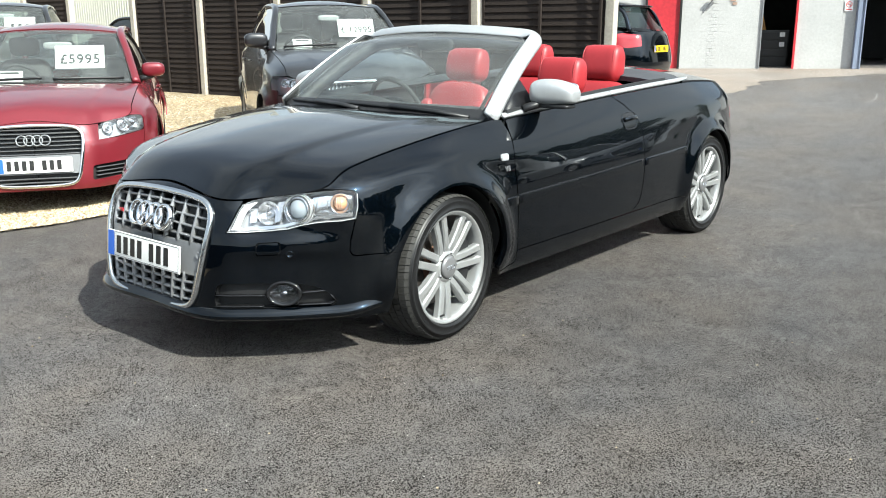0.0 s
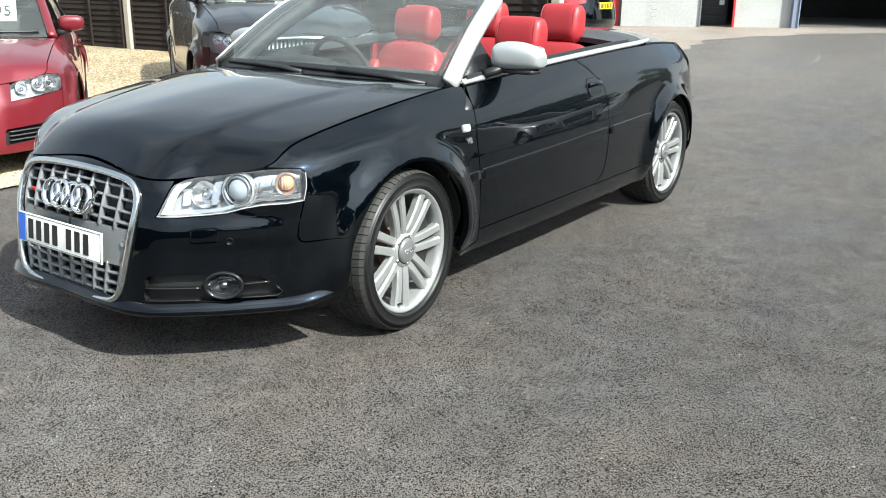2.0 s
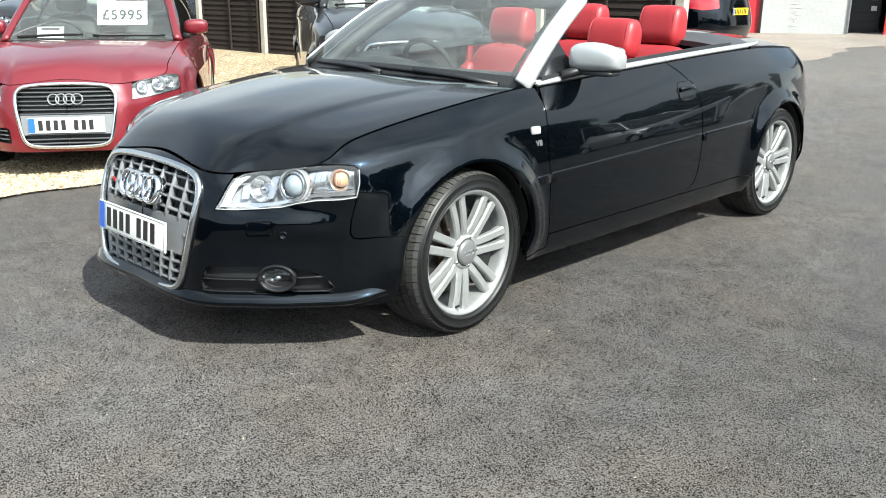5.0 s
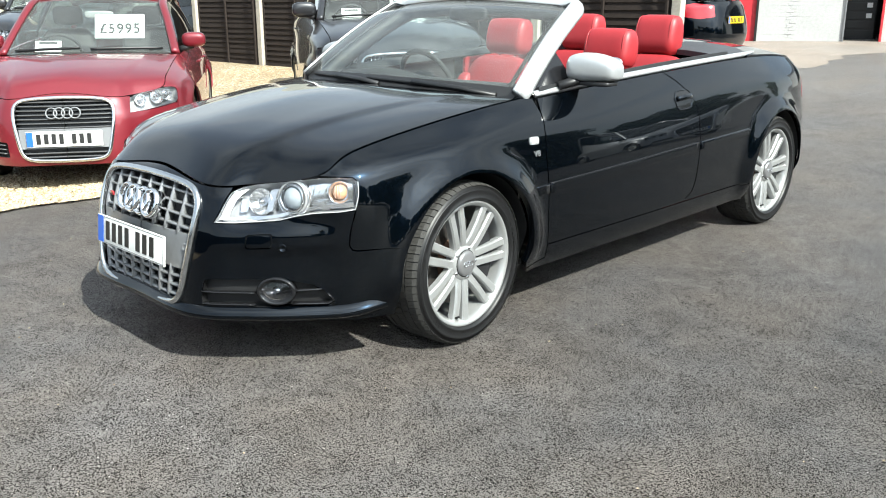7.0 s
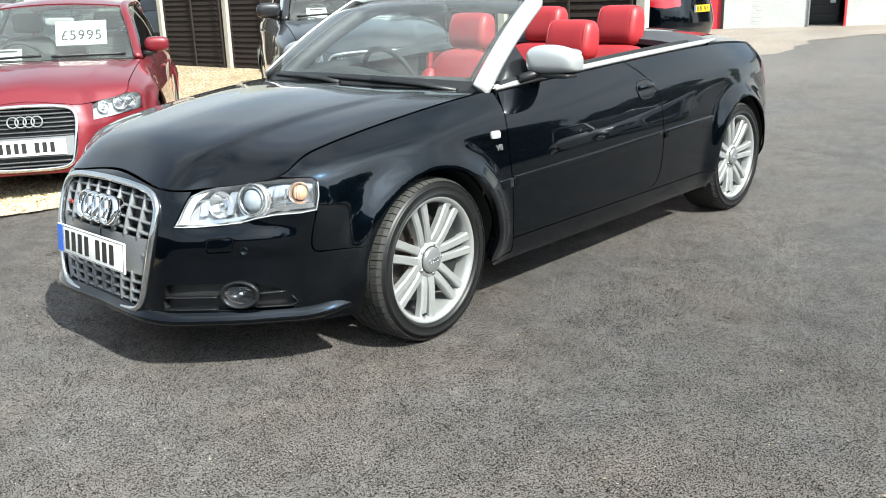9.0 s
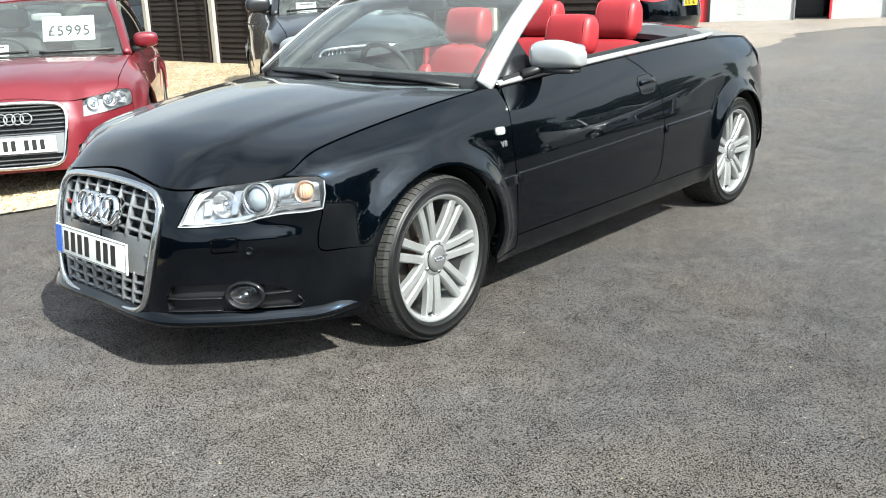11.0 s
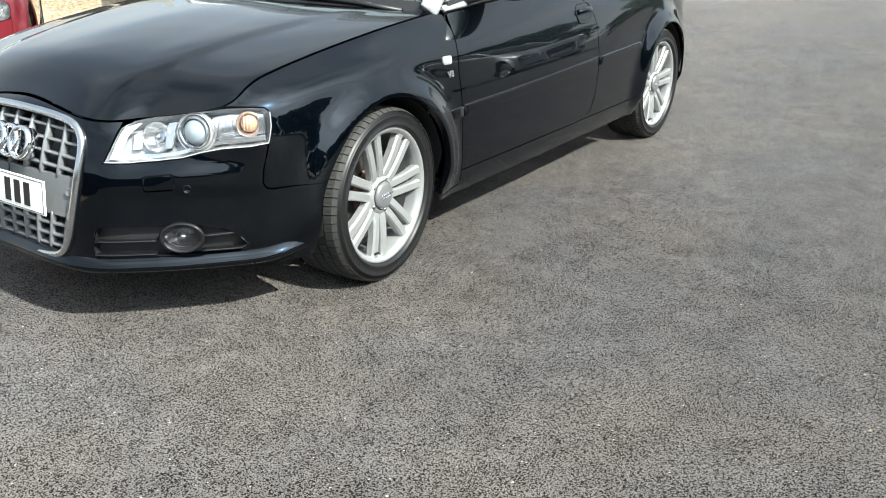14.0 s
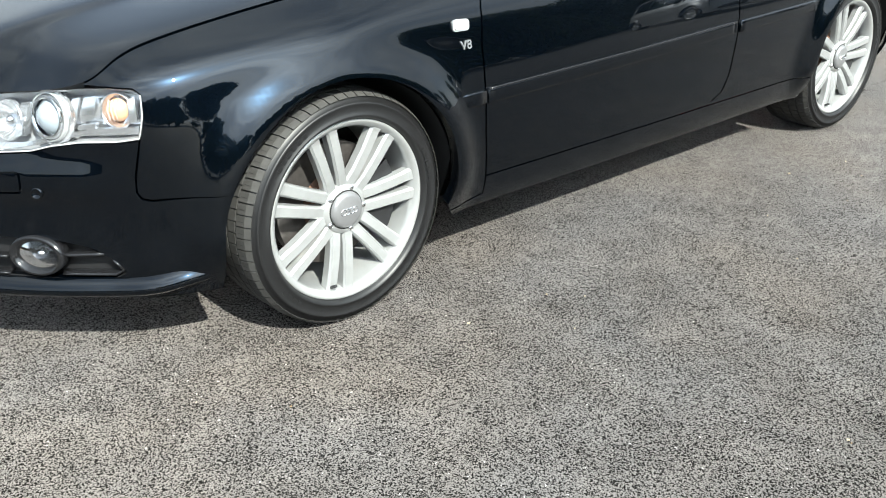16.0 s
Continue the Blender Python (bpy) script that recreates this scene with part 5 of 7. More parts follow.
def mirror(sh, car):
    for sgn in (1, -1):
        side = (lambda x: x) if sgn > 0 else flipped

        def shell_fn(u, v):
            """Round the housing with u, from the arm outwards with v; flat below, falling away to the tip."""
            f = lambda a, p: math.copysign(abs(a) ** (2 / p), a)
            t = 1 - math.cos(math.pi * v)
            c, q = math.cos(2 * math.pi * u), math.sin(2 * math.pi * u)
            end = max(0.0, 1 - abs(t - 1) ** 5) ** 0.2
            fall = max(0.0, (t - 0.75) / 1.25) ** 2
            top, foot = 1.083 - 0.036 * fall - 0.006 * max(0.0, 0.5 - t), 0.961 + 0.010 * fall
            zc, hz = (top + foot) / 2, (top - foot) / 2
            x = 0.748 + 0.116 * t
            y = 0.80 + f(c, 3.0) * (0.045 if c > 0 else 0.088 - 0.014 * t) * end + 0.09 * max(0.0, x - 0.862)
            return (x, y, zc + f(q, 3.2) * hz * (end if q > 0 else end ** 0.6))
        body = part("door_mirror", joined("door_mirror", [side(lattice(shell_fn, 40, 26, close_u=True))]), SATIN, car, "satin aluminium door mirror")
        base = cushion(0.858, 0.796, 0.957, 0.200, 0.100, 0.022, 5)
        part("mirror_base", joined("mirror_base", [side(base)]), BLACK_PLASTIC, body)
        glassy = cushion(0.862, 0.850, 1.016, 0.20, 0.01, 0.10, 5)
        part("mirror_glass", joined("mirror_glass", [side(glassy)]), CHROME, body)
        arm = sweep([(0.82, 0.79, 0.972), (0.785, 0.74, 0.962), (0.755, 0.68, 0.945)], ring(0.026, 0.020, 12), (0, 0, 1))
        part("mirror_arm", joined("mirror_arm", [side(arm)]), BLACK_PLASTIC, body)
        # black triangle between pillar and door glass
        tri = [(0.738, 0.46, 0.914), (0.765, 0.80, 0.938), (0.684, 0.745, 1.082)]
        part("quarter_panel", joined("quarter_panel", [side(solid((tri, [(0, 1, 2)]), 0.012))], False), GLOSS_BLACK, body)


convertible()

# ---- the place ----
def rise(x, y):
    """The forecourt's height: level by the car, climbing gently towards the fence and the garage."""
    k = min(max((y - 3.2) / 4.0, 0), 1)
    a = 0.20 * k * k * (3 - 2 * k)
    d, e = min(max((-2.75 - x) / 1.0, 0), 1), min(max((4.6 - y) / 1.6, 0), 1)
    return a + 0.022 * max(0, min(y, 18) - 7.0) - (0.07 + 0.20 * k) * d * d * (3 - 2 * d) * e


def sheet(x0, x1, y0, y1, nx, ny, up):
    return lattice(lambda u, v: (x0 + (x1 - x0) * u, y0 + (y1 - y0) * v, rise(x0 + (x1 - x0) * u, y0 + (y1 - y0) * v) + up), nx, ny)


def mineral(name, dark, mid, light, cell, patch, bump, chips=0.04, chip=(0.5, 0.49, 0.46), pits=(0.46, 0.60)):
    """Stones in a binder: cells of uneven colour, a few pale chips, large faint patches, real relief."""
    m = bpy.data.materials.new(name)
    m.use_nodes = True
    n, link = m.node_tree.nodes, m.node_tree.links.new
    b = n["Principled BSDF"]
    co = n.new("ShaderNodeTexCoord")
    vo = n.new("ShaderNodeTexVoronoi")
    vo.inputs["Scale"].default_value = cell
    no, big, huge = n.new("ShaderNodeTexNoise"), n.new("ShaderNodeTexNoise"), n.new("ShaderNodeTexNoise")
    for x, sc, de in ((no, cell * 0.8, 3), (big, patch, 6), (huge, patch / 6, 3)):
        x.inputs["Scale"].default_value, x.inputs["Detail"].default_value = sc, de
        link(co.outputs["Object"], x.inputs["Vector"])
    no.inputs["Roughness"].default_value = 0.70
    link(co.outputs["Object"], vo.inputs["Vector"])
    sep = n.new("ShaderNodeSeparateColor")
    link(vo.outputs["Color"], sep.inputs[0])
    mixv = n.new("ShaderNodeMath")
    mixv.operation = "MULTIPLY_ADD"
    link(sep.outputs[0], mixv.inputs[0])
    mixv.inputs[1].default_value = 0.22
    link(no.outputs[0], mixv.inputs[2])
    ramp = n.new("ShaderNodeValToRGB")
    e = ramp.color_ramp.elements
    e[0].position, e[0].color = pits[0], (*dark, 1)
    e[1].position, e[1].color = 0.85, (*light, 1)
    k = e.new(pits[1])
    k.color = (*mid, 1)
    link(mixv.outputs[0], ramp.inputs[0])
    gt = n.new("ShaderNodeMath")
    gt.operation = "GREATER_THAN"
    gt.inputs[1].default_value = 1 - chips
    link(sep.outputs[1], gt.inputs[0])
    chipmix = n.new("ShaderNodeMix")
    chipmix.data_type = "RGBA"
    link(gt.outputs[0], chipmix.inputs[0])
    link(ramp.outputs[0], chipmix.inputs[6])
    chipmix.inputs[7].default_value = (*chip, 1)
    add = n.new("ShaderNodeMath")
    link(big.outputs[0], add.inputs[0])
    link(huge.outputs[0], add.inputs[1])
    rng = n.new("ShaderNodeMapRange")
    rng.inputs[1].default_value, rng.inputs[2].default_value, rng.inputs[3].default_value, rng.inputs[4].default_value = 0.72, 1.28, 0.78, 1.22
    link(add.outputs[0], rng.inputs[0])
    mul = n.new("ShaderNodeMix")
    mul.data_type, mul.blend_type = "RGBA", "MULTIPLY"
    mul.inputs[0].default_value = 1
    link(chipmix.outputs[2], mul.inputs[6])
    link(rng.outputs[0], mul.inputs[7])
    hue, tint = n.new("ShaderNodeTexNoise"), n.new("ShaderNodeValToRGB")
    hue.inputs["Scale"].default_value, hue.inputs["Detail"].default_value = patch * 0.6, 4
    link(co.outputs["Object"], hue.inputs["Vector"])
    tint.color_ramp.elements[0].position, tint.color_ramp.elements[0].color = 0.36, (0.96, 0.965, 1.02, 1)
    tint.color_ramp.elements[1].position, tint.color_ramp.elements[1].color = 0.66, (1.055, 0.985, 0.965, 1)
    link(hue.outputs[0], tint.inputs[0])
    tinted = n.new("ShaderNodeMix")
    tinted.data_type, tinted.blend_type = "RGBA", "MULTIPLY"
    tinted.inputs[0].default_value = 1
    link(mul.outputs[2], tinted.inputs[6])
    link(tint.outputs[0], tinted.inputs[7])
    link(tinted.outputs[2], b.inputs["Base Color"])
    b.inputs["Roughness"].default_value = 0.62
    bp = n.new("ShaderNodeBump")
    bp.inputs["Strength"].default_value, bp.inputs["Distance"].default_value = 1.0, bump
    hs = n.new("ShaderNodeMath")
    hs.operation = "MULTIPLY_ADD"
    link(vo.outputs["Distance"], hs.inputs[0])
    hs.inputs[1].default_value = -1.0
    link(no.outputs[0], hs.inputs[2])
    link(hs.outputs[0], bp.inputs["Height"])
    link(bp.outputs[0], b.inputs["Normal"])
    return m


def asphalt():
    """Worn surface dressing: pale stones of about a centimetre with dark gaps between, clumps, stains and warm and cool patches."""
    m = bpy.data.materials.new("asphalt")
    m.use_nodes = True
    n, link = m.node_tree.nodes, m.node_tree.links.new
    b = n["Principled BSDF"]
    co = n.new("ShaderNodeTexCoord")

    def noise(scale, detail, rough=0.5):
        x = n.new("ShaderNodeTexNoise")
        x.inputs["Scale"].default_value, x.inputs["Detail"].default_value, x.inputs["Roughness"].default_value = scale, detail, rough
        link(co.outputs["Object"], x.inputs["Vector"])
        return x.outputs[0]

    def spread(value, a, b_, lo, hi):
        x = n.new("ShaderNodeMapRange")
        x.inputs[1].default_value, x.inputs[2].default_value, x.inputs[3].default_value, x.inputs[4].default_value = a, b_, lo, hi
        link(value, x.inputs[0])
        return x.outputs[0]

    def sums(op, p, q):
        x = n.new("ShaderNodeMath")
        x.operation = op
        for i, v in enumerate((p, q)):
            if isinstance(v, float):
                x.inputs[i].default_value = v
            else:
                link(v, x.inputs[i])
        return x.outputs[0]

    def times(colour, value):
        x = n.new("ShaderNodeMix")
        x.data_type, x.blend_type = "RGBA", "MULTIPLY"
        x.inputs[0].default_value = 1
        link(colour, x.inputs[6])
        link(value, x.inputs[7])
        return x.outputs[2]
    stones = n.new("ShaderNodeTexVoronoi")
    stones.inputs["Scale"].default_value = 260
    shake, shift, where = n.new("ShaderNodeTexNoise"), n.new("ShaderNodeVectorMath"), n.new("ShaderNodeVectorMath")
    shake.inputs["Scale"].default_value, shake.inputs["Detail"].default_value = 130, 2
    link(co.outputs["Object"], shake.inputs["Vector"])
    shift.operation, shift.inputs[3].default_value = "SCALE", 0.008
    link(shake.outputs["Color"], shift.inputs[0])
    link(co.outputs["Object"], where.inputs[0])
    link(shift.outputs[0], where.inputs[1])
    link(where.outputs[0], stones.inputs["Vector"])
    sep = n.new("ShaderNodeSeparateColor")
    link(stones.outputs["Color"], sep.inputs[0])
    # far from a stone's middle, and where whole stones are lost, lies the dark binder
    worn = spread(noise(7.0, 4, 0.65), 0.32, 0.68, -0.055, 0.055)
    depth = sums("ADD", sums("ADD", stones.outputs["Distance"], spread(noise(230.0, 3, 0.65), 0.25, 0.75, -0.24, 0.24)), sums("ADD", spread(sep.outputs[2], 0.0, 1.0, -0.10, 0.12), worn))
    ramp = n.new("ShaderNodeValToRGB")
    e = ramp.color_ramp.elements
    e[0].position, e[0].color = 0.10, (0.131, 0.1225, 0.1140, 1)
    e[1].position, e[1].color = 0.70, (0.008, 0.0078, 0.0075, 1)
    for at, c in ((0.44, (0.096, 0.0898, 0.0835)), (0.57, (0.054, 0.0505, 0.047))):
        e.new(at).color = (*c, 1)
    link(depth, ramp.inputs[0])
    colour = times(ramp.outputs[0], spread(sep.outputs[0], 0.0, 1.0, 0.82, 1.16))
    chip, pale = n.new("ShaderNodeMix"), sums("GREATER_THAN", sep.outputs[1], 0.9988)
    chip.data_type = "RGBA"
    chip.inputs[7].default_value = (0.42, 0.41, 0.39, 1)
    link(pale, chip.inputs[0])
    link(colour, chip.inputs[6])
    colour = times(chip.outputs[2], spread(noise(9.0, 6, 0.72), 0.30, 0.70, 0.86, 1.14))
    colour = times(colour, spread(sums("ADD", noise(2.2, 6, 0.6), noise(0.37, 3)), 0.72, 1.28, 0.80, 1.20))
    # paler towards the apron: the grazing-angle brightness of far asphalt is painted in
    xyz, painted_sheen = n.new("ShaderNodeSeparateXYZ"), n.new("ShaderNodeMix")
    link(co.outputs["Object"], xyz.inputs[0])
    painted_sheen.data_type = "RGBA"
    painted_sheen.inputs[7].default_value = (0.150, 0.143, 0.134, 1)
    link(sums("MULTIPLY", spread(xyz.outputs["Y"], 1.0, 9.0, 0.0, 0.75), spread(noise(1.1, 5, 0.6), 0.3, 0.7, 0.6, 1.0)), painted_sheen.inputs[0])
    link(colour, painted_sheen.inputs[6])
    colour = painted_sheen.outputs[2]
    tint = n.new("ShaderNodeValToRGB")
    tint.color_ramp.elements[0].position, tint.color_ramp.elements[0].color = 0.36, (0.965, 0.965, 1.02, 1)
    tint.color_ramp.elements[1].position, tint.color_ramp.elements[1].color = 0.66, (1.05, 0.985, 0.955, 1)
    link(noise(1.4, 5), tint.inputs[0])
    link(times(colour, tint.outputs[0]), b.inputs["Base Color"])
    b.inputs["Roughness"].default_value, b.inputs["Diffuse Roughness"].default_value = 0.45, 1.0
    link(spread(depth, 0.45, 0.66, 0.5, 0.0), b.inputs["Specular IOR Level"])
    bp = n.new("ShaderNodeBump")
    bp.invert = True
    bp.inputs["Strength"].default_value, bp.inputs["Distance"].default_value = 0.8, 0.003
    link(depth, bp.inputs["Height"])
    link(bp.outputs[0], b.inputs["Normal"])
    return m


ASPHALT = asphalt()
GRAVEL = mineral("gravel", (0.11, 0.078, 0.042), (0.39, 0.30, 0.17), (0.63, 0.52, 0.34), 45, 1.2, 0.02, 0.08, (0.75, 0.7, 0.6))
DIRT = mineral("dusty concrete", (0.17, 0.145, 0.12), (0.235, 0.205, 0.172), (0.29, 0.255, 0.215), 60, 0.8, 0.003, 0.02)
CONCRETE = material("concrete post", (0.42, 0.38, 0.32), 0.9, 0, 0, 0.2, 30, 0.002, 120)
FENCE_BROWN = material("dark stained boards", (0.025, 0.019, 0.0165), 0.85, 0, 0, 0.35, 25, 0.002, 60, spec=0.2)
CREAM = material("cream sheet cladding", (0.62, 0.60, 0.50), 0.6, 0, 0, 0.12, 15, 0.001, 40)
WHITE_BRICK = material("white painted brick", (0.40, 0.40, 0.395), 0.75, 0, 0, 0.13, 18, 0.003, 40)
RED_DOOR = material("red painted door", (0.42, 0.02, 0.03), 0.5, 0, 0, 0.3, 14, 0.001, 30)
BLUE_GREY = material("blue-grey painted steel", (0.17, 0.20, 0.27), 0.5, 0, 0, 0.12, 20, 0.0005, 60)
ROOM_SHADE = material("painted room shade", (0.045, 0.045, 0.045), 0.8, 0, 0, 0.3, 6)
BRICK_BARE = material("bare brick", (0.36, 0.25, 0.20), 0.9, 0, 0, 0.2, 20)
YELLOW_WOOD = material("varnished plank", (0.45, 0.22, 0.06), 0.6, 0, 0, 0.2, 20)
SIGN_RED = material("sign red", (0.6, 0.03, 0.03), 0.5)

xs = sorted(set([-300, -100, -40] + [float(x) for x in np.arange(-20, 20.1, 0.5)] + [40, 100, 300]))
ys = sorted(set([-300, -100, -40] + [float(y) for y in np.arange(-20, 3, 0.5)] + [float(y) for y in np.arange(3, 20, 0.5)] + [40, 100, 300]))
ground_v = [(x, y, rise(x, y)) for x in xs for y in ys]
ground_f = [(i * len(ys) + j, (i + 1) * len(ys) + j, (i + 1) * len(ys) + j + 1, i * len(ys) + j + 1) for i in range(len(xs) - 1) for j in range(len(ys) - 1)]
tagged(part("ground", mesh_of("ground", ground_v, ground_f), ASPHALT), "coarse grey asphalt forecourt with pale chips", "ground", kind="structure")


def gravel_edge(y):
    return -2.76 + 0.035 * math.sin(3.1 * y) + 0.02 * math.sin(9.7 * y + 1)


def gravel():
    bed = lattice(lambda u, v: ((lambda y: (lambda x: (x, y, rise(x, y) + 0.012 * (1 - u ** 60)))(gravel_edge(y) * u + -22 * (1 - u)))(-12 + 18.9 * v)), 120, 150)
    tagged(part("gravel_bed", joined("gravel_bed", [bed]), GRAVEL), "pale golden gravel parking strip", "gravel", kind="structure")
    rnd = random.Random(5)
    verts, faces = [], []
    base = [(1, 0, 0), (0, 1, 0), (-1, 0, 0), (0, -1, 0), (0.2, 0.1, 0.8), (0, 0, -0.5)]
    tris = [(0, 1, 4), (1, 2, 4), (2, 3, 4), (3, 0, 4), (1, 0, 5), (2, 1, 5), (3, 2, 5), (0, 3, 5)]
    for i in range(26000):
        near = rnd.random() < 0.75
        y = rnd.uniform(-2.2, 2.0) if near else rnd.uniform(2.0, 6.6)
        x = gravel_edge(y) + 0.04 - (rnd.random() ** 1.4) * (2.2 if near else 7.0)
        r = rnd.uniform(0.006, 0.014)
        a = rnd.uniform(0, 6.28)
        k = len(verts)
        for p in base:
            px, py = p[0] * r * rnd.uniform(0.7, 1.3), p[1] * r * rnd.uniform(0.7, 1.3)
            verts.append((x + px * math.cos(a) - py * math.sin(a), y + px * math.sin(a) + py * math.cos(a), rise(x, y) + 0.014 + p[2] * r))
        faces += [tuple(j + k for j in t) for t in tris]
    tagged(part("gravel_stones", mesh_of("gravel_stones", verts, faces, False), STONES), "loose golden gravel stones", "gravel", kind="stuff")
    verts, faces = [], []
    for i in range(280):
        x, y = rnd.uniform(-2.6, 4.2), rnd.uniform(-1.6, 6)
        if abs(x) < 0.8 and -0.9 < y < 3.6:
            continue
        r = rnd.uniform(0.002, 0.0055)
        k = len(verts)
        for p in base:
            verts.append((x + p[0] * r * rnd.uniform(0.7, 1.3), y + p[1] * r * rnd.uniform(0.7, 1.3), rise(0, y) + 0.001 + p[2] * r))
        faces += [tuple(j + k for j in t) for t in tris]
    tagged(part("stray_stones", mesh_of("stray_stones", verts, faces, False), STONES), "small pale stones scattered on the asphalt", "stones", kind="stuff")


def island_colour(name, a, b, rough=0.8):
    """A colour that differs from piece to piece of one mesh."""
    m = bpy.data.materials.new(name)
    m.use_nodes = True
    n, link = m.node_tree.nodes, m.node_tree.links.new
    geo, ramp = n.new("ShaderNodeNewGeometry"), n.new("ShaderNodeValToRGB")
    ramp.color_ramp.elements[0].color, ramp.color_ramp.elements[1].color = (*a, 1), (*b, 1)
    link(geo.outputs["Random Per Island"], ramp.inputs[0])
    link(ramp.outputs[0], n["Principled BSDF"].inputs["Base Color"])
    n["Principled BSDF"].inputs["Roughness"].default_value = rough
    return m


STONES = island_colour("stones", (0.21, 0.145, 0.075), (0.61, 0.52, 0.36))
gravel()


# dusty apron before the garage
def apron():
    edge = [(-9.0, 8.3), (-4.6, 8.6), (-3.1, 9.6), (-2.3, 11.0), (-2.5, 12.3), (-2.75, 13.6), (-2.35, 14.6), (-1.9, 15.4), (-1.3, 16.4), (0.5, 17.7), (6, 19.9)]
    far = [(6, 21.5), (-9.0, 15.2)]
    v, tri = fill(edge + far, (), 0.5, 0.3)
    pts = [(x + 0.06 * math.sin(5 * y) + 0.04 * math.sin(17 * y + x), y, rise(x, y) + 0.004) for x, y in v]
    tri = [tuple(t) if np.cross(v[t[1]] - v[t[0]], v[t[2]] - v[t[0]]) > 0 else tuple(reversed(t)) for t in tri]
    tagged(part("apron", mesh_of("apron", pts, tri), DIRT), "dusty tan concrete apron before the garage", "pavement", kind="structure")


apron()


# ---- fence ----
def fence():
    f = thing("fence", "dark brown lapped board fence between concrete posts", "fence", pose(-12.0, 6.5, 0))
    rnd = random.Random(3)
    step = Vector((1.95, 0.085, 0))

    def spot(k):
        return Vector((0, -0.05, 0)) + step * k
    for k in (-2.0, -1.11, 0, 1, 2, 3, 4, 5):
        p = spot(k)
        zb = rise(0, 6.5)
        lean = rnd.uniform(-1, 1)
        v = block(0, 0, 1.0, 0.12, 0.11, 2.3, 0.012)
        part("post", joined("post", [moved(v, pose(p.x, p.y, zb - 0.1, 0, lean))], False), CONCRETE, f)
    board_mesh = joined("board", [block(0, 0, 0, 1.80, 0.014, 0.112, 0.003)], False)
    board_mesh.materials.append(FENCE_BROWN)
    for k in (-1.5, 0, 1, 2, 3, 4):
        width = 1.56 if k < 0 else 1.80
        c = spot(k) + step * (0.5 if k >= 0 else -0.055)
        zb = rise(0, 6.5) + 0.02
        for i in range(21):
            ob = new("board", board_mesh)
            ob.parent = f
            ob.matrix_local = pose(c.x, c.y + 0.012 + rnd.uniform(-0.003, 0.003), zb + 0.05 + i * 0.088, -13 + rnd.uniform(-1.5, 1.5), rnd.uniform(-0.35, 0.35), 2.5) @ Matrix.Diagonal((width / 1.80, 1, 1, 1))
        for d in (-0.46, 0.0, 0.46) if k >= 0 else ():
            part("batten", joined("batten", [moved(block(0, -0.02, 0.93, 0.035, 0.03, 1.86, 0.004), pose(c.x + d * 1.9, c.y - 0.012, zb, 0, rnd.uniform(-1, 1)))], False), FENCE_BROWN, f)
    # cladding sheets, ridged, at both sides of the short stretch of boards
    for x0, x1 in ((-1.0, -28.0),):
        n = int(abs(x1 - x0) / 0.12)
        def fn(u, v):
            i = round(u * n * 4)
            ph = i % 4
            return (x0 + (x1 - x0) * u, 3.6 + (0.02 if ph in (1, 2) else 0.0), rise(0, 10) - 0.05 + 3.0 * v)
        part("cladding", joined("cladding", [solid(lattice(fn, n * 4, 2), 0.004)], False), CREAM, f, "cream ridged metal cladding")
    return f


fence()


# ---- two pale scrapes in the asphalt ----
SCUFF = material("scraped asphalt", (0.27, 0.262, 0.25), 0.85, 0, 0, 0.4, 60, 0.002, 200)
for scrape, broad in (([(-0.66, 7.84), (-0.61, 8.28), (-0.57, 8.81)], 0.022), ([(-0.18, 10.41), (-0.21, 11.12), (-0.43, 12.13)], 0.03)):
    bend_ = curve3([(x, y, 0) for x, y in scrape])
    run = [bend_(t) for t in np.linspace(0, 1, 30)]
    scuff_v = [(p[0] + d * broad * (0.35 + 0.65 * math.sin(math.pi * i / 29)) * (0.7 + 0.3 * math.sin(i * 2.3)), p[1], rise(p[0], p[1]) + 0.004) for i, p in enumerate(run) for d in (-0.5, 0.5)]
    scuff_f = [(2 * i, 2 * i + 1, 2 * i + 3, 2 * i + 2) for i in range(29)]
    tagged(part("scuff_mark", mesh_of("scuff_mark", scuff_v, scuff_f), SCUFF), "pale scrape mark worn into the asphalt", "scuff mark", kind="stuff")
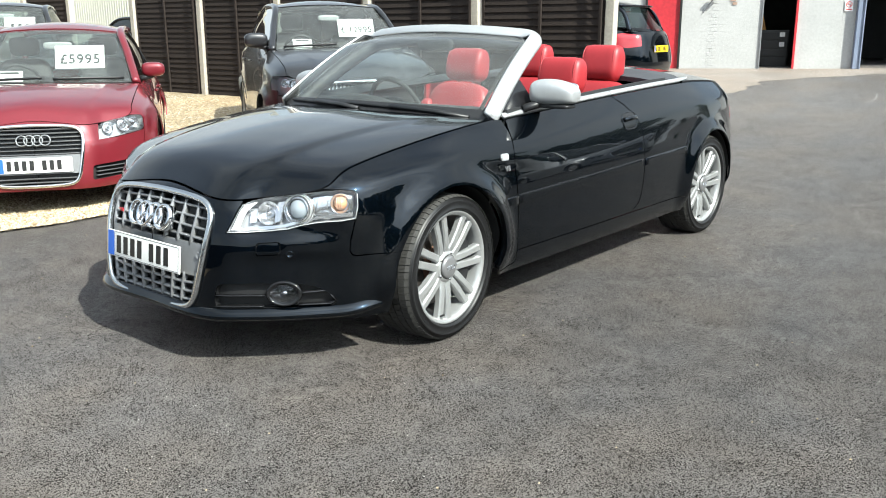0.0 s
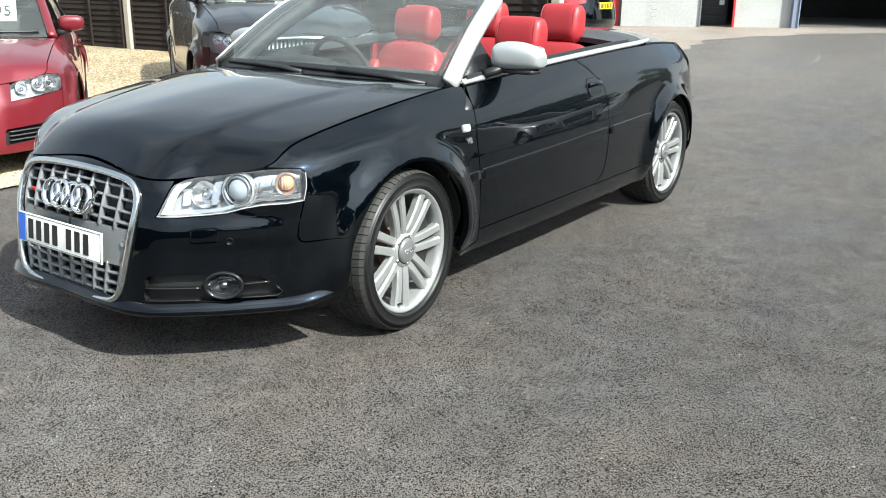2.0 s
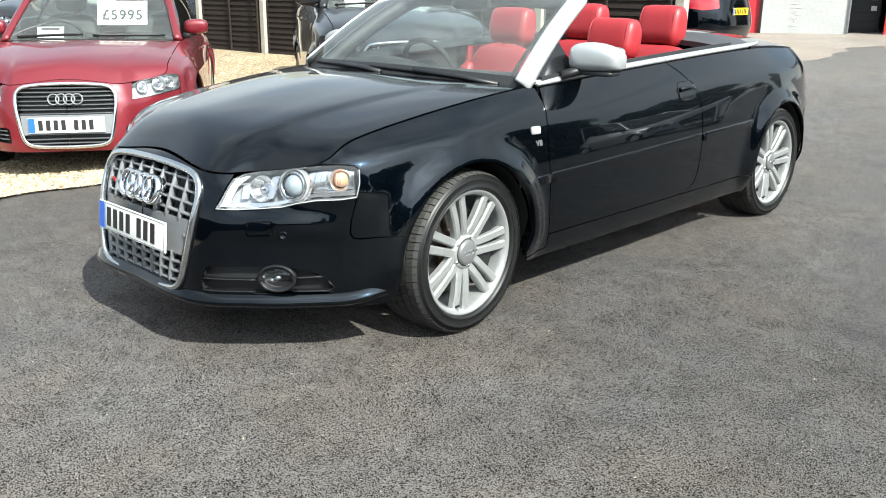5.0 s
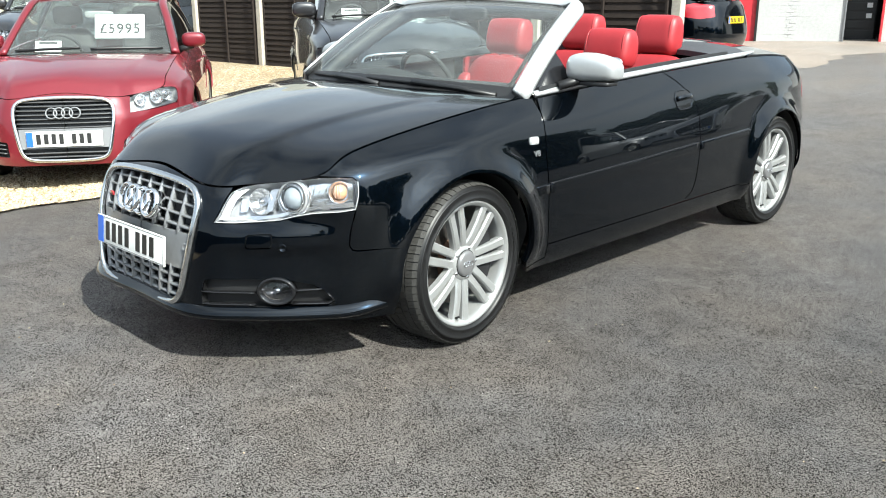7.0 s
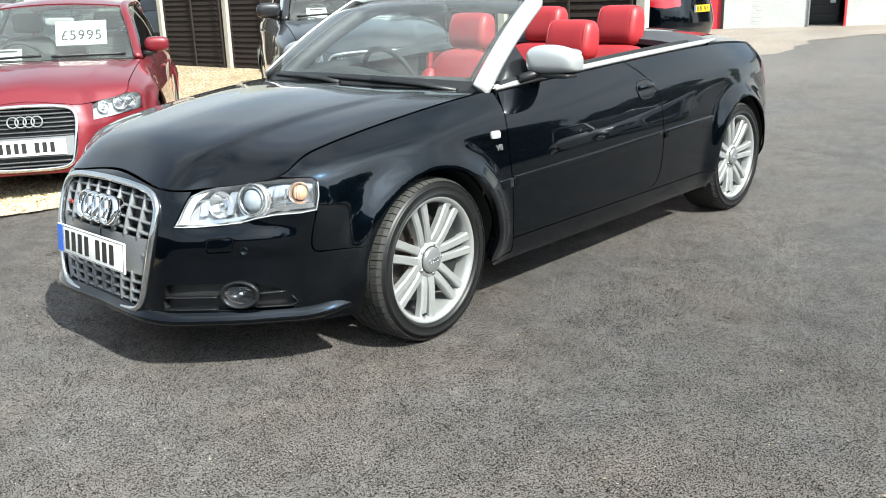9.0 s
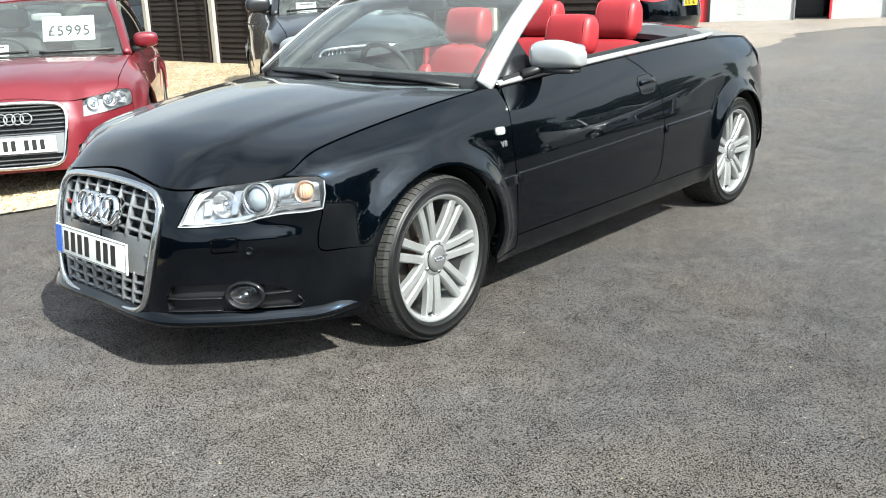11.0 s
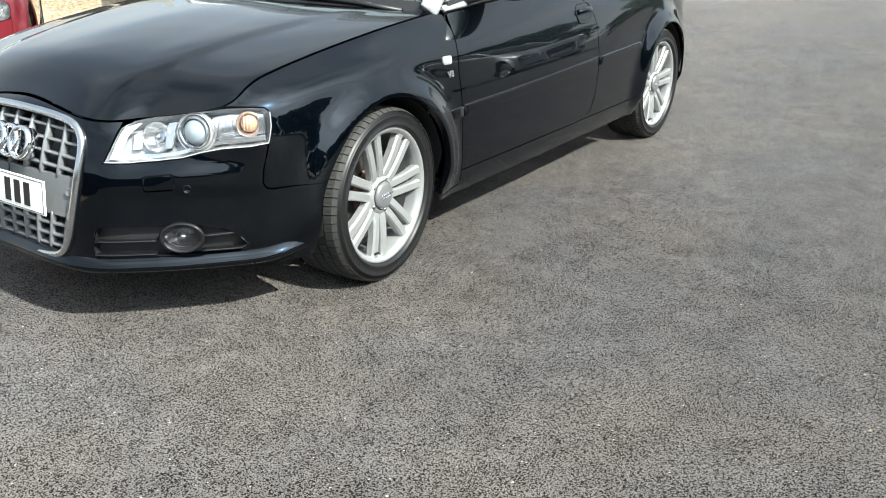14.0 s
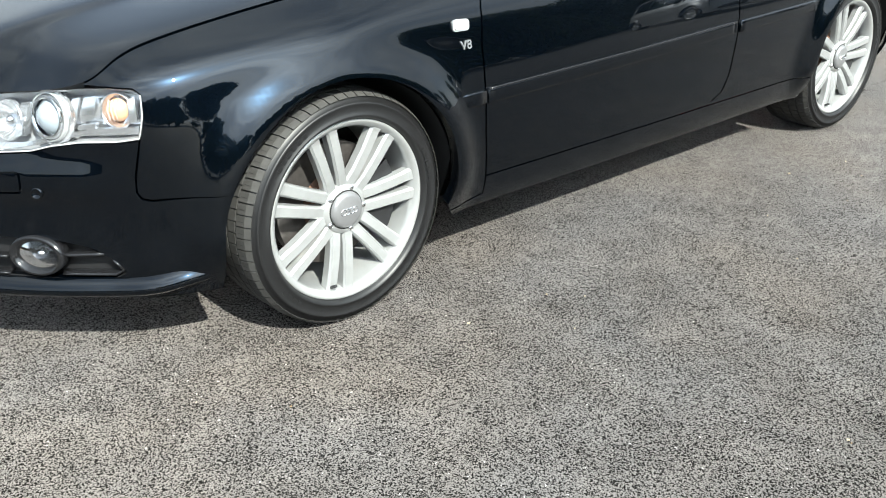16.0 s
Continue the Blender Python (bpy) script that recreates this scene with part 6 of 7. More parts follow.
# ---- garage ----
SLAT_GREY = material("dark slat grey", (0.075, 0.076, 0.08), 0.4, 0.2, 0, 0.1, 60)
def garage():
    """A white painted brick garage: local x runs along the wall, z up, the front faces -y."""
    m = pose(-4.1, 16.9, 0.40, 0, 0, math.degrees(math.atan2(0.39, 0.92)))
    g = thing("garage", "white painted brick garage with a red door and open bays", "building", m)
    h = 3.6

    def wall(name, x0, x1, z0=0.0, z1=h, mat=WHITE_BRICK, y=0.0, thick=0.24, parent=None, label=""):
        return part(name, joined(name, [block((x0 + x1) / 2, y + thick / 2, (z0 + z1) / 2, x1 - x0, thick, z1 - z0)], False), mat, parent or g, label)
    rnd = random.Random(8)

    def brick_face(x0, x1, z1):
        """Painted courses, each brick a little proud or shy of the next."""
        pieces = []
        z, row = 0.0, 0
        while z < z1 - 0.07:
            x = x0 - (0.1125 if row % 2 else 0.0)
            while x < x1:
                a, b = max(x, x0), min(x + 0.215, x1)
                if b - a > 0.03:
                    d = 0.0014 + rnd.uniform(-0.0007, 0.0007)
                    pieces.append(block((a + b) / 2, -d / 2, z + 0.0325, b - a, d, 0.065))
                x += 0.225
            z += 0.075
            row += 1
        ob = part("brick_face", joined("brick_face", pieces, False), WHITE_BRICK, g)
        tagged(ob, "white painted brickwork", kind="stuff")
    wall("wall", -9, -2.50)
    wall("wall", -1.70, 0.0)
    wall("wall", 0.74, 1.90)
    wall("wall", -2.50, -1.70, 2.3)
    wall("wall", 0.0, 0.74, 2.15)
    wall("wall", 5.6, 9.0)
    wall("lintel", 2.06, 5.6, 3.0)
    for x0, x1 in ((-3.2, -2.50), (-1.70, 0.0), (0.74, 1.88)):
        brick_face(x0, x1, 2.1)
    # a cracked pier of proud bricks and a patch of bare brick
    pier = []
    for i in range(26):
        pier.append(block(-1.02 + rnd.uniform(-0.012, 0.012) + (0.03 if i % 2 else -0.03), -0.003, 0.035 + i * 0.075, 0.13, 0.007, 0.06, 0.002))
    tagged(part("brick_pier", joined("brick_pier", pier, False), WHITE_BRICK, g), "raised ragged brick joint", kind="stuff")
    part("bare_brick", joined("bare_brick", [block(-0.62, -0.014, 1.50, 0.12, 0.006, 0.06), block(-0.58, -0.014, 1.425, 0.10, 0.006, 0.055)], False), BRICK_BARE, g)
    # red door with frame
    d = wall("door", -2.46, -1.74, 0.0, 2.28, RED_DOOR, -0.01, 0.05, label="weathered red door")
    for x in (-2.48, -1.72):
        part("door_frame", joined("door_frame", [block(x, -0.02, 1.15, 0.05, 0.10, 2.3, 0.004)], False), INK, d)
    # narrow doorway: frame, dark room
    part("door_frame", joined("door_frame", [block(0.72, 0.0, 1.08, 0.045, 0.12, 2.15, 0.004)], False), RED_DOOR, g)
    part("door_frame", joined("door_frame", [block(0.015, 0.02, 1.08, 0.03, 0.12, 2.15, 0.004)], False), CARRIER, g)
    # steel post of the large bay
    part("steel_post", joined("steel_post", [block(1.985, -0.03, 1.5, 0.17, 0.18, 3.0, 0.006), block(1.93, -0.05, 1.5, 0.03, 0.20, 3.0, 0.004), block(2.05, -0.05, 1.5, 0.02, 0.20, 3.0, 0.004)], False), BLUE_GREY, g, "blue-grey steel door post")
    # rooms behind, all near-black: the shade inside is put into the colour
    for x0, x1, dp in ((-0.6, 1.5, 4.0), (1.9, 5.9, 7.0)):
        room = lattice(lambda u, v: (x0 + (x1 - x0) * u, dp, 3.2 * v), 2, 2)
        part("room_back", joined("room_back", [solid(room, 0.1)], False), ROOM_SHADE, g)
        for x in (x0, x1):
            part("room_side", joined("room_side", [block(x, 0.24 + dp / 2, 1.6, 0.1, dp, 3.2)], False), ROOM_SHADE, g)
        part("room_floor", joined("room_floor", [block((x0 + x1) / 2, 0.12 + dp / 2, -0.03, x1 - x0, dp + 0.2, 0.08)], False), ROOM_SHADE, g)
        part("room_ceiling", joined("room_ceiling", [block((x0 + x1) / 2, 0.24 + dp / 2, 3.25, x1 - x0, dp, 0.1)], False), ROOM_SHADE, g)
    roof = block(0, 3.6, h + 0.1, 18.4, 7.9, 0.2, 0.02)
    part("roof", joined("roof", [roof], False), BLUE_GREY, g)
    part("back_wall", joined("back_wall", [block(0, 7.4, h / 2, 18, 0.2, h)], False), WHITE_BRICK, g)
    for x in (-9, 9):
        part("end_wall", joined("end_wall", [block(x, 3.7, h / 2, 0.2, 7.4, h)], False), WHITE_BRICK, g)
    # a bracket lamp on the wall
    part("wall_bracket", joined("wall_bracket", [sweep([(-1.25, -0.03, 1.22), (-1.02, -0.10, 1.55)], ring(0.012, n=6), (0, 1, 0)), block(-1.0, -0.12, 1.56, 0.16, 0.09, 0.05, 0.01)], False), CARRIER, g, "small grey lamp on a bracket")

    def local(x, y, z):
        return m @ Matrix.Translation((x, y, z))
    for x, z in ((-2.9, 1.34), (1.74, 1.35)):
        s = thing("warning_sign", "white no smoking sign with a red ring", "sign", local(x, -0.02, z), "warning signs")
        part("board", joined("board", [block(0, 0, 0, 0.16, 0.006, 0.22, 0.002)], False), PAPER, s)
        pts = [(0.055 * math.cos(t), -0.005, 0.03 + 0.055 * math.sin(t)) for t in np.linspace(0, 2 * math.pi, 24, endpoint=False)]
        part("red_ring", joined("red_ring", [sweep(pts, ring(0.008, 0.002, 6), (0, -1, 0), closed=True)]), SIGN_RED, s)
        part("red_bar", joined("red_bar", [moved(block(0, 0, 0, 0.10, 0.003, 0.013), pose(0, -0.005, 0.03, 0, 45))], False), SIGN_RED, s)
        part("pictogram", joined("pictogram", [block(-0.005, -0.004, 0.028, 0.06, 0.002, 0.012)], False), INK, s)
        part("caption_bar", joined("caption_bar", [block(0, -0.004, -0.075, 0.12, 0.002, 0.022)], False), SIGN_RED, s)
    cab = thing("tool_cabinet", "black tool cabinet in the dark doorway", "cabinet", local(0.32, 1.1, 0.01))
    part("body", joined("body", [block(0, 0, 0.42, 0.70, 0.5, 0.84, 0.02)], False), BLACK_PLASTIC, cab)
    for i in range(4):
        part("drawer", joined("drawer", [block(0, -0.255, 0.14 + 0.19 * i, 0.64, 0.02, 0.16, 0.008)], False), BLACK_PLASTIC, cab)
    for z in (0.52, 0.74):
        part("label", joined("label", [block(0.20, -0.268, z, 0.11, 0.004, 0.10)], False), PAPER, cab)
    pl = thing("plank", "yellow varnished plank leaning inside the doorway", "plank", local(0.13, 0.95, 0.80))
    part("plank_board", joined("plank_board", [moved(block(0, 0, 0.42, 0.09, 0.03, 0.95, 0.004), pose(0, 0, 0, 0, -14))], False), YELLOW_WOOD, pl)


garage()


# ---- parked cars ----
def text_mesh(body, size, m, name):
    cu = bpy.data.curves.new(name, "FONT")
    cu.body, cu.size, cu.extrude, cu.align_x, cu.align_y, cu.space_character, cu.offset = body, size, 0.001, "CENTER", "CENTER", 1.15, 0.0022
    tmp = bpy.data.objects.new(name, cu)
    scene.collection.objects.link(tmp)
    me = bpy.data.meshes.new_from_object(tmp.evaluated_get(bpy.context.evaluated_depsgraph_get()))
    bpy.data.objects.remove(tmp)
    me.transform(m)
    me.name = name
    return me


BASE = Shell()


def parked_car(name, label, m, paint, kx, ky, kz, dz, roof, style, tyre_r=0.318, sign=None, sign_u=0.68, plates=PLATE_WHITE):
    """A closed car. roof: height, front edge y, rear edge y, half width, tailgate y at the belt, screen base y."""
    sh = Shell(kx, ky, kz, dz)
    car = thing(name, label, "car", m, "parked cars")
    hub = tyre_r - 0.004
    rad = tyre_r + 0.04
    wb = WHEELBASE * ky
    fa, ra = (0.0, hub + 0.005, rad), (wb, hub + 0.005, rad)

    def tr(pts):
        return [(float(np.interp(np.interp(q, BASE.q, BASE.ss), sh.ss, sh.q)), z * kz + dz) for q, z in pts]

    def tz(q):
        return topz(sh, q)
    low = 0.205 * kz + dz
    ang = lambda z, a: math.degrees(math.asin(max(-1, min(1, (z - a[1]) / a[2]))))
    wide = style.get('grille_wide', 1.0)
    lamp = tr(style["lamp"])
    seam = tr([(0, 0.462)])[0][1]
    nose = float(sh.q[0])
    bumper = [(nose, low), (-rad * 0.98, low)] + arc(*fa, 180 - ang(low, fa), 180 - ang(seam, fa), 12) + tr([(-0.50, 0.458), (-0.52, 0.47), (-0.512, 0.60)])
    bumper += list(reversed([(q, z - 0.006) for q, z in lamp[style["under"]:]]))[::-1]
    g0 = tr([(NOSE + (q - NOSE) * wide, z) for q, z in GRILLE])
    bumper += [(lamp[0][0] - 0.006, lamp[0][1])] + [(q - 0.006, z) for q, z in lamp[1:3]]
    q1 = lamp[2][0] - 0.008
    bumper += [(q1, tz(q1) - 0.006), ((q1 + g0[3][0]) / 2, tz((q1 + g0[3][0]) / 2) - 0.006), (g0[3][0] + 0.01, tz(g0[3][0] + 0.01) - 0.006)] + g0[3:]
    holes = [rounded(tr(h), 0.02) for h in style.get("intakes", ())]
    bp = part("front_bumper", joined("front_bumper", both(on_shell(sh, bumper, holes, 0.04, 0.02))), paint, car)
    for h in holes:
        for pc in both(on_shell(sh, h, (), 0.04, 0.02, off=-0.03, flange=-0.03)):
            part("air_intake", joined("air_intake", [pc]), LINER, bp)
        if style.get("bars") != "vertical":
            q0, q1 = min(p[0] for p in h) + 0.03, max(p[0] for p in h) - 0.03
            z0, z1 = min(p[1] for p in h), max(p[1] for p in h)
            for t in (0.25, 0.5, 0.75):
                Pb, Nb = sh.at(np.linspace(q0, q1, 10), np.full(10, z0 + (z1 - z0) * t))
                for pc in both(sweep([tuple(p - n * 0.012) for p, n in zip(Pb, Nb)], ring(0.005, 0.012, 6), [tuple(n) for n in Nb])):
                    part("intake_slat", joined("intake_slat", [pc]), SLAT_GREY, bp)
    brow = g0[:4] + [(g0[3][0] + 0.01, g0[3][1])] + list(reversed([(q, tz(q) - 0.004) for q in np.linspace(nose, g0[3][0] + 0.01, 8)]))
    part("grille_brow", joined("grille_brow", both(on_shell(sh, brow, (), 0.03, 0.02))), paint, bp)
    # grille
    g = part("grille", joined("grille", both(on_shell(sh, g0, (), 0.05, 0.03, off=-0.04, flange=-0.036))), BLACK_PLASTIC, car)
    half = dense(g0, 0.02, closed=False)
    P, N = sh.at([p[0] for p in half], [p[1] for p in half])
    loop = [(tuple(p), tuple(n)) for p, n in zip(P, N)]
    loop += [((-p[0], p[1], p[2]), (-n[0], n[1], n[2])) for p, n in reversed(loop[1:-1])]
    k = len(loop)
    sm = [(np.mean([loop[(i + d) % k][0] for d in (-2, -1, 0, 1, 2)], axis=0), np.mean([loop[(i + d) % k][1] for d in (-2, -1, 0, 1, 2)], axis=0)) for i in range(k)]
    part("grille_frame", joined("grille_frame", [sweep([tuple(p + n * 0.004) for p, n in sm], ring(0.013, 0.010, 10, 2.6), [tuple(n) for p, n in sm], closed=True)]), CHROME, g, "chrome grille surround")

    def on(x, z, depth=0.0):
        P_, N_ = sh.at([nose + abs(x) * 1.03], [z])
        p, n = Vector(P_[0]), Vector(N_[0])
        if x < 0:
            p.x, n.x = -p.x, -n.x
        return p - n * depth, n
    z_hi, z_lo = g0[0][1], g0[-1][1]
    gz = np.array([p[1] for p in g0[3:10]])
    gq = np.array([p[0] for p in g0[3:10]])
    reach = lambda z: float(np.interp(-z, -gz, gq) - nose) / 1.03 - 0.01
    plate_z = z_lo + (z_hi - z_lo) * style.get("plate", 0.36)
    if style.get("bars") == "vertical":
        for i in range(-11, 12):
            x = i * 0.037
            pr = on_row(sh, [(x, z_lo + 0.03 + (z_hi - z_lo - 0.05) * t) for t in np.linspace(0, 1, 8)], 0.008)
            part("bar", joined("bar", [sweep([tuple(p) for p, n in pr], [(-0.006, -0.02), (0.006, -0.02), (0.005, 0.006), (-0.005, 0.006)], [tuple(n) for p, n in pr])]), CHROME, g)
    else:
        for z in np.linspace(z_lo + 0.025, z_hi - 0.025, 14):
            if abs(z - plate_z) < 0.075:
                continue
            e = reach(z)
            pr = on_row(sh, [(x, z) for x in np.linspace(-e, e, 21)], 0.012)
            part("slat", joined("slat", [sweep([tuple(p) for p, n in pr], [(-0.006, -0.02), (0.004, -0.02), (0.003, 0.004), (-0.006, 0.002)], [tuple(n) for p, n in pr])]), SLAT_GREY, g)
    e = reach(plate_z)
    if style.get("bars") != "vertical":
        n_ = 17
        car_v = [p for p, n in on_row(sh, [(x, z) for z in (plate_z - 0.07, plate_z + 0.07) for x in np.linspace(-e, e, n_)], 0.008)]
        part("plate_carrier", joined("plate_carrier", [solid(([tuple(p) for p in car_v], [(i, i + 1, i + 1 + n_, i + n_) for i in range(n_ - 1)]), 0.02)]), CARRIER, g)
    pp, pn = on(0, plate_z)
    plate(g, pose(0, pp.y - 0.012, plate_z, -5), plates)
    badge_z = z_hi - (z_hi - z_lo) * 0.24

    badge_rings(g, lambda pts: on_row(sh, [(x, badge_z + z) for x, z in pts], -0.002), 0.036, 0.006, 0.052, CARRIER if style.get("bars") != "vertical" else CHROME)
    # headlamps
    for sgn in (1, -1):
        side = (lambda x: x) if sgn > 0 else flipped
        hl = part("headlamp", joined("headlamp", [side(on_shell(sh, lamp, (), 0.04, 0.02, off=-0.07, flange=-0.068))]), SATIN if style.get("bars") == "vertical" else LAMP_GREY, car, "clear headlamp")
        part("lens", joined("lens", [side(on_shell(sh, lamp, (), 0.04, 0.02, flange=0))]), LAMP_GLASS, hl)
        for q, z, r in style["bowls"]:
            (q, z), = tr([(q, z)])
            c, n = sh.at([q], [z])
            c, n = Vector(c[0]), Vector(n[0])
            n = (n * 0.6 + Vector((0, -0.4, 0))).normalized()
            mm = Matrix.Translation(c - n * 0.03) @ n.to_track_quat("X", "Z").to_matrix().to_4x4()
            part("reflector_bowl", joined("reflector_bowl", [side(moved(lathe([(0, -0.5 * r), (0.5 * r, -0.4 * r), (0.95 * r, 0.0), (1.05 * r, 0.05 * r), (1.05 * r, -0.2 * r)], 28), mm))]), REFLECTOR, hl)
            part("bulb", joined("bulb", [side(moved(lathe([(0, 0.2 * r), (0.3 * r, 0.1 * r), (0.4 * r, -0.3 * r)], 16), mm))]), CHROME, hl)
        if "amber" in style:
            ind = on_shell(sh, rounded(tr(style["amber"]), 0.015), (), 0.03, 0.015, off=-0.03, flange=0.02)
            part("indicator", joined("indicator", [side(ind)]), AMBER, hl)
    # hood, wings, doors, quarters
    hood = part("hood", joined("hood", [hood_piece(sh, 0.33 * ky, 0.935 * kz + dz, 0.025)]), paint, car)
    wing_top = [(q, tz(q) - 0.002) for q in np.linspace(tr([(-0.64, 0)])[0][0], 0.44 * ky, 24)]
    df = tr(DOOR_FRONT)
    wing = wing_top + shifted(df, -0.006)[1:] + [(df[-1][0], low + 0.03)] + arc(*fa, ang(low + 0.03, fa), 180 - ang(seam, fa), 30) + tr([(-0.50, 0.466), (-0.512, 0.48), (-0.503, 0.607)]) + [(q + 0.006, z) for q, z in reversed(lamp[style["outer"]:style["under"]])]
    for pc in both(on_shell(sh, wing, (), 0.045, 0.02, arches=[fa])):
        part("front_wing", joined("front_wing", [pc]), paint, car)
    ys_ = np.linspace(df[0][0], 1.52 * ky, 16)
    d1 = [(q, tz(q) - 0.01) for q in ys_] + [(1.53 * ky, 0.7 * kz + dz), (1.50 * ky, 0.31 * kz + dz)] + list(reversed(df[1:]))
    d2 = [(q, tz(q) - 0.01) for q in np.linspace(1.53 * ky, 2.30 * ky, 12)] + [(wb - rad * 0.72, hub + rad * 0.9), (wb - rad * 1.15, hub + rad * 0.45), (wb - rad * 1.2, 0.31 * kz + dz), (1.51 * ky, 0.31 * kz + dz), (1.54 * ky, 0.7 * kz + dz)]
    for o, nm in ((d1, "front_door"), (d2, "rear_door")):
        pc0 = on_shell(sh, o, (), 0.045, 0.02)
        for sgn, pc in ((1, pc0), (-1, flipped(pc0))):
            dr = part(nm, joined(nm, [pc]), paint, car)
            qh = (1.40 if nm == "front_door" else 2.12) * ky
            Ph, Nh = sh.at(qh + np.linspace(-0.1, 0.1, 10), np.full(10, 0.80 * kz + dz))
            hd = sweep([tuple(p + n_h * (0.006 + 0.016 * math.sin(math.pi * i / 9))) for i, (p, n_h) in enumerate(zip(Ph, Nh))], ring(0.011, 0.007, 8), [tuple(n_h) for n_h in Nh])
            part("door_handle", joined("door_handle", [hd if sgn > 0 else flipped(hd)]), paint, dr)
    sill = [(rad * 1.02, low + 0.02), (rad * 1.05, low), (wb - rad * 1.05, low), (wb - rad, 0.30 * kz + dz), (0.49 * ky, 0.30 * kz + dz)]
    for pc in both(on_shell(sh, sill, (), 0.05, 0.03)):
        part("sill", joined("sill", [pc]), paint, car)
    end = float(sh.q[-1])
    qtr = [(q, tz(q) - 0.004) for q in np.linspace(2.31 * ky, end, 24)] + [(end, low + 0.04), (wb + rad * 0.97, low + 0.04)] + arc(*ra, ang(low + 0.04, ra), 155, 30) + [(wb - rad * 0.71, hub + rad * 0.92)]
    lampr = rounded(tr([(3.02, 0.86), (3.30, 0.90), (3.66, 0.87), (3.66, 0.70), (3.40, 0.67), (3.08, 0.71)]), 0.03)
    rear = part("rear_body", joined("rear_body", both(on_shell(sh, qtr, (), 0.05, 0.02, arches=[ra]))), paint, car)
    for pc in both(on_shell(sh, lampr, (), 0.03, 0.015, off=0.006)):
        part("tail_lamp", joined("tail_lamp", [pc]), TAIL_RED, car, "red tail lamp")
    # cabin
    rz, ry0, ry1, rw, ty, sy = roof
    base_l = sh.top([np.interp(sy, sh.q, sh.ss)])[0]
    W = screen_edge(base_l[0] - 0.03, sy, base_l[2], 0.14, rw, ry0, rz - 0.04, 0.07)
    scr = part("windscreen", joined("windscreen", [lattice(lambda u, v: W(0.03 + 0.94 * u, 0.97 * v), 24, 14)]), WINDSCREEN, car)
    scr.visible_shadow = False
    tail_l = sh.top([np.interp(ty, sh.q, sh.ss)])[0]
    rail = curve3([W(1, 0.0), W(1, 0.5), W(1, 1), (rw + 0.015, ry0 + (ry1 - ry0) * 0.45, rz - 0.015), (rw - 0.03, ry1, rz - 0.07), (tail_l[0] - 0.02, ty, tail_l[2])])
    for sgn in (1, -1):
        pts = [tuple(np.array(rail(t)) * (sgn, 1, 1)) for t in np.linspace(0, 1, 44)]
        part("roof_rail", joined("roof_rail", [sweep(pts, ring(0.04, 0.028, 10), (sgn * 0.4, 0, 1))]), paint, car)
        side_glass = lattice(lambda u, v: (lambda a, b: (np.array(b) * (1 - v) + np.array(a) * v) * (sgn, 1, 1) + (sgn * 0.02 * math.sin(math.pi * v), 0, 0))(rail(0.06 + 0.90 * u), sh.top([np.interp(sy + 0.10 + (ty - sy - 0.16) * u, sh.q, sh.ss)])[0] - (0.02, 0, 0)), 30, 8)
        part("side_glass", joined("side_glass", [side_glass]), TINTED, car, "tinted side glass")
        yb = (ry0 + ry1) / 2 - 0.12
        a = sh.top([np.interp(yb, sh.q, sh.ss)])[0]
        part("door_pillar", joined("door_pillar", [sweep([tuple(a * (sgn, 1, 1)), (sgn * (rw + 0.012), yb + 0.06, rz - 0.02)], ring(0.045, 0.012, 8), (sgn, 0, 0.4))]), BLACK_PLASTIC, car)
        # mirrors
        mz = base_l[2] + 0.10
        mb = part("door_mirror", joined("door_mirror", [cushion(sgn * (base_l[0] + 0.11), sy + 0.28, mz, 0.21 * style.get("big_mirror", 1), 0.12, 0.13 * style.get("big_mirror", 1), 3)]), style.get("mirror", paint), car)
        part("mirror_arm", joined("mirror_arm", [sweep([(sgn * (base_l[0] + 0.10), sy + 0.28, mz - 0.05), (sgn * (base_l[0] - 0.02), sy + 0.26, mz - 0.09)], ring(0.03, 0.022, 8), (0, 1, 0))]), BLACK_PLASTIC, mb)
        part("mirror_glass", joined("mirror_glass", [cushion(sgn * (base_l[0] + 0.11), sy + 0.337, mz, 0.18, 0.01, 0.11, 4)]), CHROME, mb)
    top = coons(lambda u: np.array(W(u, 1)), lambda u: np.array(((rw - 0.03) * (2 * u - 1), ry1 + 0.03 * (1 - (2 * u - 1) ** 2), rz - 0.07 + 0.05 * (1 - (2 * u - 1) ** 2))),
                lambda v: np.array(rail(0.4 + 0.4 * v)) * (-1, 1, 1), lambda v: np.array(rail(0.4 + 0.4 * v)), lambda u, v: (0, 0, 0.03 * (1 - (2 * u - 1) ** 2) * 4 * v * (1 - v)))
    part("roof", joined("roof", [solid(lattice(top, 24, 20), 0.02)]), paint, car)
    hatch = lambda u, v: np.array(((rw - 0.05 + (tail_l[0] - rw) * v) * (2 * u - 1), ry1 + 0.03 + (ty - ry1) * v + 0.06 * (1 - (2 * u - 1) ** 2) * v, rz - 0.05 + (tail_l[2] - rz + 0.06) * v + 0.03 * (1 - (2 * u - 1) ** 2) * (1 - v)))
    part("rear_screen", joined("rear_screen", [lattice(hatch, 20, 10)]), TINTED, car)
    part("roof_spoiler", joined("roof_spoiler", [cushion(0, ry1 + 0.06, rz - 0.045, rw * 1.9, 0.20, 0.045, 5)]), paint, car)
    l, r = edge_line(sh, float(np.interp(ty, sh.q, sh.ss)), 14, -1), edge_line(sh, float(np.interp(ty, sh.q, sh.ss)), 14, 1)
    part("rear_shelf", joined("rear_shelf", [lattice(lambda u, v: l(v) * (1 - u) + r(v) * u, 12, 8)]), paint, car)
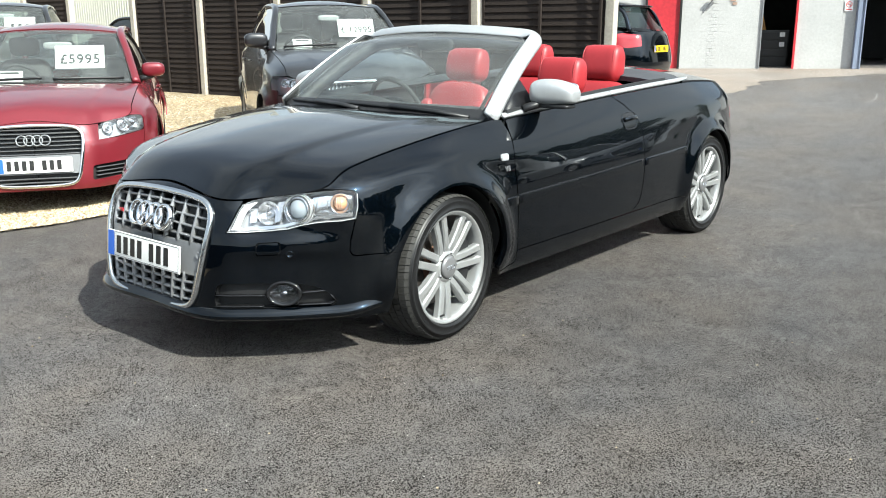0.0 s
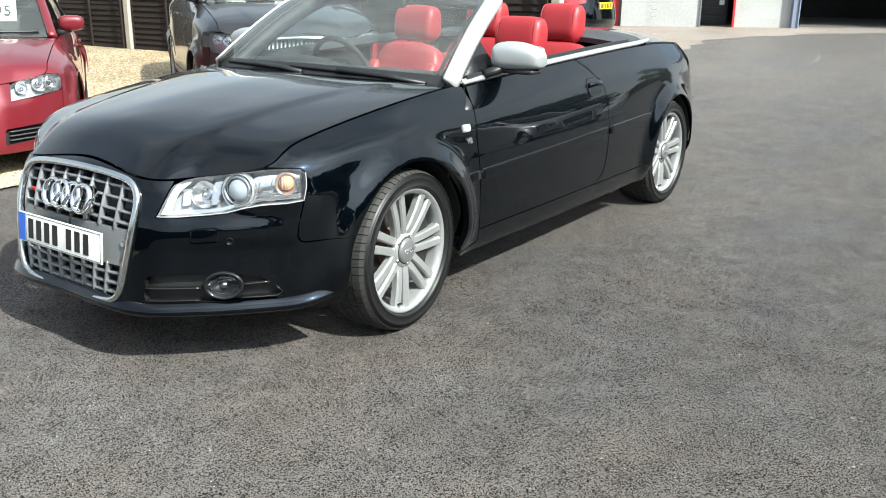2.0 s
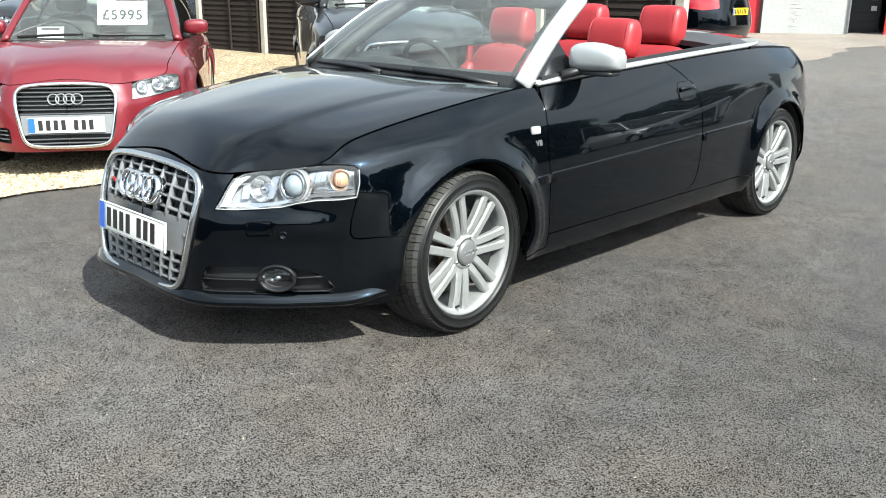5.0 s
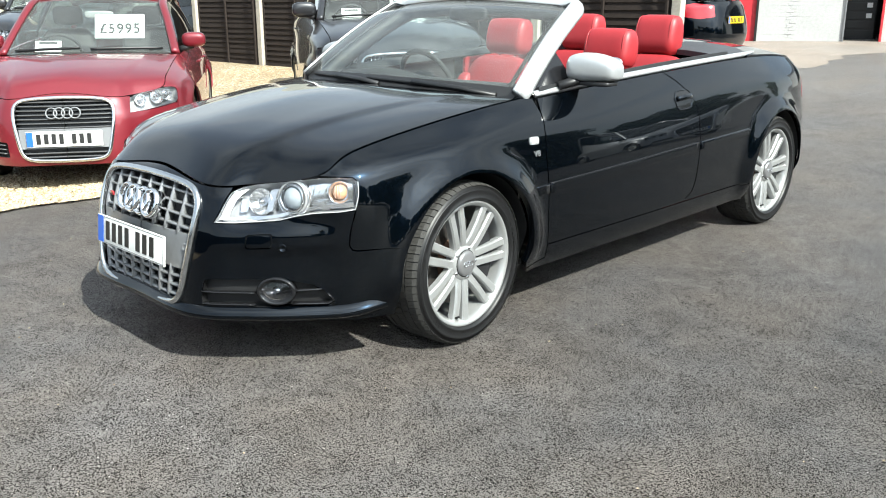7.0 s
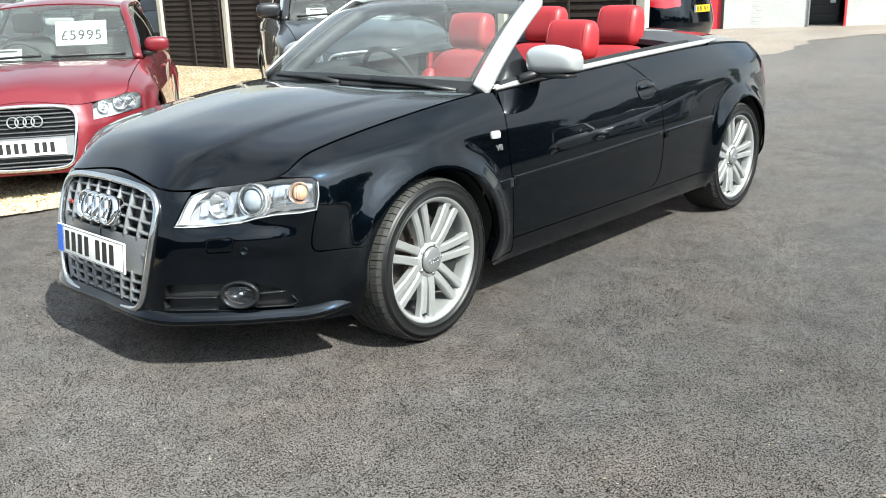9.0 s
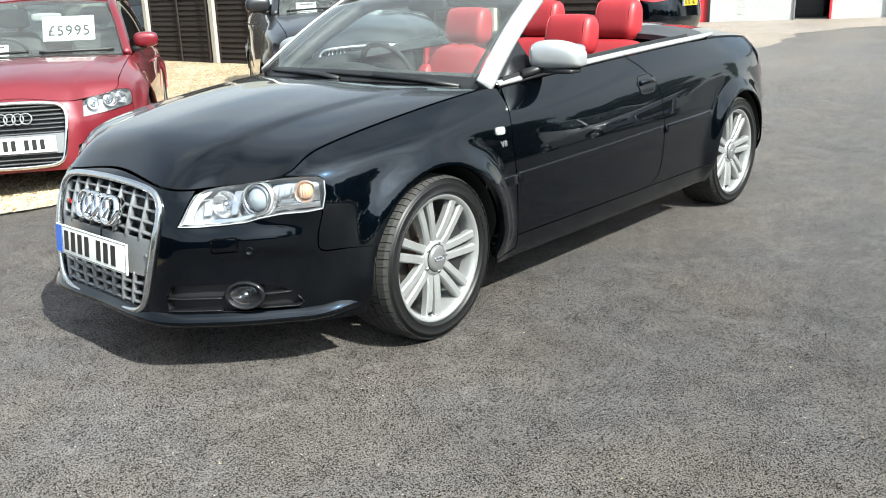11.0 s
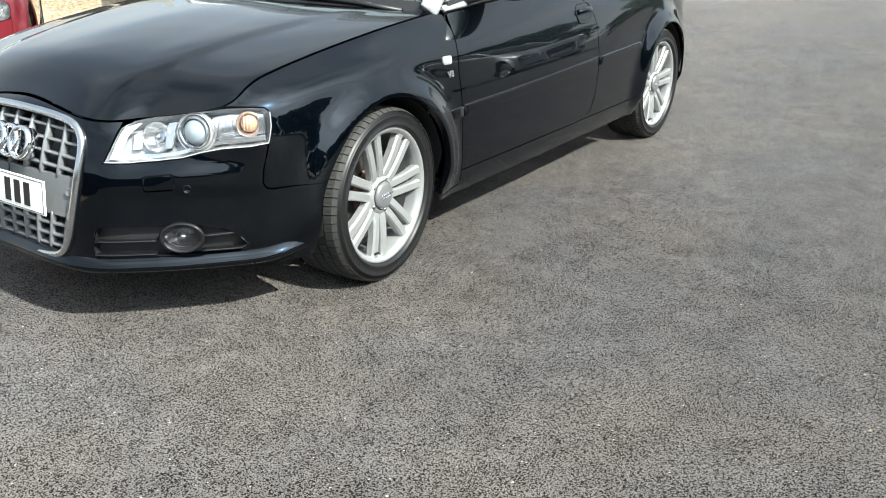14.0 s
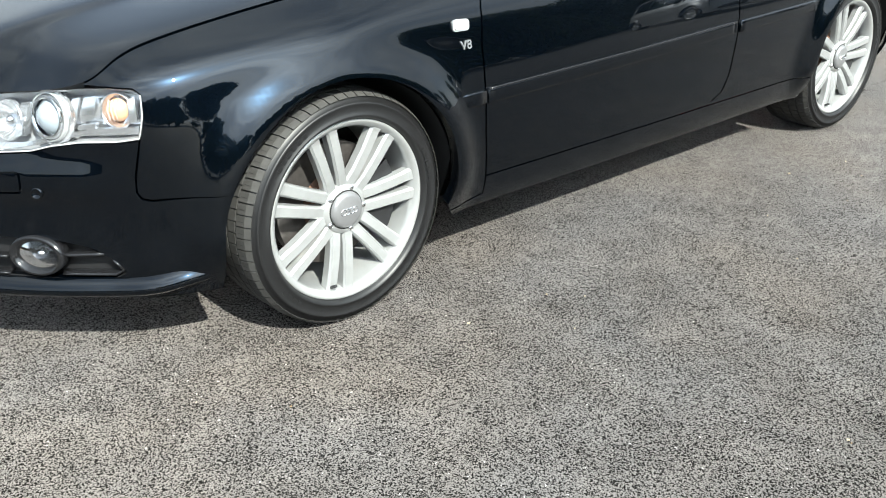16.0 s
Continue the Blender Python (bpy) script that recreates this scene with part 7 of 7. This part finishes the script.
    pr_, nr_ = sh.at([end], [0.74 * kz + dz])
    plate(rear, pose(0, pr_[0][1] + 0.03, 0.655 * kz + dz, 0, 0, 180), PLATE_YELLOW, "rear_plate")
    # inside
    part("cabin_floor", joined("cabin_floor", [block(0, 1.6 * ky, 0.32 * kz + dz, 1.4, 3.0 * ky, 0.04)], False), DARK_TRIM, car)
    dash = lattice(lambda u, v: (1.36 * (u - 0.5), sy + 0.02 - 0.12 * (1 - (2 * u - 1) ** 2) * (1 - v) + 0.5 * v, base_l[2] - 0.03 + 0.03 * math.sin(math.pi * v) - 0.3 * max(0, v - 0.8)), 16, 10)
    part("dashboard", joined("dashboard", [solid(dash, 0.03)]), DARK_TRIM, car)
    for sgn in (1, -1):
        part("seat_back", joined("seat_back", [cushion(sgn * 0.36, 1.62 * ky, base_l[2] - 0.12, 0.48, 0.16, 0.62, 4.5, tilt=-14)]), DARK_TRIM, car)
        part("seat_headrest", joined("seat_headrest", [cushion(sgn * 0.36, 1.72 * ky, base_l[2] + 0.30, 0.27, 0.10, 0.18, 4)]), DARK_TRIM, car)
    c = Vector((-0.36, sy + 0.62, base_l[2] - 0.02))
    pts = [tuple(c + Vector((0.185 * math.cos(t), -0.08 * math.sin(t), 0.165 * math.sin(t)))) for t in np.linspace(0, 2 * math.pi, 32, endpoint=False)]
    part("steering_wheel", joined("steering_wheel", [sweep(pts, ring(0.016), (0, 0.9, 0.4), closed=True)]), DARK_TRIM, car)
    part("inside_mirror", joined("inside_mirror", [cushion(0.0, ry0 - 0.10, rz - 0.16, 0.25, 0.04, 0.065, 4)]), style.get("inner_mirror", LAMP_GREY), car)
    part("bulkhead", joined("bulkhead", [block(0, sy + 0.06, (base_l[2] + low) / 2, 1.36, 0.03, base_l[2] - low - 0.1)], False), LINER, car)
    under = block(0, 1.3 * ky, low + 0.05, 1.36, 3.9 * ky, 0.04)
    part("underbody", joined("underbody", [under], False), LINER, car)
    for y in (0.0, wb):
        for sgn in (1, -1):
            lin = lattice(lambda u, v: (sgn * kx * (0.5 + 0.32 * v), y + (rad + 0.004) * math.cos(radians(-20 + 220 * u)), fa[1] + (rad + 0.004) * math.sin(radians(-20 + 220 * u))), 24, 2)
            part("wheel_housing", joined("wheel_housing", [lin]), LINER, car)
            wheel("wheel", car, sgn * 0.757 * kx, y, sgn, spokes=style.get("spokes", 10), twin=False, tread=False, rt=tyre_r, rr=tyre_r * 0.70)
    # wipers
    for u0, u1 in ((0.08, 0.46), (0.52, 0.93)):
        wp = [tuple(np.array(W(u0 + (u1 - u0) * t, 0.03 + 0.02 * t)) + np.array((0, -0.012, 0.012))) for t in np.linspace(0, 1, 12)]
        part("wiper", joined("wiper", [sweep(wp, ring(0.008, 0.012, 6), (0, -0.5, 1))]), BLACK_PLASTIC, car)
    # price card and small paper inside the screen
    if sign is not None:
        def stuck(u, v, lift):
            p = np.array(W(u, v))
            dv = np.array(W(u, v + 0.02)) - np.array(W(u, v - 0.02))
            x, zv = Vector((1, 0, 0)), (Vector(dv).normalized() + Vector((0, 0, 0.9))).normalized()
            n = x.cross(zv).normalized()
            zv = n.cross(x)
            mm = Matrix((x, n * -1, zv)).transposed().to_4x4()
            mm.translation = Vector(p) - n * lift
            return mm
        mm = stuck(sign_u, 0.50, 0.08)
        cd = tagged(part("price_card", joined("price_card", [moved(block(0, 0, 0, 0.42, 0.004, 0.235, 0.004), m @ mm)], False), PAPER), "white price card inside a windscreen", "price card", "price cards")
        part("plain_bar", joined("plain_bar", [moved(block(0.0, -0.004, 0.080, 0.32, 0.002, 0.022), m @ mm)], False), LAMP_GREY, cd)
        if sign:
            part("price", text_mesh(sign, 0.122 if len(sign) < 6 else 0.098, m @ mm @ pose(0, -0.004, -0.028, 90) @ Matrix.Diagonal((1, 1.12, 1, 1)), "price"), INK, cd, "black price figures " + sign)
        else:
            for x in (-0.1, 0.0, 0.1):
                part("plain_bar", joined("plain_bar", [moved(block(x, -0.004, -0.03, 0.05, 0.002, 0.07), m @ mm)], False), INK, cd)
        m2 = stuck(0.25 if style.get("bars") != "vertical" else 0.22, 0.15, 0.05)
        pa = tagged(part("paper_note", joined("paper_note", [moved(block(0, 0, 0, 0.21, 0.002, 0.10), m @ m2)], False), PAPER), "small white paper note inside a windscreen", "paper note", "paper notes")
        part("plain_bar", joined("plain_bar", [moved(block(0, -0.003, 0.03, 0.15, 0.001, 0.02), m @ m2)], False), INK, pa)
    return car


HATCH = {"lamp": [(-0.955, 0.562), (-0.938, 0.625), (-0.918, 0.668), (-0.80, 0.700), (-0.66, 0.718), (-0.55, 0.722), (-0.505, 0.716), (-0.490, 0.69), (-0.505, 0.625), (-0.53, 0.605), (-0.65, 0.588), (-0.80, 0.572)],
         "outer": 5, "under": 9, "bowls": ((-0.84, 0.645, 0.04), (-0.70, 0.660, 0.05), (-0.60, 0.665, 0.04)),
         "intakes": ([(-1.02, 0.375), (-0.72, 0.385), (-0.64, 0.36), (-0.66, 0.285), (-1.02, 0.265)],), "plate": 0.36}
SUV = dict(HATCH, bars="vertical", plate=0.25, grille_wide=1.36, lamp=[(-0.90, 0.56), (-0.885, 0.625), (-0.868, 0.672), (-0.78, 0.695), (-0.66, 0.712), (-0.47, 0.722), (-0.39, 0.716), (-0.37, 0.695), (-0.395, 0.605), (-0.47, 0.575), (-0.65, 0.560), (-0.80, 0.556)], big_mirror=1.25, spokes=5)
red_m = pose(-4.02, 0.69, -0.06, 0, 0, 56)
parked_car("hatchback_car", "metallic red hatchback parked on gravel with a price card", red_m, RED_PAINT, 0.98, 0.94, 1.0, 0.0, (1.395, 1.25, 2.95, 0.56, 3.05, 0.50), HATCH, sign="£5995", sign_u=0.67)
suv_m = pose(-3.75, 3.92, -0.10, 0, 0, 57)
parked_car("suv_car", "dark grey SUV parked on gravel with a price card", suv_m, GREY_PAINT, 1.06, 1.02, 1.22, 0.08, (1.70, 1.25, 3.1, 0.61, 3.3, 0.46), SUV, 0.36, sign="£ 12995", sign_u=0.69)
estate = parked_car("estate_car", "black estate car parked by the garage", pose(-7.3, 11.4, 0.27, 0, 0, -90), BLACK_PAINT, 1.0, 0.97, 1.06, 0.0, (1.45, 1.25, 2.95, 0.56, 3.25, 0.50), HATCH)
tagged(copy_thing(estate, pose(-16.5, 8.6, 0.12, 0, 0, -90)), "dark car behind the fence opening")
parked_car("hatchback_car", "dark grey hatchback on gravel with a price card", pose(-9.68, 2.85, 0.20, 0, 0, 58), GREY_PAINT, 0.99, 0.94, 1.04, 0.0, (1.48, 1.25, 2.95, 0.56, 3.05, 0.50), HATCH, sign="")
parked_car("saloon_car", "silver car parked across the forecourt", pose(6.0, 10.0, 0.25, 0, 0, -60), SILVER_PAINT, 1.0, 0.97, 1.02, 0.0, (1.43, 1.25, 2.95, 0.56, 3.1, 0.50), HATCH)


# ---- trees behind the forecourt ----
LEAF = island_colour("leaves", (0.03, 0.055, 0.015), (0.07, 0.11, 0.03), 0.6)
BARK = material("bark", (0.09, 0.07, 0.05), 0.9, 0, 0, 0.3, 20, 0.01, 20)


def tree(height, seed):
    rnd = random.Random(seed)
    t = thing("tree", "leafy broad tree behind the forecourt", "tree", None, "trees")
    limbs = [sweep([(0, 0, -0.1), (0.05, 0, height * 0.2), (0.1, 0.1, height * 0.45), (0.05, 0.1, height * 0.8)], ring(1, n=8), (0, 1, 0))]
    k = 8
    v = [((p[0] - c) * r + c, (p[1] - d) * r + d, p[2]) for i, p in enumerate(limbs[0][0]) for r, c, d in [((0.22, 0.17, 0.12, 0.04)[i // k], (0, 0.05, 0.1, 0.05)[i // k], (0, 0, 0.1, 0.1)[i // k])]]
    limbs = [(v, limbs[0][1])]
    clumps = []
    for i in range(26):
        z = height * rnd.uniform(0.10, 0.75)
        a, r = rnd.uniform(0, 6.28), height * rnd.uniform(0.16, 0.30)
        e = (r * math.cos(a), r * math.sin(a), z + height * rnd.uniform(0.08, 0.22))
        limbs.append(sweep([(0.05, 0.05, z), (e[0] * 0.5, e[1] * 0.5, z + (e[2] - z) * 0.6), e], ring(0.04, n=5), (0, 1, 0.1)))
        clumps += [(e[0], e[1], e[2], height * rnd.uniform(0.07, 0.13)), (e[0] * 0.6, e[1] * 0.6, e[2] + 0.4, height * rnd.uniform(0.07, 0.12))]
    part("trunk", joined("trunk", limbs), BARK, t)
    verts, faces = [], []
    for x, y, z, r in clumps:
        for j in range(420):
            d = Vector((rnd.gauss(0, 1), rnd.gauss(0, 1), rnd.gauss(0, 1))).normalized() * r * rnd.uniform(0.5, 1.15)
            u = Vector((rnd.gauss(0, 1), rnd.gauss(0, 1), rnd.gauss(0, 1))).normalized()
            w = u.orthogonal().normalized()
            c, s_ = Vector((x, y, z)) + d, rnd.uniform(0.05, 0.11)
            kk = len(verts)
            verts += [tuple(c - u * s_), tuple(c + w * s_ * 0.5), tuple(c + u * s_), tuple(c - w * s_ * 0.5)]
            faces.append((kk, kk + 1, kk + 2, kk + 3))
    part("crown", mesh_of("crown", verts, faces, False), LEAF, t)
    return t


first, second = tree(5.4, 1), tree(4.6, 2)
first.matrix_world, second.matrix_world = pose(15, 14, -0.6, 0, 0, 20), pose(14, 6, -0.7, 0, 0, 70)
for i, (x, y, rz) in enumerate(((17, 20, 100), (15, 0, 140), (14.5, -6, 210), (13, -12, 300), (9, 24, 30), (16, 10, 250), (15.5, 3, 10), (15, -3, 80), (16, 17, 190), (14, 22, 260), (14, -9, 40), (15, 8, 33), (16, 12, 77), (15, 1.5, 190), (14.5, -4.5, 20), (14, -7.5, 280), (15.5, 15.5, 120), (13, 23, 170), (16, 5, 300))):
    copy_thing((first, second)[i % 2], pose(x, y, -0.7, 0, 0, rz))


# unseen wall, added only to darken what the front bumper mirrors
tagged(part("reflection_wall", mesh_of("reflection_wall", *block(-3, -15.0, 0.9, 34, 0.25, 2.0, 0.01), False), FENCE_BROWN), "plain dark wall added out of view for the bumper's reflections", "wall", kind="structure")


# ---- seats of the convertible ----
seat("front_seat", "red leather front passenger seat with head restraint", 0.36, 1.455, 0.25, 18)
seat("front_seat", "red leather driver seat with head restraint", -0.40, 1.52, 0.29, 18)
seat("rear_seat", "red leather rear seat with tall head restraint", 0.30, 2.05, 0.30, 16, True)
seat("rear_seat", "red leather rear seat with tall head restraint", -0.28, 2.12, 0.30, 16, True)
